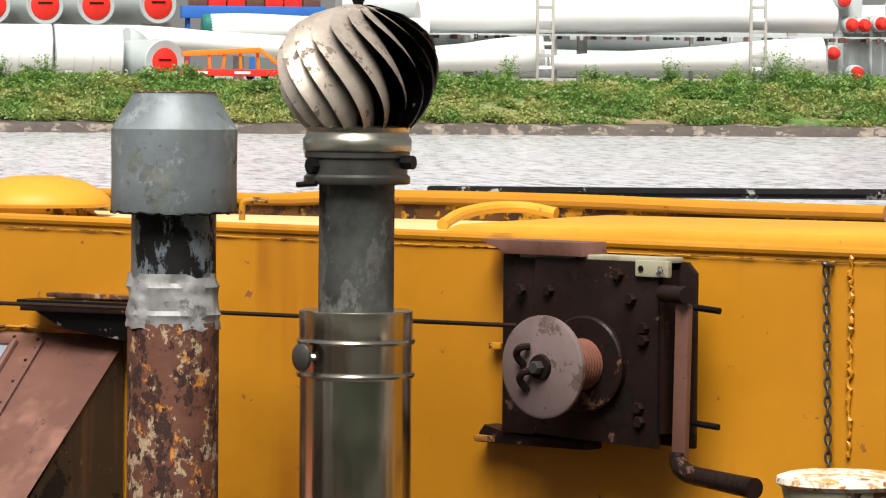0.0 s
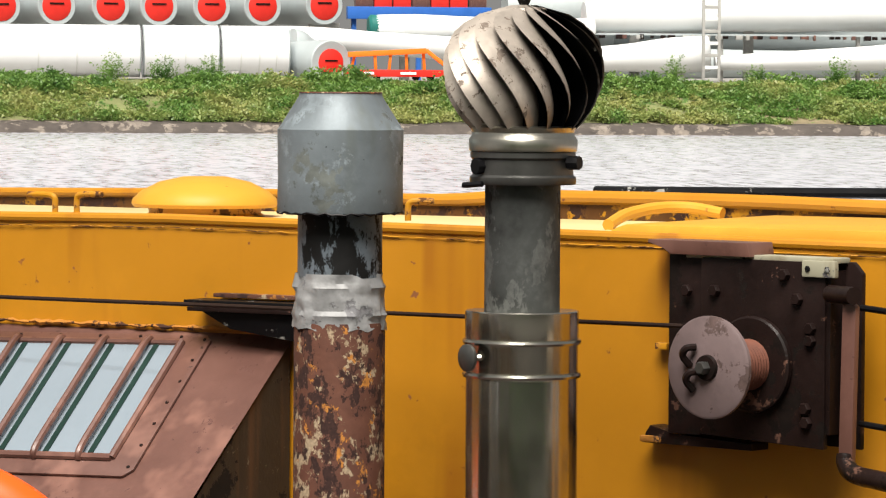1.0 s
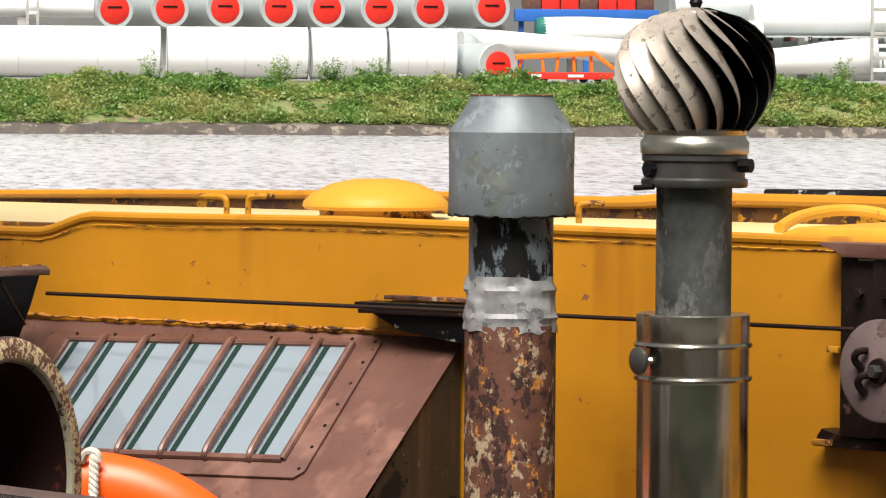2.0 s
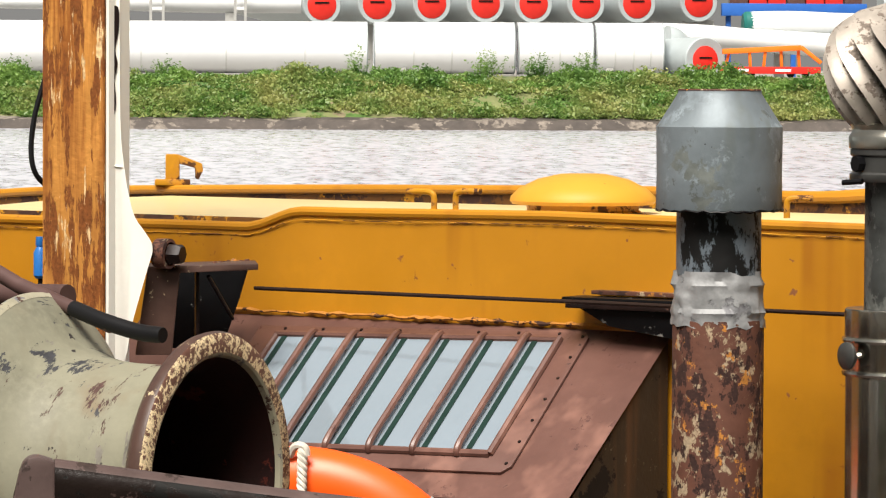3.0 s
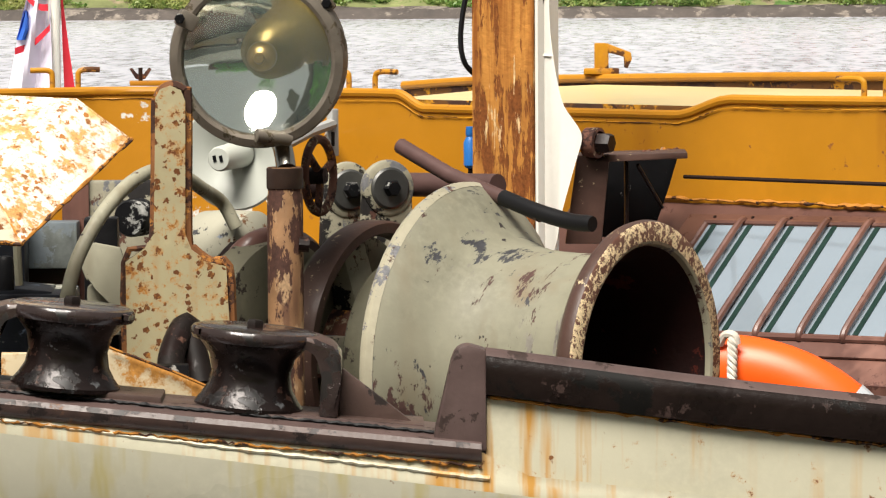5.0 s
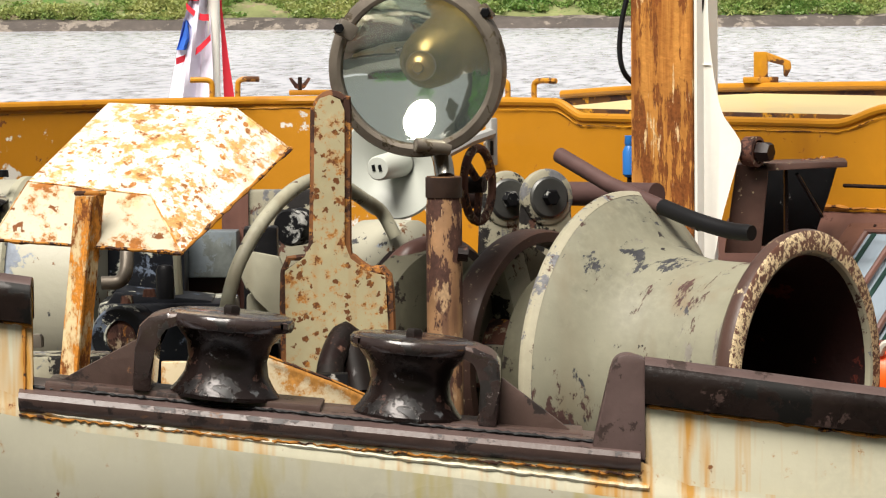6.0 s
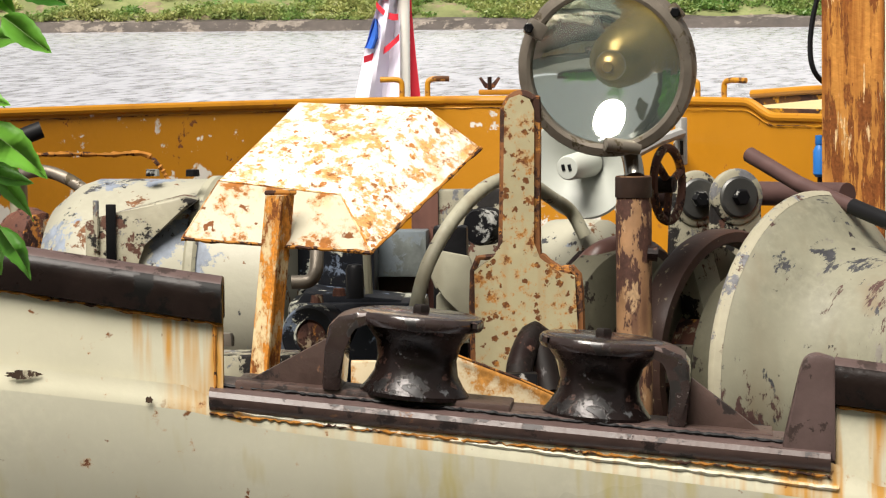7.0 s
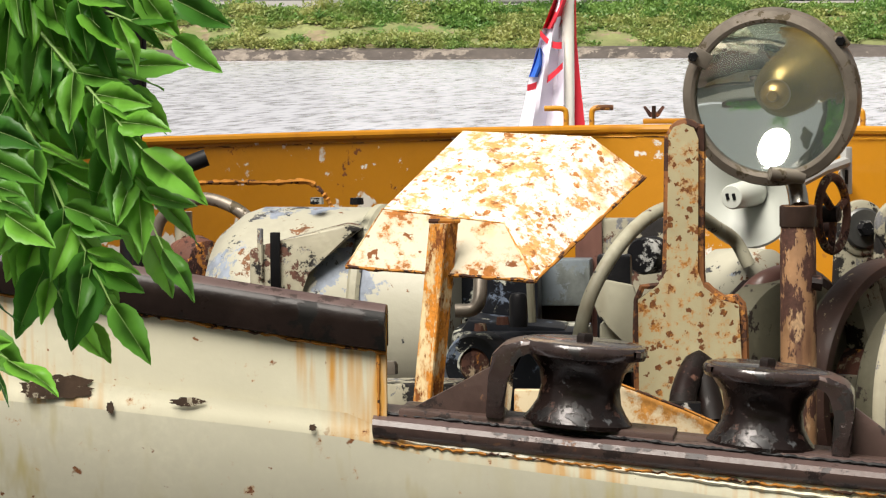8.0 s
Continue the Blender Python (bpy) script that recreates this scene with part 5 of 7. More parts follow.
def build_windlass():
    c = HEAD
    t = thing("windlass", (c.x - 0.5, c.y, DECK), "cream and rust windlass machinery with brake wheels", "windlass")
    m = frame_along(c, AXIS)
    inner = part("inner_drum", lathe([(0.05, -0.15), (0.150, -0.15), (0.170, -0.135), (0.172, -0.09), (0.16, -0.07), (0.12, -0.06), (0.12, -0.03)], m, 56), M_OLIVE, t)
    part("shaft", lathe([(0.05, -1.45), (0.05, -0.03)], m, 24), M_BROWN_DARK, t)
    # chain wheel guard with spokes, behind the drum
    wheel = part("chain_wheel", lathe([(0.214, -0.215), (0.231, -0.215), (0.235, -0.205), (0.235, -0.170), (0.231, -0.16), (0.214, -0.16), (0.209, -0.17), (0.209, -0.205), (0.214, -0.215)], m, 64), M_RIMBAND, t, "worn brown rim of the chain wheel")
    for i in range(5):
        a = radians(72 * i + 35)
        mm = m @ Matrix.Rotation(a, 4, "Z")
        part("spoke", prism([(0.06, -0.235), (0.21, -0.22), (0.21, -0.19), (0.06, -0.175)], 0.07, mm @ pose(0, -0.035, 0), 0.006), M_CREAM_WORN, wheel)
    part("wheel_disc", lathe([(0.05, -0.240), (0.211, -0.240), (0.211, -0.232), (0.05, -0.232)], m, 48), M_OLIVE, wheel, "stained olive web of the chain wheel, darkened for shade")
    part("hub", lathe([(0.05, -0.28), (0.10, -0.28), (0.10, -0.17), (0.085, -0.155), (0.05, -0.155)], m, 32), M_RUSTPIPE, wheel)
    # dark brown stands for the black, shaded gap beside the wheel
    part("pawl_wheel", lathe([(0.05, -0.45), (0.20, -0.45), (0.215, -0.43), (0.215, -0.39), (0.20, -0.37), (0.05, -0.37)], m, 56), M_BROWN_DARK, t)
    return t


WINDLASS = build_windlass()


def build_clutch_discs():
    t = thing("brake_lever", (HEAD.x - 0.3, HEAD.y + 0.2, DECK), "brake spindle with round cream cheek plates and a lever bar", "winch brake")
    k = 0.0010
    for p in ((-5.213, 5.667, 4.576), (-5.131, 5.686, 4.581)):
        a = frame_along(p, pose(0, 0, 0, 0, 0, 45) @ Vector((0.42, -1, 0.03)))
        d = part("cheek_plate", lathe([(0, 0.03), (0.044, 0.03), (0.050, 0.027), (0.052, 0.020), (0.050, 0.010), (0.030, 0.006), (0.028, -0.05)], a, 36), M_CREAM_WORN, t)
        q = [Vector((x, y, -0.02)) for x, y in ((-0.05, 0), (0.05, 0), (0.06, -0.18), (-0.06, -0.18))]
        part("disc", lathe([(0, 0.036), (0.034, 0.036), (0.038, 0.033), (0.038, 0.030)], a, 28), M_STEEL_DULL, d, "dull grey steel disc")
        part("bolt", bolt(a @ Vector((0, 0, 0.035)), a.to_3x3() @ Vector((0, 0, 1)), 0.016, 0.016), M_BLACK, d)
        part("strap", prism([(-0.048, 0.0), (0.048, 0.0), (0.060, -0.26), (-0.060, -0.26)], 0.022, Matrix.Translation(p) @ pose(0, 0, -0.010, 0, 0, 45 + 23) @ pose(0, -0.026, 0), 0.006), M_CREAM_WORN, t)
    part("spindle", sweep([(-5.115, 5.745, 4.585), (-4.893, 5.730, 4.590)], 0.022, 16), M_HOSE, t)
    part("cross_shaft", sweep([(-5.351, 5.675, 4.578), (-5.098, 5.704, 4.580)], 0.024, 16), M_BROWN_DARK, t)
    lv = part("lever", sweep([(-5.034, 5.627, 4.662), (-4.902, 5.610, 4.614), (-4.762, 5.599, 4.577), (-4.671, 5.584, 4.552)], [0.0145, 0.0145, 0.013, 0.012], 14), M_HOSE, t, "worn purple-brown lever bar")
    part("lever_grip", sweep(smooth_path([(-4.769, 5.600, 4.579), (-4.685, 5.585, 4.560), (-4.608, 5.584, 4.545), (-4.556, 5.584, 4.542)], 4), [0.0145] * 12 + [0.0135], 14), M_CABLE, t)


build_clutch_discs()


def build_handwheel():
    c = Vector((-5.006, 5.382, 4.620))
    m = frame_along(c, Matrix.Rotation(radians(20), 4, "Z") @ Vector((1, 0, 0.02)))
    t = thing("handwheel", c, "small rusty brown cast handwheel", "handwheel")
    part("rim", lathe([(0.064 + 0.008 * math.cos(a * math.pi / 4), 0.008 * math.sin(a * math.pi / 4)) for a in range(9)], m, 40), M_RUSTPIPE, t)
    for a in (20, 140, 260):
        part("spoke", sweep([m @ Vector((0.008, 0, 0)), m @ Matrix.Rotation(radians(a), 4, "Z") @ Vector((0.062, 0, 0))], 0.007, 8), M_RUSTPIPE, t)
    part("hub", lathe([(0, 0.014), (0.014, 0.012), (0.016, -0.03)], m, 16), M_BROWN_DARK, t)
    part("stem", sweep([m @ Vector((0, 0, -0.02)), m @ Vector((0, 0, -0.09)) + Vector((0, 0, -0.10))], 0.010, 10), M_BROWN_DARK, t)


build_handwheel()


# ---- loose and standing things on the deck ----
def build_lifebuoy():
    c = Vector((-4.688, 6.171, 3.944))
    m = frame_along(c, pose(0, 0, 0, 0, 0, 22) @ Vector((0, 1, 0.22)))
    t = thing("lifebuoy", c, "bright orange lifebuoy with white grab line and grey bands", "lifebuoy")
    R, r = 0.303, 0.070
    part("ring", lathe([(R + r * math.cos(a * math.pi / 12), r * 0.85 * math.sin(a * math.pi / 12)) for a in range(25)], m, 96), M_ORANGE, t)
    for a in (41, 131, 221, 311):
        part("band", lathe([(R + (r + 0.002) * math.cos(b * math.pi / 12), (r * 0.85 + 0.002) * math.sin(b * math.pi / 12)) for b in range(25)], m, 4, None, a, a + 9), M_GREYBAND, t, "grey reflective band")
    p0, p1 = Vector((-4.618, 6.061, 4.308)), Vector((-4.607, 6.044, 4.224))
    rope = bmesh.new()
    for s in range(3):
        pts = []
        for i in range(40):
            f = i / 39
            a = f * 16 + s * 2.094
            pts.append(p0.lerp(p1, f) + Vector((math.cos(a) * 0.005, math.sin(a) * 0.005, 0)))
        sweep(pts, 0.0052, 6, rope)
    part("grab_line", rope, M_ROPE, t, "twisted white grab rope")
    part("rope_knot", sweep(smooth_path([(-4.649, 6.063, 4.295), (-4.634, 6.061, 4.314), (-4.615, 6.063, 4.312), (-4.612, 6.066, 4.297)], 5), 0.0075, 8), M_ROPE, t)
    part("stand", block((0.5, 0.03, 0.05), Matrix.Translation((c.x, c.y, DECK + 0.03)), 0.004), M_BROWN_DARK, t)


build_lifebuoy()


M_STRAP = mat("tarred_strap", (0.034, 0.022, 0.020), 0.22, coat=0.5, vary=0.35, scale=10, chips=[((0.010, 0.007, 0.006), 12, 0.55, 0.5, 3.0), ((0.26, 0.22, 0.21), 22, 0.635, 0.45, 7.0)], bump=0.3)


def build_roller(foot, top, side, tilt):
    """A fairlead roller with its bent strap; the strap stands on the side given."""
    c = Vector(foot)
    h = top
    t = thing("fairlead_roller", c, "worn dark iron fairlead roller with a bent strap", "fairlead roller", "rollers on the ledge")
    yaw = 42
    m = facing(c, yaw) @ Matrix.Rotation(radians(tilt), 4, "Y")
    r = 0.086
    part("roller", lathe([(0, 0.0), (r * 0.96, 0.0), (r * 0.97, 0.006), (r * 0.86, 0.018), (r * 0.75, 0.034), (r * 0.70, h * 0.45), (r * 0.76, h * 0.64), (r * 0.95, h * 0.80), (r * 1.07, h * 0.86), (r * 1.08, h * 0.90), (0, h * 0.90)], m, 48), M_ROLLER, t)
    w = 0.11
    s = side
    path = [(-s * 0.092, h * 0.96), (-s * 0.05, h * 0.99), (s * 0.05, h * 0.99), (s * 0.095, h * 0.97), (s * 0.122, h * 0.90), (s * 0.136, h * 0.78), (s * 0.138, h * 0.5), (s * 0.138, 0.0)]
    inner = [(-s * 0.092, h * 0.885), (-s * 0.05, h * 0.90), (s * 0.05, h * 0.90), (s * 0.085, h * 0.88), (s * 0.100, h * 0.82), (s * 0.108, h * 0.72), (s * 0.108, h * 0.5), (s * 0.108, 0.0)]
    ring = path + inner[::-1]
    worn_lit_top(part("strap", prism(ring if s > 0 else ring[::-1], w, m @ pose(0, -w / 2, 0), 0.009), M_STRAP, t), M_LEDGE)
    part("gusset", prism([(s * 0.138, 0.0), (s * 0.255, 0.0), (s * 0.138, h * 0.60)] if s > 0 else [(s * 0.138, h * 0.60), (s * 0.255, 0.0), (s * 0.138, 0.0)], 0.014, m @ pose(0, -0.01, 0), 0.003), M_LEDGE, t)
    part("cap_disc", lathe([(0, h * 1.0), (r * 1.00, h * 0.998), (r * 1.09, h * 0.98), (r * 1.13, h * 0.94), (r * 1.13, h * 0.88), (r * 1.09, h * 0.83), (r * 0.9, h * 0.81)], m, 48), M_STRAP, t, "rounded iron cap over the roller")
    part("pin", bolt(m @ Vector((0, 0, h * 0.995)), m.to_3x3() @ Vector((0, 0, 1)), 0.014, 0.012), M_BROWN_DARK, t)
    part("base_plate", prism([(-0.15, -0.020), (0.27, -0.020), (0.27, 0.003), (-0.15, 0.003)] if s > 0 else [(-0.27, -0.020), (0.15, -0.020), (0.15, 0.003), (-0.27, 0.003)], 0.12, m @ pose(0, -0.048, 0), 0.004), M_LEDGE, t)


build_roller((-4.642, 4.418, 4.350), 0.128, -1, 5.5)
build_roller((-4.446, 4.615, 4.315), 0.124, 1, 5.5)


def build_chain_stopper_plate():
    """The bottle-shaped upright plate."""
    fm = facing((-math.sin(radians(46)) * 6.95, math.cos(radians(46)) * 6.95, EYE), 46)
    o = [(0.104, -0.229), (0.112, -0.215), (0.129, -0.209), (0.146, -0.217), (0.153, -0.235), (0.151, -0.454), (0.161, -0.480), (0.189, -0.501), (0.218, -0.509), (0.223, -0.614), (0.222, -0.708), (0.053, -0.706), (0.052, -0.500), (0.084, -0.477), (0.099, -0.453)]
    base = fm @ Vector((o[10][0], 0, 0))
    t = thing("guide_plate", (base.x, base.y, DECK), "bottle-shaped cream steel plate spotted with rust", "steel plate")
    part("plate", prism(o[::-1], 0.03, fm, 0.0), M_PLATE, t)
    edge = o[:10]
    part("edge_bar", sweep([fm @ Vector((x + 0.004, 0.014, z)) for x, z in smooth_plane(edge)], 0.0085, 6, None, True), M_PLATE_EDGE, t, "flame-cut rusty edge")
    part("edge_bar", sweep([fm @ Vector((x - 0.002, 0.010, z)) for x, z in smooth_plane([o[0], o[14], o[13], o[12], o[11]])], 0.0055, 6, None, True), M_PLATE_EDGE, t, "flame-cut rusty edge")
    part("foot", block((0.2, 0.06, 0.35), fm @ pose((o[10][0] + o[11][0]) / 2, 0.03, o[10][1] - 0.14), 0.004), M_BROWN_DARK, t)
    # bent horn in front of the plate foot
    part("horn", sweep(smooth_path([(-4.808, 4.809, 4.308), (-4.840, 4.848, 4.359), (-4.858, 4.900, 4.399), (-4.835, 4.895, 4.356), (-4.806, 4.881, 4.303)], 5), 0.022, 12), M_BROWN_DARK, t)


build_chain_stopper_plate()


def build_searchlight():
    c = Vector((-4.910, 5.128, 4.829))
    k = 0.0010
    way = pose(0, 0, 0, 0, 0, 45.5) @ Vector((-0.20, -1, -0.10))
    m = frame_along(c, way)
    foot = Vector((-4.878, 5.159, 4.372))
    t = thing("searchlight", (foot.x, foot.y, DECK), "weathered bronze ship searchlight on a rusty post", "searchlight")
    head = part("housing", lathe([(147 * k, 0.006), (150 * k, -0.004), (150 * k, -0.03), (142 * k, -0.034), (138 * k, -0.10), (110 * k, -0.16), (60 * k, -0.19), (0, -0.195)], m, 64), M_BRONZE, t)
    part("bezel", lathe([(126 * k, 0.004), (128 * k, 0.012), (134 * k, 0.014), (147 * k, 0.010), (150 * k, 0.002)], m, 72), M_BRONZE, head, "broad scratched bronze bezel ring")
    part("reflector", lathe([(126 * k * f, -0.068 + 0.066 * f * f) for f in [i / 16 for i in range(1, 17)]], m, 72), M_MIRROR, head, "bright concave silvered reflector")
    part("lens", lathe([(0, 0.008), (60 * k, 0.0075), (127 * k, 0.004), (127 * k, 0.001), (60 * k, 0.0045), (0, 0.005)], m, 64), M_GLASS, head, "clear slightly green front glass").visible_shadow = False
    part("bulb_cap", lathe([(0, -0.012), (8 * k, -0.012), (10 * k, -0.020), (17 * k, -0.024), (24 * k, -0.032), (26 * k, -0.05), (22 * k, -0.068)], m, 32), M_BRASS, head, "small brass bulb shield")
    for p in ((-4.987, 5.026, 4.901), (-4.810, 5.196, 4.925)):
        q = Vector(p)
        d = (q - c).normalized()
        lug = part("lug", block((0.026, 0.028, 0.034), frame_along(q - d * 0.010, d) , 0.004), M_BRONZE, head)
        part("lug_screw", bolt(q + way.normalized() * 0.016, way, 0.009, 0.006), M_BLACK, lug)
    part("yoke", sweep(smooth_path([(-4.912, 5.182, 4.694), (-4.900, 5.180, 4.672), (-4.883, 5.168, 4.644)], 4), 0.017, 12), M_STAINLESS, t, "steel swivel neck")
    part("yoke_boss", sweep([(-4.898, 5.112, 4.703), (-4.871, 5.166, 4.695)], 0.012, 12), M_BRONZE, t)
    tz = (-4.877, 5.160, 4.648)[2] - DECK
    mm = Matrix.Translation((foot.x, foot.y, DECK))
    post = part("post", lathe([(30.5 * k, 0), (30.5 * k, tz - 0.05), (29 * k, tz - 0.045), (29 * k, tz), (20 * k, tz)], mm, 32), M_POST, t, "rust-streaked cream steel post")
    part("clamp", lathe([(30.6 * k, tz - 0.036), (31.0 * k, tz - 0.035), (31.0 * k, tz - 0.002), (26 * k, tz)], mm, 32), M_CLAMP, post)
    part("post_lug", sweep([(-4.841, 5.153, 4.520), (-4.828, 5.165, 4.518)], 0.013, 8), M_BROWN_DARK, post)


M_BRASS = mat("dull_brass", (0.36, 0.25, 0.09), 0.35, 0.8, vary=0.2, scale=20, bump=0.1)
M_POST = mat("rusty_post", (0.30, 0.165, 0.08), 0.6, vary=0.3, scale=12, chips=[((0.06, 0.026, 0.018), 30, 0.505, 0.8, 3.0), ((0.34, 0.22, 0.12), 36, 0.57, 0.8, 8.0)], streak=((0.075, 0.032, 0.02), 1.0, 40), bump=0.4, stretch=(1, 1, 0.35))
M_CLAMP = mat("dark_post_head", (0.045, 0.026, 0.019), 0.5, vary=0.3, scale=9, chips=[((0.30, 0.17, 0.09), 20, 0.59, 0.8, 3.0)], bump=0.3, stretch=(1, 1, 0.25))
build_searchlight()


def build_loudspeaker():
    c = Vector((-5.914, 6.106, 4.602))
    k = 0.0011
    way = pose(0, 0, 0, 0, 0, 45) @ Vector((-0.45, -1, -0.05))
    m = frame_along(c, way)
    t = thing("loudspeaker", c, "off-white round horn loudspeaker on the bulwark", "loudspeaker")
    part("horn_bell", lathe([(22 * k, -0.05), (40 * k, -0.03), (70 * k, -0.008), (98 * k, 0.0), (102 * k, -0.003), (100 * k, -0.010), (70 * k, -0.02), (40 * k, -0.08), (0, -0.10)], m, 56), M_WHITEPLASTIC, t)
    drv = part("driver", lathe([(0, 0.075), (20 * k, 0.074), (23 * k, 0.068), (26 * k, -0.04)], m, 32), M_WHITEPLASTIC, t, "small white cylinder with a dark label")
    for x in (-0.008, 0.006):
        part("label_bar", block((0.007, 0.013, 0.001), m @ pose(x, 0.001, 0.0755, 0, 0, 12), 0), M_BLACK, drv)
    br = part("bracket", block((0.018, 0.02, 0.10), Matrix.Translation((-6.039, 6.538, 4.631)), 0.003), M_FRAMEGREY, t, "grey slotted mounting bracket")
    part("arm", sweep([(-6.040, 6.537, 4.649), (-5.973, 6.394, 4.638), (-5.899, 6.189, 4.601)], 0.012, 8), M_FRAMEGREY, br)
    # black block for the shade in the bracket's slot
    part("slot", block((0.006, 0.004, 0.03), Matrix.Translation((-6.028, 6.527, 4.618)), 0), M_BLACK, br)
    part("wall_arm", sweep([(-6.039, 6.538, 4.631), (-6.452, 6.973, 4.600)], 0.010, 8), M_FRAMEGREY, br)


build_loudspeaker()


def build_hood():
    """A bent sheet hood: sloping top, front and end cheeks, open below."""
    pts = {"fl": (-5.160, 4.399, 4.570), "fr": (-4.913, 4.585, 4.548), "br": (-4.976, 4.895, 4.703), "bl": (-5.308, 4.715, 4.713), "tfl": (-5.165, 4.484, 4.660), "tfr": (-5.004, 4.604, 4.637), "tbr": (-5.052, 4.845, 4.770), "tbl": (-5.241, 4.730, 4.779)}
    v = {k: Vector(p) for k, p in pts.items()}
    foot = Vector((-5.087, 4.512, 4.322))
    t = thing("lamp_hood", (foot.x, foot.y, DECK), "white rust-stained bent steel hood on an angle-iron post", "hood")
    mid = sum((p for p in v.values()), Vector()) / 8

    def plate(name, keys, label="", material=M_RUSTWHITE):
        bm = bmesh.new()
        ring = [v[k] for k in keys]
        n = (ring[1] - ring[0]).cross(ring[2] - ring[0]).normalized()
        if n.dot(sum(ring, Vector()) / len(ring) - mid) < 0:
            n = -n
        a = [bm.verts.new(p) for p in ring]
        b = [bm.verts.new(p - n * 0.006) for p in ring]
        fs = [bm.faces.new(a), bm.faces.new(b[::-1])] + [bm.faces.new((a[i], b[i], b[(i + 1) % 4], a[(i + 1) % 4])) for i in range(4)]
        bevel_new(bm, list({e for f in fs for e in f.edges}), 0.002)
        return part(name, bm, material, t, label)

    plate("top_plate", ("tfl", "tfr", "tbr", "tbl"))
    # the front's shading is in its darker cream
    plate("front_plate", ("fl", "fr", "tfr", "tfl"), "cream front sheet darkened for its shade, with a few rust spots", M_HOODFRONT)
    plate("end_plate", ("fr", "br", "tbr", "tfr"))
    plate("back_plate", ("br", "bl", "tbl", "tbr"))
    plate("end_plate", ("bl", "fl", "tfl", "tbl"))
    rng = random.Random(12)
    for a, b in (("fl", "fr"), ("fr", "br")):
        pp = [v[a].lerp(v[b], i / 24) + Vector((0, 0, rng.uniform(-0.001, 0.001))) for i in range(25)]
        part("edge", sweep(pp, [rng.uniform(0.002, 0.0042) for _ in pp], 6), M_RUSTWELD, t, "rust-eaten lower edge")
    for a, b, w in (("tfl", "tfr", 0.0026), ("tfr", "fr", 0.0022), ("fl", "tfl", 0.0016)):
        pp = [v[a].lerp(v[b], i / 24) for i in range(25)]
        part("crease", sweep(pp, [rng.uniform(0.0006, w) for _ in pp], 6), M_RUSTWHITE_EDGE, t, "rusting bent crease")
    yaw = 47
    top, bot = Vector((-5.032, 4.499, 4.640)), Vector((-5.057, 4.479, 4.325))
    ax = (top - bot).normalized()
    mm = frame_along(bot, ax, pose(0, 0, 0, 0, 0, yaw) @ Vector((1, 0, 0)))
    ln = (top - bot).length
    sx = pose(0, 0, 0, 0, 0, yaw) @ Vector((1, 0, 0))
    sy = pose(0, 0, 0, 0, 0, yaw) @ Vector((0, 1, 0))

    def leg(a, b, name):
        bm = bmesh.new()
        q = []
        for base in (bot - ax * (bot.z - DECK), top):
            q.append([bm.verts.new(base + sx * x + sy * y) for x, y in (a, b, (b[0], b[1] + 0.008), (a[0], a[1] + 0.008))])
        for i in range(4):
            bm.faces.new((q[0][i], q[0][(i + 1) % 4], q[1][(i + 1) % 4], q[1][i]))
        bm.faces.new(q[0][::-1])
        bm.faces.new(q[1])
        return part(name, bm, M_RUSTWHITE_EDGE, t, "rust-streaked post flange")

    leg((-0.024, -0.012), (0.002, -0.022), "post_flange")
    leg((0.002, -0.022), (0.022, 0.004), "post_flange")
    part("post_bead", sweep([bot - ax * (bot.z - DECK) + sx * 0.002 - sy * 0.023, top + sx * 0.002 - sy * 0.023], 0.004, 6), M_RUSTWHITE_EDGE, t)
    part("post_head", block((0.052, 0.014, 0.008), Matrix.Translation(top) @ pose(0.0, 0, 0.004, 0, 0, yaw), 0.004), M_RUSTWELD, t)


build_hood()


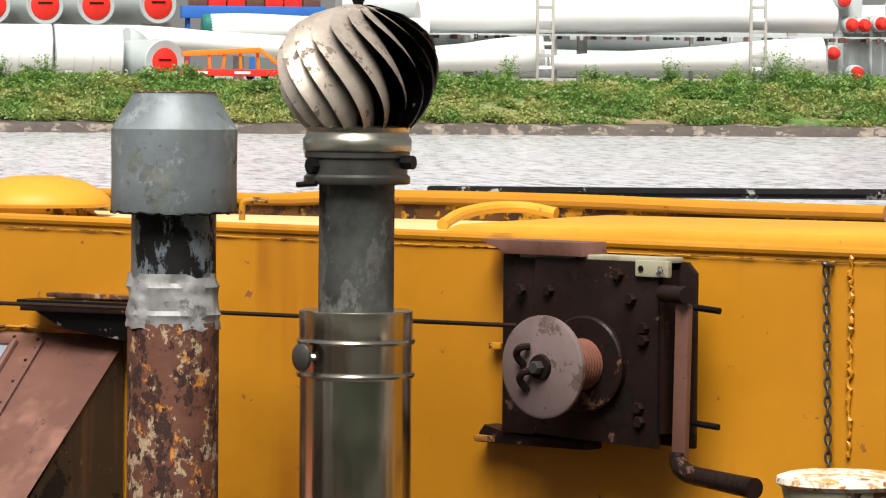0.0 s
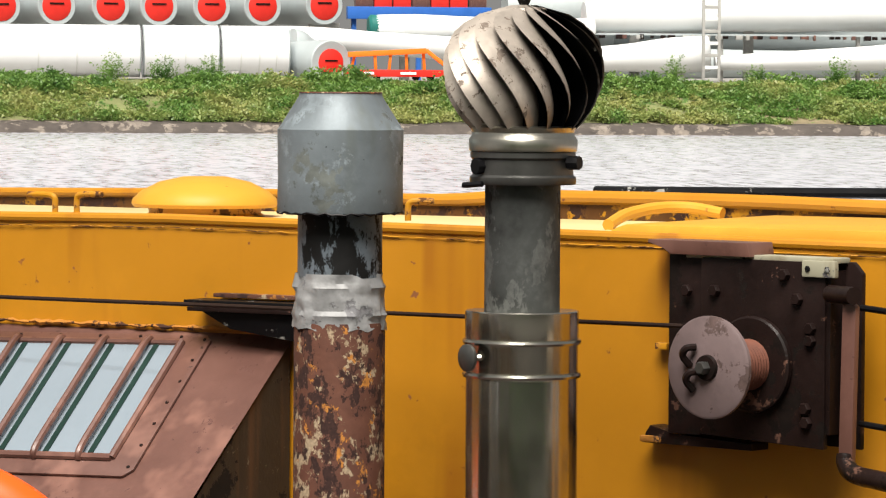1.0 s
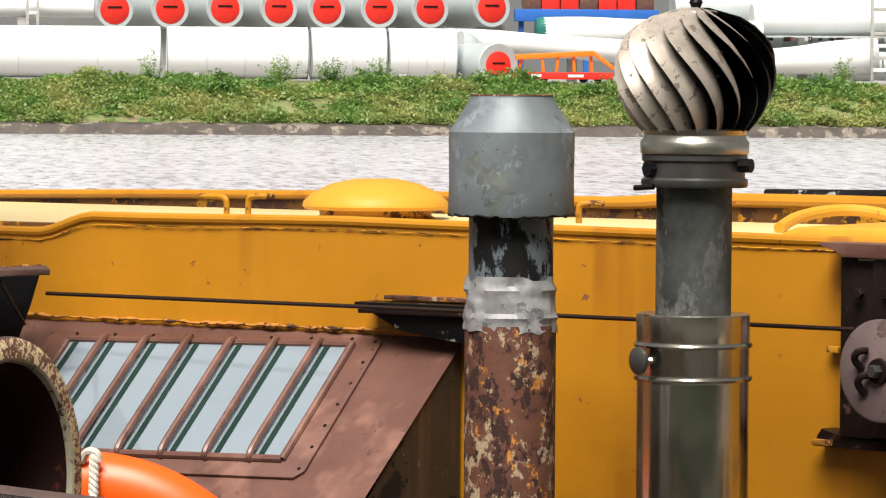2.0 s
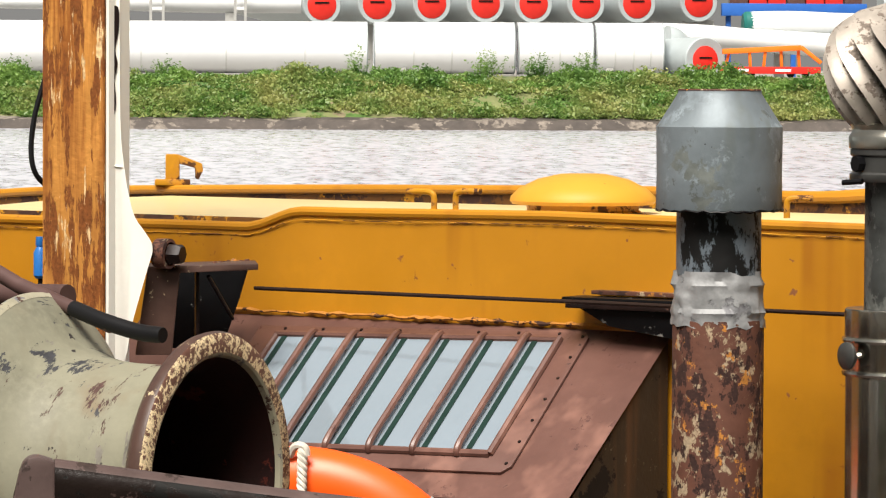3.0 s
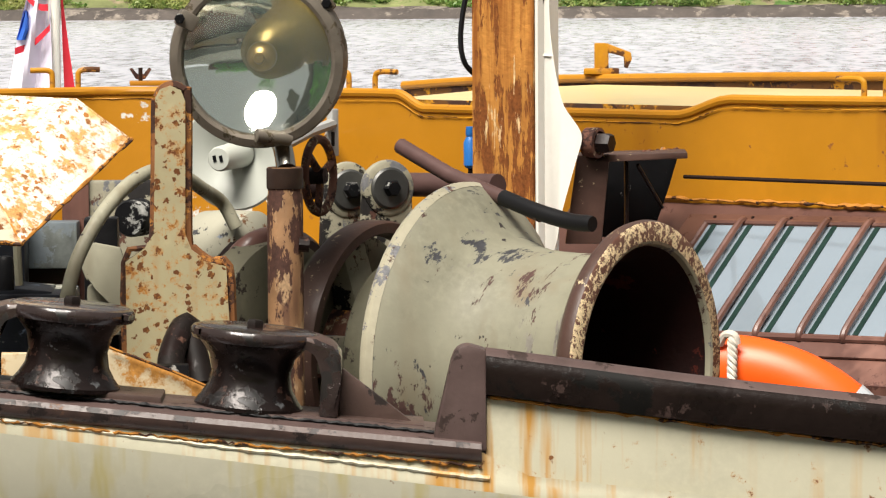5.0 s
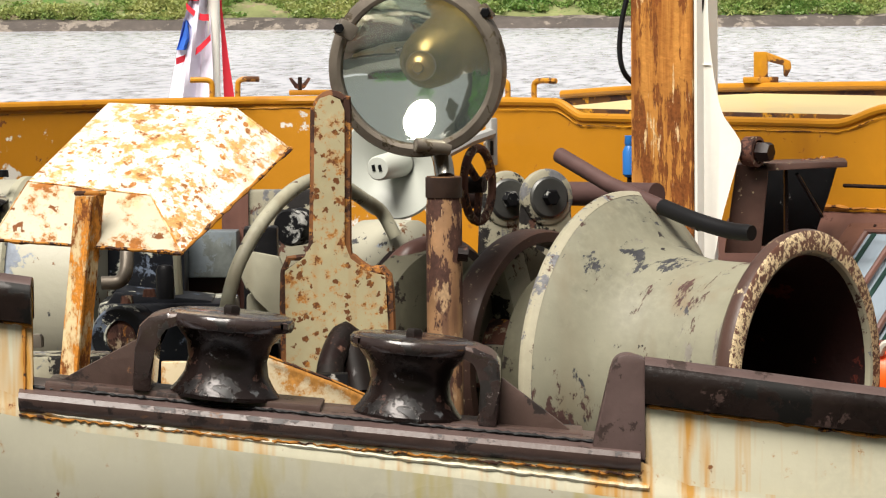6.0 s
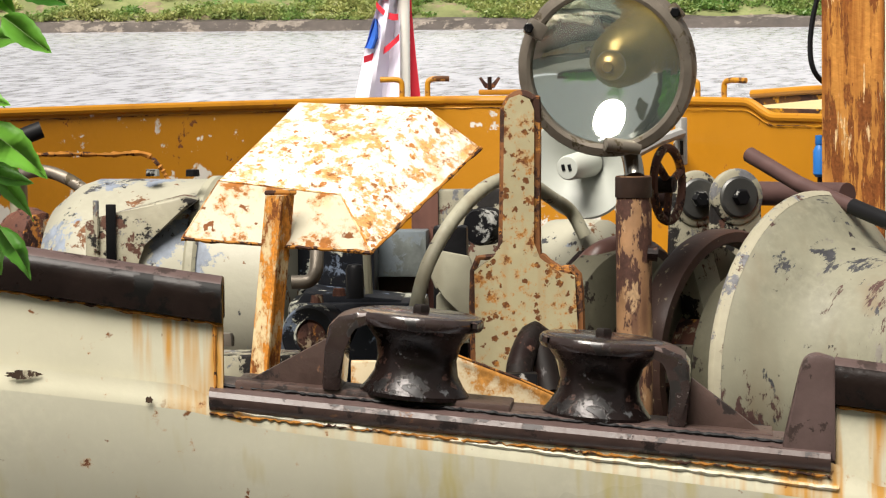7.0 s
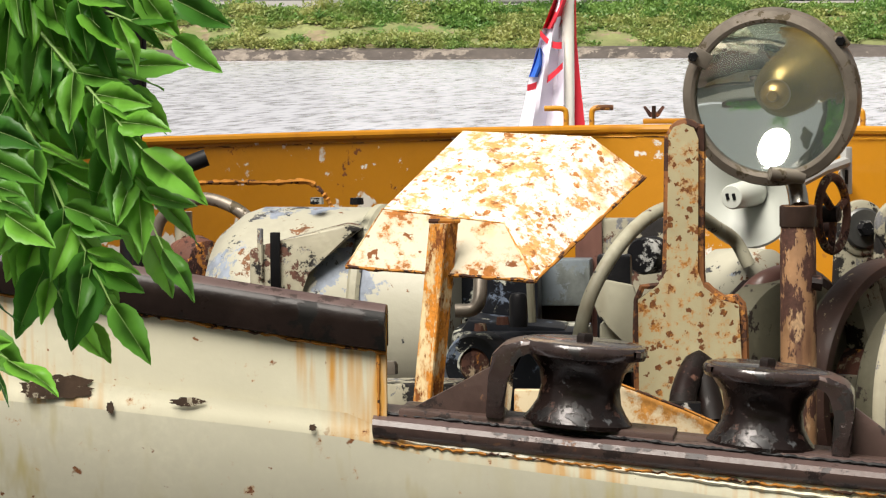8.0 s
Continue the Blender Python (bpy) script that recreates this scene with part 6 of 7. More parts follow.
# ---- winch motor, gearbox and pipes behind the hood ----
def build_motor():
    c = Vector((-6.032, 4.866, 4.417))
    k = 0.0010
    ax = pose(0, 0, 0, 0, 0, 40) @ Vector((1, -0.12, 0))
    m = frame_along(c, ax)
    t = thing("winch_motor", (c.x + 0.15, c.y, DECK), "cream winch motor casing with flaking grey-blue primer", "electric motor")
    r = 0.205
    body = part("casing", lathe([(0, -0.03), (0.10, -0.025), (0.16, -0.005), (r - 0.01, 0.04), (r, 0.07), (r, 0.29), (r - 0.004, 0.296), (r - 0.004, 0.30), (r - 0.02, 0.42), (r - 0.02, 0.46), (0, 0.46)], m, 64), M_CREAM_WORN2, t)
    for h in (0.29,):
        part("rib", lathe([(r, h - 0.012), (r + 0.006, h - 0.006), (r + 0.006, h + 0.006), (r, h + 0.012)], m, 64), M_CREAM, body)
    bm = facing((0, 0, 0), 44)
    box = part("terminal_box", prism([(0.0, -0.10), (0.085, -0.10), (0.10, -0.02), (0.20, 0.055), (0.17, 0.062), (0.06, 0.035), (0.0, 0.02)], 0.16, Matrix.Translation((-5.816, 4.735, 4.538)) @ pose(0, 0, 0, 0, 0, 44), 0.006), M_CREAM_WORN, t, "cream box with black and cream upright stripes")
    part("box_slot", block((0.012, 0.006, 0.09), Matrix.Translation((-5.800, 4.747, 4.550)), 0.002), M_CREAM_WORN, box)
    # black block in place of the dark slot in the box
    part("box_gap", block((0.018, 0.008, 0.10), Matrix.Translation((-5.779, 4.764, 4.538)) @ pose(0, 0, 0, 0, 0, 44), 0.002), M_BLACK, box)
    for p in ((-5.831, 4.906, 4.631), (-5.731, 4.915, 4.633)):
        part("lid_bolt", lathe([(0, 0.012), (0.012, 0.012), (0.013, 0)], Matrix.Translation(p), 10), M_BLACK, t)
    part("foot", block((0.26, 0.12, 0.06), Matrix.Translation((-5.434, 4.724, 4.317)) @ pose(0, 0, 0, 0, 0, 44), 0.006), M_CREAM_WORN, t)
    part("foot_nut", bolt((-5.394, 4.693, 4.363), (0, 0, 1), 0.016, 0.022), M_BRONZE, t)
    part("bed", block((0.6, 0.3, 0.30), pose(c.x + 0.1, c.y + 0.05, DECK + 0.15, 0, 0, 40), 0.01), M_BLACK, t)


M_CREAM_WORN2 = mat("cream_casing_flaking", (0.38, 0.365, 0.285), 0.45, vary=0.12, scale=3, chips=[((0.22, 0.25, 0.30), 8, 0.54, 0.6, 5.0), ((0.05, 0.05, 0.055), 18, 0.62, 0.7, 9.0), ((0.16, 0.07, 0.03), 16, 0.61, 0.8, 4.0)], bump=0.2)
build_motor()


def build_gearbox():
    c = Vector((-5.412, 4.974, 4.375))
    m = facing(c, 44)
    k = 0.0010
    t = thing("gearbox", (c.x, c.y, DECK), "black and grey chipped winch gearbox with a bearing ring", "gearbox")
    part("case", block((0.24, 0.22, c.z - DECK + 0.045), m @ pose(0.03, 0.10, -(c.z - DECK) / 2 + 0.022), 0.012), M_GEAR, t)
    part("top_cover", prism([(-0.085, 0.0), (0.11, -0.012), (0.11, 0.018), (-0.06, 0.035)], 0.16, m @ pose(0, 0.0, 0.03), 0.006), M_GEAR, t)
    a = frame_along((-5.360, 4.867, 4.370), m.to_3x3() @ Vector((-0.35, -1, 0)))
    ring = part("bearing_ring", lathe([(0.030, 0.02), (0.034, 0.019), (0.050, 0.024), (0.055, 0.015), (0.056, -0.03)], a, 40), M_GEAR, t, "black and blue-grey chipped bearing ring")
    part("bearing_cover", lathe([(0, 0.016), (0.024, 0.015), (0.030, 0.010), (0.031, 0.0)], a, 28), M_RUSTPIPE, ring)
    part("breather", lathe([(0, 0.06), (0.012, 0.058), (0.016, 0.05), (0.016, 0)], Matrix.Translation((-5.356, 4.960, 4.430)), 14), M_BLACK, t)
    for p in ((-5.327, 4.844, 4.431), (-5.338, 4.906, 4.438)):
        part("lug", lathe([(0, 0.014), (0.010, 0.013), (0.012, 0)], Matrix.Translation(p), 10), M_RUSTPIPE, t)
    s = thing("switch_box", (-5.598, 5.287, 4.458), "grey metal switch box on a red-brown panel", "switch box")
    part("box", block((0.12, 0.06, 0.085), facing((-5.598, 5.287, 4.481), 40), 0.004), M_GALV, s)
    part("lower_panel", block((0.14, 0.05, 0.30), facing((-5.639, 5.317, 4.329), 40), 0.004), M_BROWN, s)
    part("side_panel", block((0.05, 0.05, 0.24), facing((-5.595, 5.363, 4.496), 40), 0.004), M_BROWN, s)
    d = thing("motor_coupling", (-5.609, 5.129, 4.456), "black chipped motor coupling housing", "coupling")
    part("housing", block((0.16, 0.12, 0.40), facing((-5.603, 5.135, 4.364), 44), 0.01), M_GEAR, d)
    part("bent_pipe", sweep(smooth_path([(-5.356, 4.812, 4.466), (-5.336, 4.833, 4.468), (-5.328, 4.843, 4.485), (-5.341, 4.858, 4.522)], 5), 0.012, 12), M_BRONZE, d)
    part("post", sweep([(-5.269, 4.907, 4.517), (-5.267, 4.910, 4.445)], 0.007, 8), M_CREAM, d)


M_GEAR = mat("chipped_black_casing", (0.008, 0.009, 0.012), 0.36, vary=0.3, scale=8, chips=[((0.36, 0.36, 0.30), 13, 0.585, 0.6, 2.0), ((0.10, 0.125, 0.17), 10, 0.57, 0.6, 8.0)], bump=0.3)
build_gearbox()


def build_hoop_and_frames():
    t = thing("brake_hoop", (-5.174, 5.006, 4.463), "cream painted curved winch guard hoop", "guard hoop")
    part("tube", sweep(smooth_path([(-5.180, 4.928, 4.371), (-5.175, 4.934, 4.429), (-5.183, 4.969, 4.494), (-5.185, 5.025, 4.561), (-5.193, 5.102, 4.612), (-5.203, 5.177, 4.632), (-5.212, 5.253, 4.618), (-5.223, 5.313, 4.593), (-5.233, 5.373, 4.565), (-5.215, 5.390, 4.520)], 5), 0.0125, 12), M_CREAM, t)
    f = facing((-5.254, 5.097, 4.434), 44)
    k = 0.0010
    part("web_plate", prism([(-42 * k, 40 * k), (-20 * k, 75 * k), (30 * k, 65 * k), (48 * k, 10 * k), (40 * k, -60 * k), (20 * k, -40 * k), (-10 * k, -5 * k), (-30 * k, 10 * k)][::-1], 0.02, f, 0.004), M_CREAM, t)
    part("lower_block", prism([(-30 * k, -90 * k), (34 * k, -90 * k), (36 * k, -20 * k), (0, 15 * k), (-30 * k, -5 * k)][::-1], 0.06, f @ pose(0, 0.03, 0), 0.006), M_CREAM, t, "pale cream casting")
    part("back_frame", block((0.20, 0.04, 0.22), facing((-5.537, 5.423, 4.484), 44), 0.006), M_CREAM_WORN, t)
    part("back_lug", lathe([(0, 0.05), (0.03, 0.048), (0.034, 0.04), (0.034, 0)], frame_along((-5.406, 5.342, 4.535), (0.3, -1, 0)), 20), M_BLACK, t)
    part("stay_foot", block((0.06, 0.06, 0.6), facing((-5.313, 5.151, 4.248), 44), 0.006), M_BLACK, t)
    g = thing("pump_body", (-5.296, 5.451, 4.513), "rust and blue-grey flaking pump casing with an elbow pipe", "pump")
    part("casing", lathe([(0, -0.08), (0.05, -0.075), (0.066, -0.05), (0.07, 0.0), (0.07, 0.06), (0.05, 0.075), (0, 0.08)], frame_along((-5.296, 5.451, 4.477), AXIS), 36), M_CREAM_WORN2, g)
    part("elbow", sweep(smooth_path([(-5.188, 5.347, 4.402), (-5.148, 5.316, 4.456), (-5.114, 5.321, 4.492), (-5.113, 5.377, 4.504)], 5), 0.026, 14), M_BROWN, g, "dark brown elbow pipe")
    # dark olive in place of the shaded gaps between the machines
    part("saddle", lathe([(0.05, -0.03), (0.20, -0.03), (0.20, 0.03), (0.17, 0.04), (0.05, 0.04)], frame_along((-5.107, 5.355, 4.306), AXIS), 48), M_OLIVE, g)
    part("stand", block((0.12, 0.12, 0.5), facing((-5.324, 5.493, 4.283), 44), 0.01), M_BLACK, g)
    p = thing("chute_plate", (-4.795, 4.751, 4.323), "cream slanting plate with rusty lower edge", "steel plate")
    fm = facing((-math.sin(radians(46)) * 6.72, math.cos(radians(46)) * 6.72, EYE), 46)
    part("plate", prism([(-0.149, -0.626), (-0.008, -0.628), (0.020, -0.617), (0.181, -0.684), (0.180, -0.775), (-0.150, -0.772)][::-1], 0.02, fm, 0.002), M_CHUTE, p)
    part("rust_edge", sweep([(-4.813, 4.675, 4.383), (-4.779, 4.710, 4.364), (-4.741, 4.748, 4.343), (-4.699, 4.790, 4.316)], 0.0025, 6), M_RUSTWELD, p)
    part("plate_foot", block((0.3, 0.03, 0.4), fm @ pose(0.0, 0.03, -0.85), 0.003), M_BLACK, p)


M_CHUTE = mat("pale_cream_plate", (0.66, 0.55, 0.36), 0.5, vary=0.15, scale=6, chips=[((0.50, 0.23, 0.05), 22, 0.535, 0.85, 6.0), ((0.28, 0.10, 0.02), 26, 0.60, 0.85, 3.0)], bump=0.2, halo=True)
build_hoop_and_frames()


def build_bow_bits():
    t = thing("grab_hoop", (-6.499, 5.162, 4.580), "weathered brown pipe hoop on the bow", "pipe hoop")
    part("tube", sweep(smooth_path([(-6.556, 5.089, 4.470), (-6.548, 5.101, 4.559), (-6.511, 5.115, 4.595), (-6.453, 5.140, 4.614), (-6.395, 5.164, 4.599), (-6.356, 5.181, 4.571), (-6.339, 5.202, 4.529)], 6), 0.0125, 12), M_BRONZE, t)
    part("stub", sweep([(-6.517, 5.140, 4.586), (-6.516, 5.141, 4.480)], 0.018, 12), M_CREAM_WORN, t)
    part("block", lathe([(0, -0.05), (0.05, -0.04), (0.06, 0), (0.05, 0.04), (0, 0.05)], frame_along((-6.464, 5.126, 4.483), (1, 0, 0)), 24), M_RUSTPIPE, t)
    g = thing("control_lever", (-6.591, 5.208, 4.671), "black lever grip on a hidden control stand", "lever")
    part("grip", sweep([(-6.653, 5.128, 4.627), (-6.612, 5.181, 4.661), (-6.566, 5.240, 4.689)], [0.014, 0.0175, 0.0175], 14), M_CABLE, g)
    part("stand", sweep([(-6.650, 5.132, 4.631), (-6.652, 5.129, 4.374)], 0.012, 10), M_CABLE, g)
    p = thing("signal_post", (-6.977, 5.363, 4.450), "black steel signal post on the bow", "post")
    part("pole", sweep([(-6.979, 5.360, 4.249), (-6.971, 5.371, 5.074)], 0.0235, 14), M_CABLE, p)
    part("crossbar", sweep([(-7.038, 5.282, 4.958), (-6.960, 5.385, 4.954)], 0.013, 8), M_CABLE, p)
    part("top_box", block((0.16, 0.05, 0.035), facing((-7.003, 5.329, 4.990), 48), 0.003), M_CABLE, p)
    part("wire", sweep([(-6.956, 5.390, 5.003), (-6.957, 5.389, 4.827), (-6.962, 5.382, 4.721)], 0.005, 8), M_CABLE, p)
    rng = random.Random(6)
    w = [Vector(q) for q in smooth_path([(-7.152, 5.627, 4.571), (-7.140, 5.641, 4.603), (-7.103, 5.720, 4.608), (-7.103, 5.847, 4.602), (-7.090, 5.941, 4.601), (-7.066, 5.969, 4.572), (-7.055, 5.983, 4.541)], 10)]
    tagged(part("weld_bow", sweep(w, [rng.uniform(0.003, 0.008) for _ in w], 6), M_RUSTWELD, None, "lumpy rusty weld line on the bow plating"), "", "trim", "", "structure")
    c = Vector((-5.757, 6.656, 4.601))
    b = thing("gas_bottle", (c.x, c.y, DECK), "small blue plastic bottle on a steel pin beside the mast", "bottle")
    part("body", lathe([(0, 0.045), (0.009, 0.045), (0.010, 0.028), (0.008, 0.024), (0.014, 0.012), (0.014, -0.036), (0.009, -0.042), (0, -0.042)], Matrix.Translation(c), 20), M_BLUE, b)
    part("pin", sweep([(c.x, c.y, DECK), (c.x, c.y, c.z - 0.04)], 0.005, 8), M_BROWN_DARK, b)


build_bow_bits()


def build_flag():
    foot = Vector((-8.338, 7.920, 4.623))
    t = thing("flagstaff", (foot.x, foot.y, WATER), "white painted flagstaff beyond the bow", "flagpole")
    part("pole", sweep([Vector((foot.x, foot.y, WATER - 0.5)), Vector((-8.338, 7.920, 4.915)) + Vector((0, 0, 1.0))], 0.017, 14), M_MASTWHITE, t)
    hinge = Vector((-8.338, 7.920, 4.915))
    f = thing("flag", Matrix.Translation(hinge), "hanging flag with red, white and blue bars", "flag")
    k = 0.0015
    m = facing(hinge, 46)

    def cloth(name, material, left, right, z0, z1, fold, y0):
        rows = []
        for i in range(25):
            z = z0 + (z1 - z0) * i / 24
            a, b = left(z), right(z)
            rows.append([m @ Vector(((a + (b - a) * j / 10) * k, y0 + 0.025 * math.sin(j * 0.9 + z * 0.012 + fold) - 0.02, -z * k)) for j in range(11)])
        return part(name, strip(rows), material, f)

    edge = lambda z: np.interp(z, [-160, -60, 0, 60, 170, 190], [-8, -22, -45, -62, -85, -88])
    cloth("white_field", M_FLAGWHITE, edge, lambda z: -6, -160, 185, 0.0, 0.0)
    cloth("blue_field", M_FLAGBLUE, lambda z: np.interp(z, [35, 88], [-52, -70]), lambda z: np.interp(z, [35, 68, 88], [-48, -34, -42]), 35, 88, 0.0, -0.006)
    cloth("red_bar", M_FLAGRED, lambda z: edge(z), lambda z: edge(z) + np.interp(z, [-160, -10, 0], [24, 30, 28]), -160, 0, 0.0, -0.005)

    def bar(x0, z0, x1, z1, w):
        rows = []
        for i in range(13):
            t = i / 12
            x, z = x0 + (x1 - x0) * t, z0 + (z1 - z0) * t + 8 * math.sin(t * 3.1)
            rows.append([m @ Vector((x * k, -0.034 + 0.012 * math.sin(x * 0.1), (-z + s * w) * k)) for s in (-1, 1)])
        return part("red_bar", strip(rows), M_FLAGRED, f)

    bar(-72, 108, -8, 66, 6)
    bar(-50, 8, -10, 30, 6)
    rows = [[m @ Vector(((a + (b - a) * j / 4) * k, 0.02, -z * k)) for j in range(5)] for z, a, b in ((-160, 10, 12), (20, 12, 16), (100, 13, 24), (185, 14, 34))]
    part("red_fold", strip(rows), M_FLAGRED, f)
    return f


M_FLAGWHITE = mat("flag_white", (0.74, 0.70, 0.80), 0.8, vary=0.08, scale=6, bump=0.1)
M_FLAGBLUE = mat("flag_blue", (0.03, 0.13, 0.55), 0.8, vary=0.08, scale=6, bump=0.1)
M_FLAGRED = mat("flag_red", (0.65, 0.03, 0.05), 0.8, vary=0.08, scale=6, bump=0.1)
FLAG = build_flag()


# ---- storage yard across the river: tower sections, blades, machines ----
YARD = 4.40


def fpose(x, y, z, rz=0.0):
    return far @ pose(x, y, z, 0, 0, rz)


def yard_cradle(t, m, w, h):
    for s in (-1, 1):
        part("leg", block((0.25, 0.5, h), m @ pose(s * w / 2, 0, h / 2), 0.02), M_FRAMEGREY, t)
    part("beam", block((w, 0.5, 0.25), m @ pose(0, 0, h - 0.12), 0.02), M_FRAMEGREY, t)


def build_tower_section(x0, x1, y, z, dia, mark=False):
    t = thing("tower_section", fpose((x0 + x1) / 2, y, YARD), "white painted steel wind turbine tower section lying down", "tower section", "tower sections in the yard")
    m = far @ frame_along((x0, y, z + dia / 2), (1, 0, 0))
    ln = x1 - x0
    r = dia / 2
    part("shell", lathe([(0, 0.1), (r * 0.9, 0.1), (r * 0.92, 0), (r, 0), (r, ln), (r * 0.92, ln), (r * 0.9, ln - 0.1), (0, ln - 0.1)], m, 40), M_TOWER, t)
    for f in (0.28, 0.55, 0.8):
        part("seam", lathe([(r, ln * f - 0.06), (r + 0.02, ln * f), (r, ln * f + 0.06)], m, 40), M_BLADEWHITE, t)
    for e in (0.04, ln - 0.04):
        part("flange", lathe([(r, e - 0.05), (r + 0.05, e), (r, e + 0.05)], m, 40), M_BLADEGREY, t)
    for f in (0.2, 0.8):
        part("cradle", block((0.6, dia * 0.8, z - YARD + 0.5), fpose(x0 + ln * f, y, (YARD + z + 0.5) / 2), 0.02), M_FRAMEGREY, t)


def build_towers():
    px = [((-67.948, 1.244), (-42.933, 1.281)), ((-42.713, 1.281), (-15.643, 1.321)), ((-15.133, 1.087), (9.328, 1.261)), ((9.813, 1.265), (20.835, 1.343)), ((21.056, 1.345), (26.965, 1.387)), ((27.143, 1.388), (32.488, 1.427))]
    for (x0, _), (x1, _) in px:
        build_tower_section(x0, x1, 330, 4.55, 4.05)


build_towers()


def build_root(x, z, y, r, length, yaw, cap_r, label="grey turbine blade root closed with a red cover"):
    """A blade root end on: grey ring, red cover with a dark line of writing."""
    t = thing("wind_rotor", fpose(x, y, YARD), label, "wind rotor", "blade roots in the yard")
    m = far @ pose(x, y, z, 0, 0, yaw) @ pose(0, 0, 0, -90, 0, 0)
    part("root", lathe([(cap_r, 0.05), (r * 0.96, 0.0), (r, 0.08), (r, length * 0.25), (r * 0.8, length * 0.6), (r * 0.3, length)], m, 36), M_BLADEGREY, t)
    cov = part("cover", lathe([(0, -0.12), (cap_r * 0.7, -0.10), (cap_r, 0.02), (cap_r, 0.1)], m, 36), M_RED, t, "bright red cover")
    part("writing_bar", block((cap_r * 1.0, 0.02, cap_r * 0.12), far @ pose(x, y - 0.16, z + cap_r * 0.15, 0, 0, yaw), 0), M_BROWN_DARK, cov)
    part("support", block((r * 1.6, 0.5, z - r - YARD + 0.2), fpose(x + 0.2, y + 2.5, (z - r + 0.2 + YARD) / 2, yaw), 0.02), M_FRAMEGREY, t)


for x, z in ((6.044, 5.117), (10.562, 5.199), (15.043, 5.280), (19.439, 5.315), (23.380, 5.300), (27.698, 5.335), (31.885, 5.368), (36.964, 5.501)):
    build_root(x, EYE + z, 345, 1.62, 28, 14, 1.22)
for x, z in ((35.573, 0.736),):
    build_root(x, EYE + z, 327, 1.75, 18, 22, 1.10)


def build_lying_blade(p, q, y, r0, r1, label="white wind turbine blade lying on stands", material=None, cap=None):
    """Root at p, tip towards q, both (x, z) in the yard."""
    (xa, za), (xb, zb) = p, q
    t = thing("wind_rotor", fpose(xa, y, YARD), label, "wind rotor", "blades lying in the yard")
    a, b = far @ Vector((xa, y, EYE + za)), far @ Vector((xb, y + 1.0, EYE + zb))
    n = 16
    pts = [a.lerp(b, i / n) for i in range(n + 1)]
    rr = [r0 + (r1 - r0) * (i / n) ** 0.8 + 0.12 * r0 * math.sin(math.pi * min(1, i / n * 2.5)) for i in range(n + 1)]
    part("blade", sweep(pts, rr, 24), material or M_BLADEWHITE, t)
    # grey lower half: the blade's shading is put into the colour
    part("trailing_edge", sweep([p2 + Vector((0, 0, -r * 0.55)) for p2, r in zip(pts, rr)], [r * 0.6 for r in rr], 16, None, True, 0.7), M_BLADEGREY, t)
    if cap:
        s = frame_along(a, a - b)
        part("cap", lathe([(0, 0.25), (r0 * 0.8, 0.2), (r0 * 1.02, 0), (r0 * 1.02, -0.8)], s, 28), cap, t)
    part("support", block((0.8, 0.5, EYE + za - YARD - r0 * 0.6), fpose(xa + (xb - xa) * 0.15, y, (EYE + za - r0 * 0.6 + YARD) / 2), 0.02), M_FRAMEGREY, t)


# blades lying crosswise in two tiers, with their lattice stands
build_lying_blade((57.724, 4.640), (85.735, 5.314), 340, 1.25, 1.5)
build_lying_blade((68.002, 5.007), (93.534, 5.142), 342, 1.3, 1.5)
build_lying_blade((97.261, 6.275), (64.598, 7.342), 352, 1.4, 0.7)
build_lying_blade((91.277, 1.805), (68.421, 0.950), 338, 1.45, 0.6)
build_lying_blade((67.708, 1.727), (51.843, 0.803), 338, 1.45, 0.8)
build_lying_blade((99.736, 2.277), (117.1, 1.960), 343, 1.4, 0.8)
build_lying_blade((98.461, 5.587), (117.1, 5.552), 343, 1.4, 0.9)
build_lying_blade((39.949, 3.698), (58.325, 3.613), 338, 0.95, 0.9, "white blade with a dark green end cap", None, M_GREENCAP)
build_lying_blade((32.378, 2.880), (50.609, 1.699), 336, 0.8, 1.0)
build_lying_blade((32.864, 1.840), (36.695, 0.755), 334, 1.7, 1.0, "grey tapered blade end beside the red cover", M_BLADEGREY)
build_lying_blade((4.277, 5.211), (-33.748, 5.268), 340, 0.85, 0.5)


# back row: grey stands in for the shading among white blades
build_lying_blade((55.101, 5.413), (101.1, 6.424), 366, 1.9, 1.2, "grey wind turbine blade stored at the back", M_BLADEGREY)
build_lying_blade((104.9, 3.441), (55.417, 3.453), 368, 2.0, 1.5, "grey wind turbine blade stored at the back", M_BLADEGREY)
build_lying_blade((115.6, 4.073), (81.318, 5.248), 370, 2.2, 1.6, "grey wind turbine blade stored at the back", M_BLADEWHITE)
build_lying_blade((54.834, 0.955), (113.7, 0.972), 364, 1.2, 1.2, "grey wind turbine blade stored at the back", M_BLADEGREY)


def build_stand(p, q, y, bars):
    (x0, z0), (x1, z1) = p, q
    t = thing("transport_frame", fpose((x0 + x1) / 2, y, YARD), "grey steel lattice stand holding the blades", "steel frame", "blade stands in the yard")
    for x in (x0, x1):
        part("upright", block((0.22, 0.3, EYE + z0 - YARD), fpose(x, y, (EYE + z0 + YARD) / 2), 0.02), M_FRAMEGREY, t)
    for i in range(bars):
        part("rung", block((x1 - x0, 0.25, 0.28), fpose((x0 + x1) / 2, y, YARD + 0.2 + (EYE + z0 - YARD - 0.2) * i / (bars - 1)), 0.02), M_BLADEWHITE if i % 2 else M_FRAMEGREY, t)


build_stand((66.679, 7.415), (67.960, 0.348), 335, 9)
build_stand((84.446, 7.630), (85.671, 0.500), 335, 9)
build_stand((-7.762, 6.344), (-6.767, 3.652), 338, 5)
build_stand((-1.023, 6.400), (-0.203, 3.703), 338, 5)


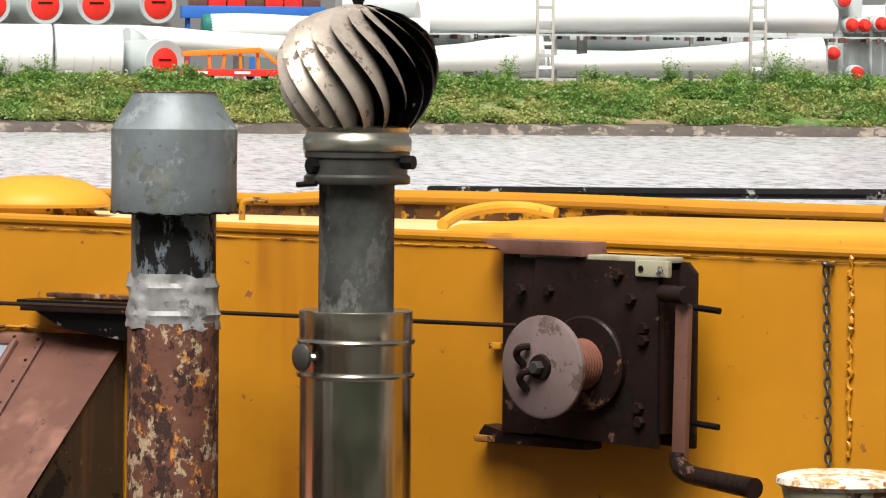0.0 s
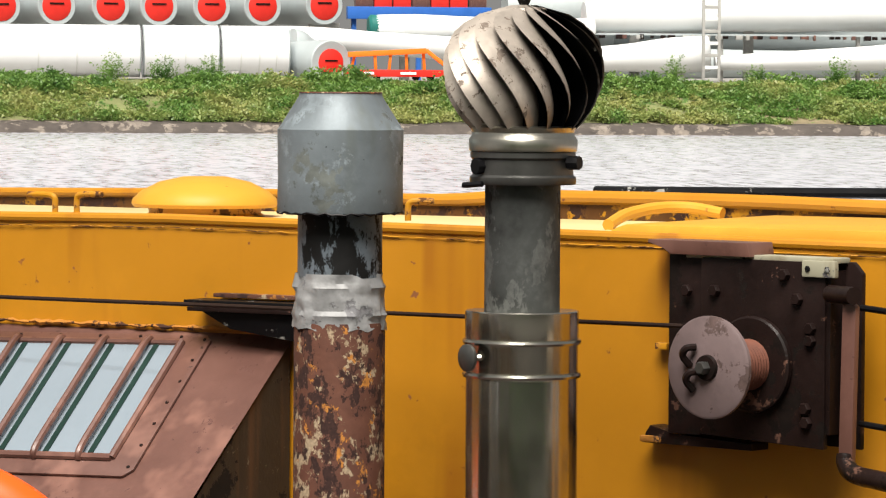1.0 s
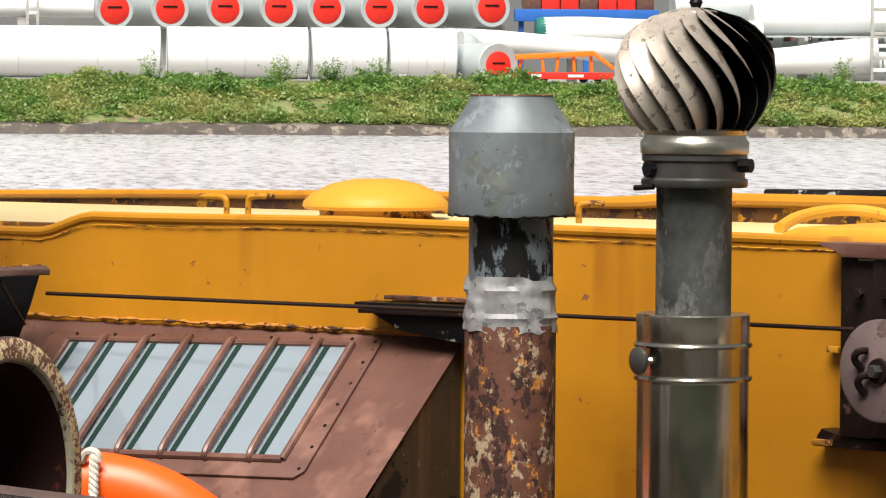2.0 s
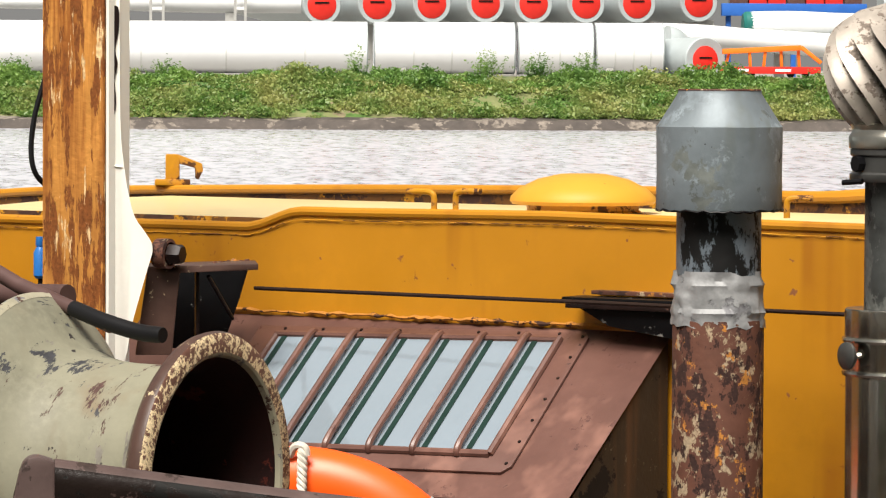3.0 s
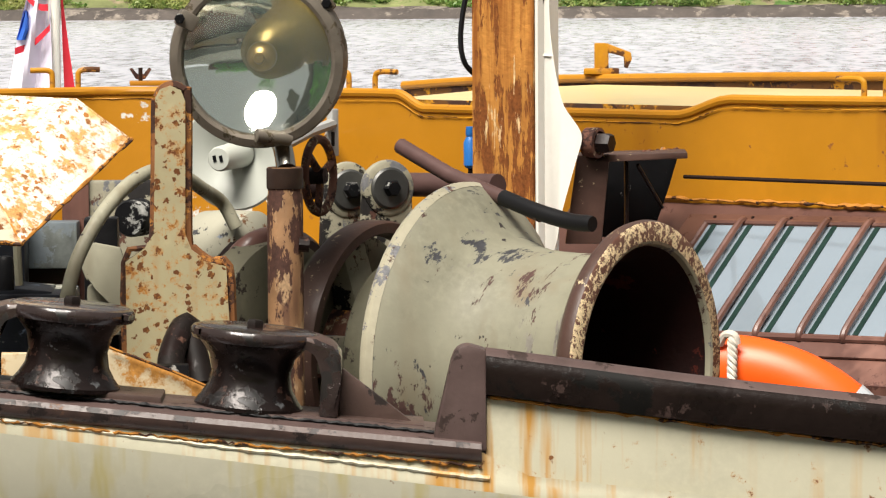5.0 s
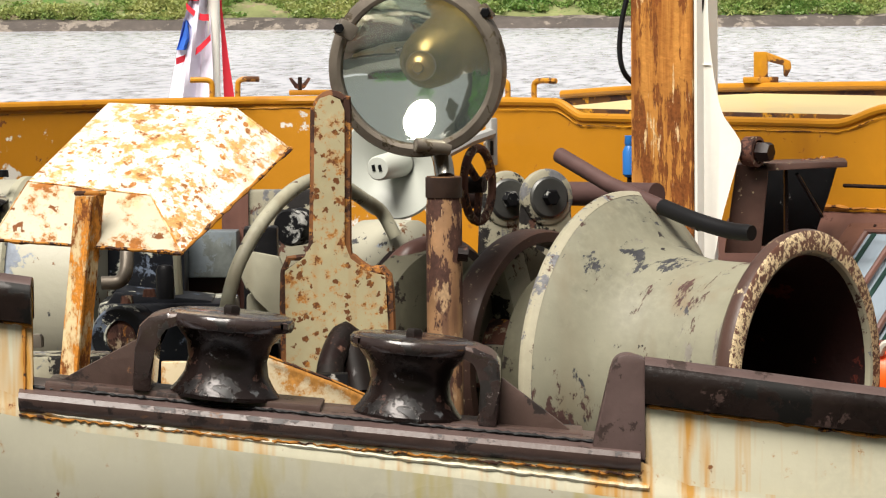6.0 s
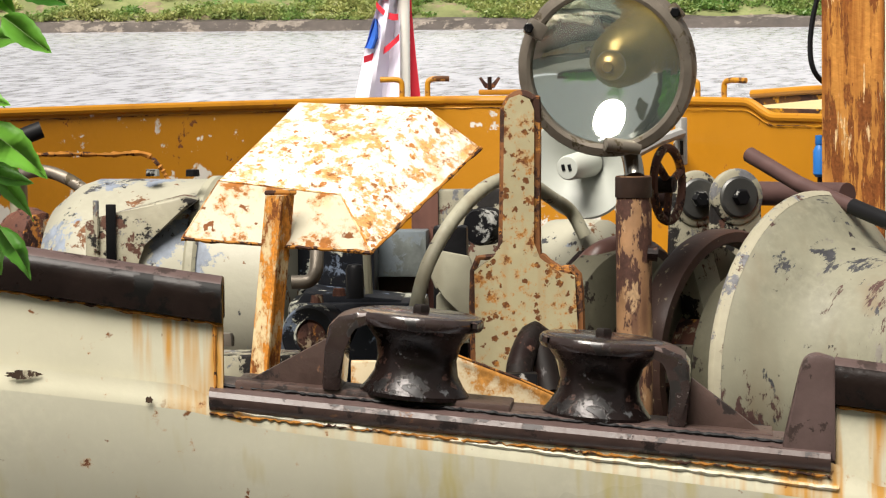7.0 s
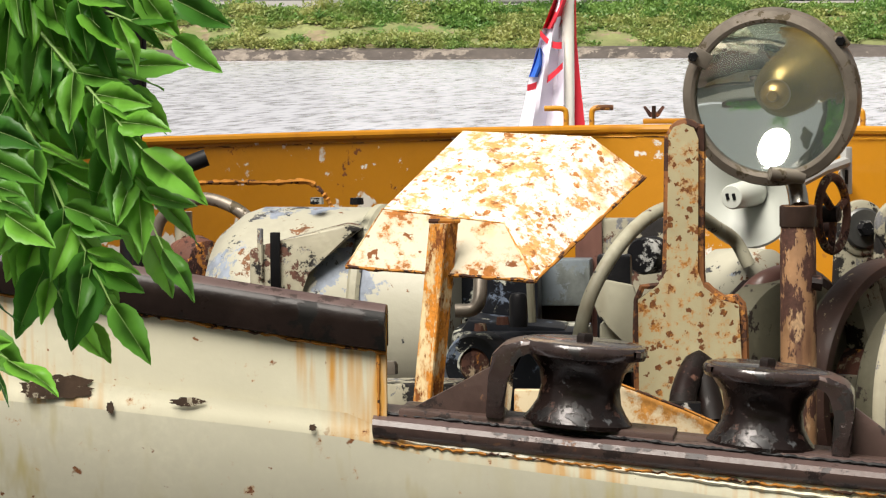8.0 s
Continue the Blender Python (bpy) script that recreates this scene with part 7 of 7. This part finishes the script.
def build_machine():
    x0, x1 = (36.608, 0.744)[0], (44.302, 0.812)[0]
    t = thing("machine", fpose((x0 + x1) / 2, 326, YARD), "orange and red yard machine on a low red trailer", "trailer")
    part("bed", block((x1 - x0, 2.2, 0.55), fpose((x0 + x1) / 2, 326, YARD + 0.55), 0.05), M_RED, t)
    w = x1 - x0
    for f in (0.08, 0.3, 0.45, 0.62, 0.8):
        part("upright", block((0.22, 0.3, 1.35), fpose(x0 + w * f, 326 + (f * 7 % 1) * 0.5, YARD + 1.5) @ pose(0, 0, 0, 0, 14 * math.sin(f * 20), 0), 0.03), M_CRANE, t)
    part("boom", block((w * 0.8, 0.4, 0.42), fpose(x0 + w * 0.42, 326, YARD + 2.15) @ pose(0, 0, 0, 0, -3, 0), 0.05), M_CRANE, t)
    part("arm", block((w * 0.26, 0.35, 0.3), fpose(x0 + w * 0.92, 326, YARD + 1.75) @ pose(0, 0, 0, 0, 38, 0), 0.04), M_CRANE, t)
    for f in (0.15, 0.3, 0.7, 0.85):
        part("wheel", lathe([(0, -0.15), (0.3, -0.15), (0.32, 0), (0.3, 0.15), (0, 0.15)], far @ frame_along((x0 + w * f, 325.2, YARD + 0.3), (0, 1, 0)), 20), M_BLACK, t)
    for i, (f, ww) in enumerate(((0.22, 0.10), (0.62, 0.16))):
        part("marking", block((w * ww, 0.03, 0.2), fpose(x0 + w * f, 324.88, YARD + 0.55), 0), M_TOWER, t)
    x0, x1 = (39.372, 5.031)[0], (51.496, 5.164)[0]
    zb, zt = EYE + (39.376, 4.467)[1], EYE + (39.370, 5.500)[1]
    b = thing("blue_rack", fpose((x0 + x1) / 2, 350, YARD), "blue steel rack with red containers on it", "steel rack")
    part("beam", block((x1 - x0, 1.0, zt - zb), fpose((x0 + x1) / 2, 350, (zb + zt) / 2), 0.05), M_BLUEBEAM, b)
    for f in (0.05, 0.5, 0.95):
        part("column", block((0.4, 0.6, zb - YARD), fpose(x0 + (x1 - x0) * f, 350.3, (zb + YARD) / 2), 0.05), M_BLUEBEAM, b)
    for i in range(7):
        part("crate", block(((x1 - x0) / 8.2, 1.2, 1.0 + 0.5 * (i % 3)), fpose(x0 + (x1 - x0) * (i + 0.9) / 7.6, 350.4, zt + 0.45 + 0.25 * (i % 3)), 0.05), M_RED if i % 3 else M_BROWN, b)


build_machine()


def build_tier_rack():
    x0, z0 = (57.566, 3.247)
    x1, z1 = (103.4, 3.425)
    t = thing("blade_rack", fpose((x0 + x1) / 2, 339, YARD), "long brown rack beam between two tiers of blades", "steel rack")
    part("beam", block((x1 - x0, 0.6, 0.16), fpose((x0 + x1) / 2, 339, EYE + z0), 0.02), M_BLADEGREY, t)
    rng = random.Random(2)
    for i in range(60):
        part("chock", block((rng.uniform(0.15, 0.6), 0.5, rng.uniform(0.2, 0.45)), fpose(x0 + (x1 - x0) * (i + rng.random()) / 60, 338.8, EYE + z0 - 0.2), 0.02), rng.choice((M_BROWN, M_BROWN_DARK, M_BROWN_DARK, M_FRAMEGREY)), t)
    for f in (0.0, 0.25, 0.5, 0.75, 1.0):
        part("leg", block((0.3, 0.4, EYE + z0 - YARD), fpose(x0 + (x1 - x0) * f, 339.4, (EYE + z0 + YARD) / 2), 0.02), M_FRAMEGREY, t)


build_tier_rack()


def build_cover(x, z, y, r):
    t = thing("red_hood", fpose(x, y, YARD), "red pointed cover on a blade end", "cover", "red covers on blade ends")
    m = far @ pose(x, y, EYE + z, 0, 0, 8) @ pose(0, 0, 0, -90, 0, 0)
    part("cone", lathe([(0, -0.5), (r * 0.7, -0.3), (r, 0.2), (r, 1.0)], m, 20), M_RED, t)
    part("sleeve", lathe([(r * 1.05, 0.4), (r * 1.25, 0.5), (r * 1.25, 4.0)], m, 20), M_BLADEGREY, t)
    part("rack", block((2.4, 0.4, EYE + z - YARD + 0.7), fpose(x + 0.6, y + 1.5, (EYE + z + 0.7 + YARD) / 2), 0.03), M_BLADEGREY, t)


for x, z in ((57.666, 3.865), (58.840, 3.969), (93.204, 1.973), (94.779, 4.372), (95.860, 4.336), (97.334, 4.494), (98.321, 4.362), (94.065, 6.406), (95.271, 0.342)):
    build_cover(x, z, 341, 0.55)


# ---- the quay and its ash tree ----
QUAY = 3.4
quay_m = pose(0, 0, 0, 0, 0, 42)


def build_quay():
    # unseen ground added under the tree, dark to hold back bounced light
    bm = block((60, 40, QUAY + 1.0), quay_m @ pose(0, 3.6 - 20, (QUAY - 1.0) / 2), 0.05)
    tagged(part("quay", bm, M_QUAY, None, "unseen dark paved quay added beside the vessel"), "", "quay", "", "structure")


build_quay()


def build_reflection_wall():
    """Unseen plain wall added to close the quay and darken reflections."""
    bm = block((60, 0.4, 4.6), quay_m @ pose(0, -13.5, QUAY + 2.3), 0.03)
    tagged(part("reflection_wall", bm, M_DARKWALL, None, "unseen plain dark wall added to darken reflections"), "", "wall", "", "structure")


M_DARKWALL = mat("unseen_dark_wall", (0.13, 0.075, 0.055), 0.85, vary=0.3, scale=1.5, grain=14, bump=0.3)
build_reflection_wall()


def leaflet_mesh(name, ln, wd, seed):
    """A toothed lance-shaped leaflet with a raised pale midrib; root at the origin, tip along x."""
    rng = random.Random(seed)
    bm = bmesh.new()
    n = 12
    mid, lf, rt = [], [], []
    droop, fold = rng.uniform(0.05, 0.28), rng.uniform(0.02, 0.16)
    for i in range(n + 1):
        f = i / n
        w = wd * math.sin(math.pi * f ** 0.72) ** 0.85 * (1 - 0.25 * f) if 0 < i < n else 0.0004
        tooth = 1 + (0.05 if i % 2 else -0.03)
        z = -droop * ln * f * f + 0.02 * ln * math.sin(f * 6 + seed)
        wave = 0.06 * wd * math.sin(f * 9 + seed)
        mid.append(bm.verts.new((ln * f, 0, z)))
        lf.append(bm.verts.new((ln * f + 0.01 * ln * (i % 2), w * tooth, z + fold * w + wave)))
        rt.append(bm.verts.new((ln * f + 0.01 * ln * (i % 2), -w * tooth, z + fold * w - wave)))
    for i in range(n):
        for e in (lf, rt):
            bm.faces.new((mid[i], mid[i + 1], e[i + 1], e[i]))
    k = len(bm.faces)
    rib = sweep([Vector((ln * f, 0, -droop * ln * f * f + 0.02 * ln * math.sin(f * 6 + seed) + 0.0004)) for f in (0.0, 0.25, 0.5, 0.75, 0.97)], [0.0008, 0.0007, 0.0005, 0.0004, 0.0002], 4, bm, False)
    bm.faces.ensure_lookup_table()
    for i, f in enumerate(bm.faces):
        f.material_index = 1 if i >= k else 0
        f.smooth = True
    me = bpy.data.meshes.new(name)
    bm.to_mesh(me)
    bm.free()
    me.materials.append(M_LEAFLET)
    me.materials.append(M_TWIG)
    return me


def leaflet_mat():
    m = leaf_mat("ash_leaflet", (0.042, 0.165, 0.018), (0.21, 0.53, 0.055))
    n, l = m.node_tree.nodes, m.node_tree.links
    info = n.new("ShaderNodeObjectInfo")
    for nd in list(n):
        if nd.bl_idname == "ShaderNodeNewGeometry":
            for link in list(nd.outputs["Random Per Island"].links):
                l.new(info.outputs["Random"], link.to_socket)
    return m


M_LEAFLET = leaflet_mat()


def build_tree():
    rng = random.Random(21)
    base = quay_m @ Vector((-3.4, 1.2, QUAY))
    t = thing("ash_tree", Matrix.Translation(base), "young ash tree with green pinnate leaves on the quay", "tree")
    top = base + Vector((0.3, -0.2, 5.2))
    trunk = smooth_path([base + Vector((0, 0, -0.1)), base + Vector((0.05, 0.05, 1.2)), base + Vector((0.2, -0.1, 2.6)), top], 6)
    part("trunk", sweep(trunk, [0.16 - 0.10 * i / (len(trunk) - 1) for i in range(len(trunk))], 14), M_BARK, t)
    # crown: limbs with many small leaf blades, mostly overhead and behind the view
    verts, faces = [], []
    for i in range(16):
        a = rng.uniform(0, 6.28)
        root = trunk[rng.randrange(len(trunk) // 2, len(trunk))]
        end = root + Vector((math.cos(a) * rng.uniform(1.0, 2.2), math.sin(a) * rng.uniform(1.0, 2.2), rng.uniform(0.9, 2.4)))
        limb = smooth_path([root, root.lerp(end, 0.5) + Vector((0, 0, 0.15)), end], 5)
        part("limb", sweep(limb, [0.04 - 0.03 * j / (len(limb) - 1) for j in range(len(limb))], 7), M_BARK, t)
        for j in range(420):
            c = limb[rng.randrange(3, len(limb))] + Vector((rng.gauss(0, 0.42), rng.gauss(0, 0.42), rng.gauss(0, 0.34)))
            if c.z < 5.9:
                continue
            u = Vector((rng.gauss(0, 1), rng.gauss(0, 1), rng.gauss(0, 0.6))).normalized() * 0.05
            v = u.cross(Vector((rng.gauss(0, 1), rng.gauss(0, 1), rng.gauss(0, 1)))).normalized() * 0.02
            k = len(verts)
            verts += [c - u, c + v, c + u, c - v]
            faces.append((k, k + 1, k + 2, k + 3))
    me = bpy.data.meshes.new("crown")
    inv = t.matrix_basis.inverted()
    me.from_pydata([tuple(inv @ v) for v in verts], [], faces)
    me.materials.append(M_LEAF)
    crown = new("crown", me)
    crown.parent = t
    crown["kind"] = "stuff"
    # hanging sprigs on one low limb
    limb_end = Vector((-3.771, 2.635, 5.101))
    low = smooth_path([trunk[9], trunk[9].lerp(limb_end, 0.5) + Vector((0, 0, 0.25)), limb_end], 6)
    part("limb", sweep(low, [0.035 - 0.026 * j / (len(low) - 1) for j in range(len(low))], 8), M_BARK, t)
    meshes = [leaflet_mesh("leaf", 0.094, 0.0255, 1), leaflet_mesh("leaf", 0.112, 0.030, 2), leaflet_mesh("leaf", 0.080, 0.0235, 3), leaflet_mesh("leaf", 0.102, 0.027, 4)]
    tw = [((-3.767, 2.640, 5.101), (-3.620, 2.673, 5.018), (-3.480, 2.725, 4.959), 6), ((-3.769, 2.637, 5.098), (-3.679, 2.678, 4.967), (-3.596, 2.705, 4.867), 5),
          ((-3.767, 2.639, 5.095), (-3.610, 2.686, 4.940), (-3.481, 2.691, 4.848), 5), ((-3.787, 2.647, 5.096), (-3.596, 2.705, 4.912), (-3.484, 2.720, 4.741), 7),
          ((-3.787, 2.646, 5.096), (-3.723, 2.701, 4.911), (-3.648, 2.719, 4.735), 7), ((-3.788, 2.645, 5.089), (-3.734, 2.686, 4.862), (-3.665, 2.697, 4.748), 5),
          ((-3.804, 2.657, 5.090), (-3.625, 2.666, 4.823), (-3.546, 2.689, 4.681), 6), ((-3.805, 2.655, 5.084), (-3.724, 2.700, 4.801), (-3.629, 2.695, 4.664), 6),
          ((-3.783, 2.618, 4.943), (-3.683, 2.586, 4.668), (-3.567, 2.576, 4.629), 3), ((-3.807, 2.653, 5.084), (-3.664, 2.613, 4.854), (-3.564, 2.580, 4.780), 5),
          ((-3.824, 2.664, 5.078), (-3.716, 2.626, 4.743), (-3.662, 2.615, 4.619), 6), ((-3.768, 2.639, 5.101), (-3.689, 2.664, 5.027), (-3.587, 2.685, 4.990), 5),
          ((-3.817, 2.673, 5.101), (-3.781, 2.707, 4.991), (-3.749, 2.751, 4.904), 5), ((-3.855, 2.689, 5.085), (-3.819, 2.740, 4.928), (-3.790, 2.779, 4.796), 6)]
    tw.append(((-3.767, 2.641, 5.104), (-3.609, 2.688, 5.044), (-3.478, 2.728, 5.001), 5))
    for i in range(9):
        (a1, b1, c1, _), (a2, b2, c2, _) = tw[rng.randrange(14)], tw[rng.randrange(14)]
        k = rng.uniform(0.3, 0.7)
        off = Vector((-math.sin(radians(50)), math.cos(radians(50)), 0)) * rng.uniform(0.08, 0.35) + Vector((0, 0, rng.uniform(-0.03, 0.03)))
        tw.append((a1, Vector(b1).lerp(Vector(b2), k) + off * 0.6, Vector(c1).lerp(Vector(c2), k) + off, 5))
    view = Vector((-math.sin(radians(50)), math.cos(radians(50)), -0.04))
    out = []
    for i, (a, b, c, pairs) in enumerate(tw):
        pairs += 2
        path = smooth_path([a, b, c], 9)
        hang = new("sprig")
        hang.parent = t
        hang.location = Vector(a) - base
        bm = sweep([p - Vector(a) for p in path], [0.0028 - 0.0019 * j / (len(path) - 1) for j in range(len(path))], 6)
        me = bpy.data.meshes.new("sprig")
        bm.to_mesh(me)
        bm.free()
        me.materials.append(M_TWIG)
        bpy.data.objects.remove(hang)
        hang = new("sprig", me)
        hang.parent = t
        hang.location = Vector(a) - base
        L = len(path) - 1
        for j in range(pairs + 1):
            f = 1.0 if j == pairs else 0.30 + 0.66 * (j / pairs)
            q = path[min(L, int(f * L))]
            d = (path[min(L, int(f * L) + 1)] - path[max(0, int(f * L) - 1)]).normalized()
            for s in ((0,) if j == pairs else (-1, 1)):
                if j < pairs and rng.random() < 0.12:
                    continue
                side = d.cross(view).normalized()
                way = (d * rng.uniform(0.5, 1.0) + side * s * rng.uniform(0.5, 1.1) + view * rng.uniform(-0.4, 0.4) + Vector((0.67, 0.74, 0)) * rng.uniform(0.0, 0.55) + Vector((0, 0, rng.uniform(-0.6, 0.0)))).normalized()
                nrm = (-view * rng.uniform(0.2, 1.0) + Vector((rng.uniform(-0.6, 0.6), rng.uniform(-0.6, 0.6), rng.uniform(0.1, 0.9)))).normalized()
                y = nrm.cross(way).normalized()
                z = way.cross(y)
                ml = Matrix((way, y, z)).transposed().to_4x4()
                ml.translation = q - Vector(a)
                lf = new("leaf", rng.choice(meshes))
                lf.parent = hang
                lf.matrix_basis = ml @ Matrix.Scale(rng.uniform(0.56, 0.88), 4)
        out.append(hang)
    return out


SPRIGS = build_tree()


def build_quay_trees():
    """Trees along the quay, seen in the searchlight's mirror and the polished flue."""
    rng = random.Random(77)
    base = quay_m @ Vector((-11, -9.0, QUAY))
    t = thing("quay_tree", Matrix.Translation(base), "full green tree on the quay", "tree", "trees along the quay")
    part("trunk", sweep([base + Vector((0, 0, -0.1)), base + Vector((0.1, 0, 2.0)), base + Vector((0, 0.2, 5.0))], [0.22, 0.17, 0.07], 10), M_BARK, t)
    verts, faces = [], []
    blobs = [Vector((rng.gauss(0, 1.3), rng.gauss(0, 1.3), rng.uniform(1.5, 4.6))) for _ in range(20)]
    for j in range(5200):
        c = rng.choice(blobs) + Vector((rng.gauss(0, 0.5), rng.gauss(0, 0.5), rng.gauss(0, 0.45)))
        u = Vector((rng.gauss(0, 1), rng.gauss(0, 1), rng.gauss(0, 0.6))).normalized() * 0.13
        v = u.cross(Vector((rng.gauss(0, 1), rng.gauss(0, 1), rng.gauss(0, 1)))).normalized() * 0.06
        k = len(verts)
        verts += [c - u, c + v, c + u, c - v]
        faces.append((k, k + 1, k + 2, k + 3))
    me = bpy.data.meshes.new("crown")
    me.from_pydata([tuple(v) for v in verts], [], faces)
    me.materials.append(M_LEAF)
    crown = new("crown", me)
    crown.parent = t
    for i, (x, y) in enumerate(((-7, -10), (-3.2, -9), (1.5, -10.5), (5.5, -9), (10, -10), (14, -8.5))):
        copy_thing(t, Matrix.Translation(quay_m @ Vector((x, y, QUAY))) @ Matrix.Rotation(i * 1.3, 4, "Z"))


build_quay_trees()


# ---- what moves: the cowl turns, the flag and the sprigs sway ----
def motions():
    hub = COWL.matrix_basis.copy()
    walk(COWL, [(t / 10, hub @ pose(0, 0, 0, 0, 0, 40.0 * t)) for t in range(81)])
    f = FLAG.matrix_basis.copy()
    walk(FLAG, [(t / 2, f @ pose(0, 0, 0, 1.0 * math.sin(t * 0.7), 1.2 * math.sin(t * 0.9 + 1.0), 3.0 * math.sin(t * 0.6))) for t in range(17)])
    for i, s in enumerate(SPRIGS):
        b = s.matrix_basis.copy()
        walk(s, [(t / 2, b @ pose(0, 0, 0, 0.5 * math.sin(t * 1.3 + i), 0.9 * math.sin((16 - t) * 0.65) + 0.3 * math.sin(t * 1.1 + i * 1.7), 0.6 * math.sin(t * 0.9 + i))) for t in range(17)])


motions()
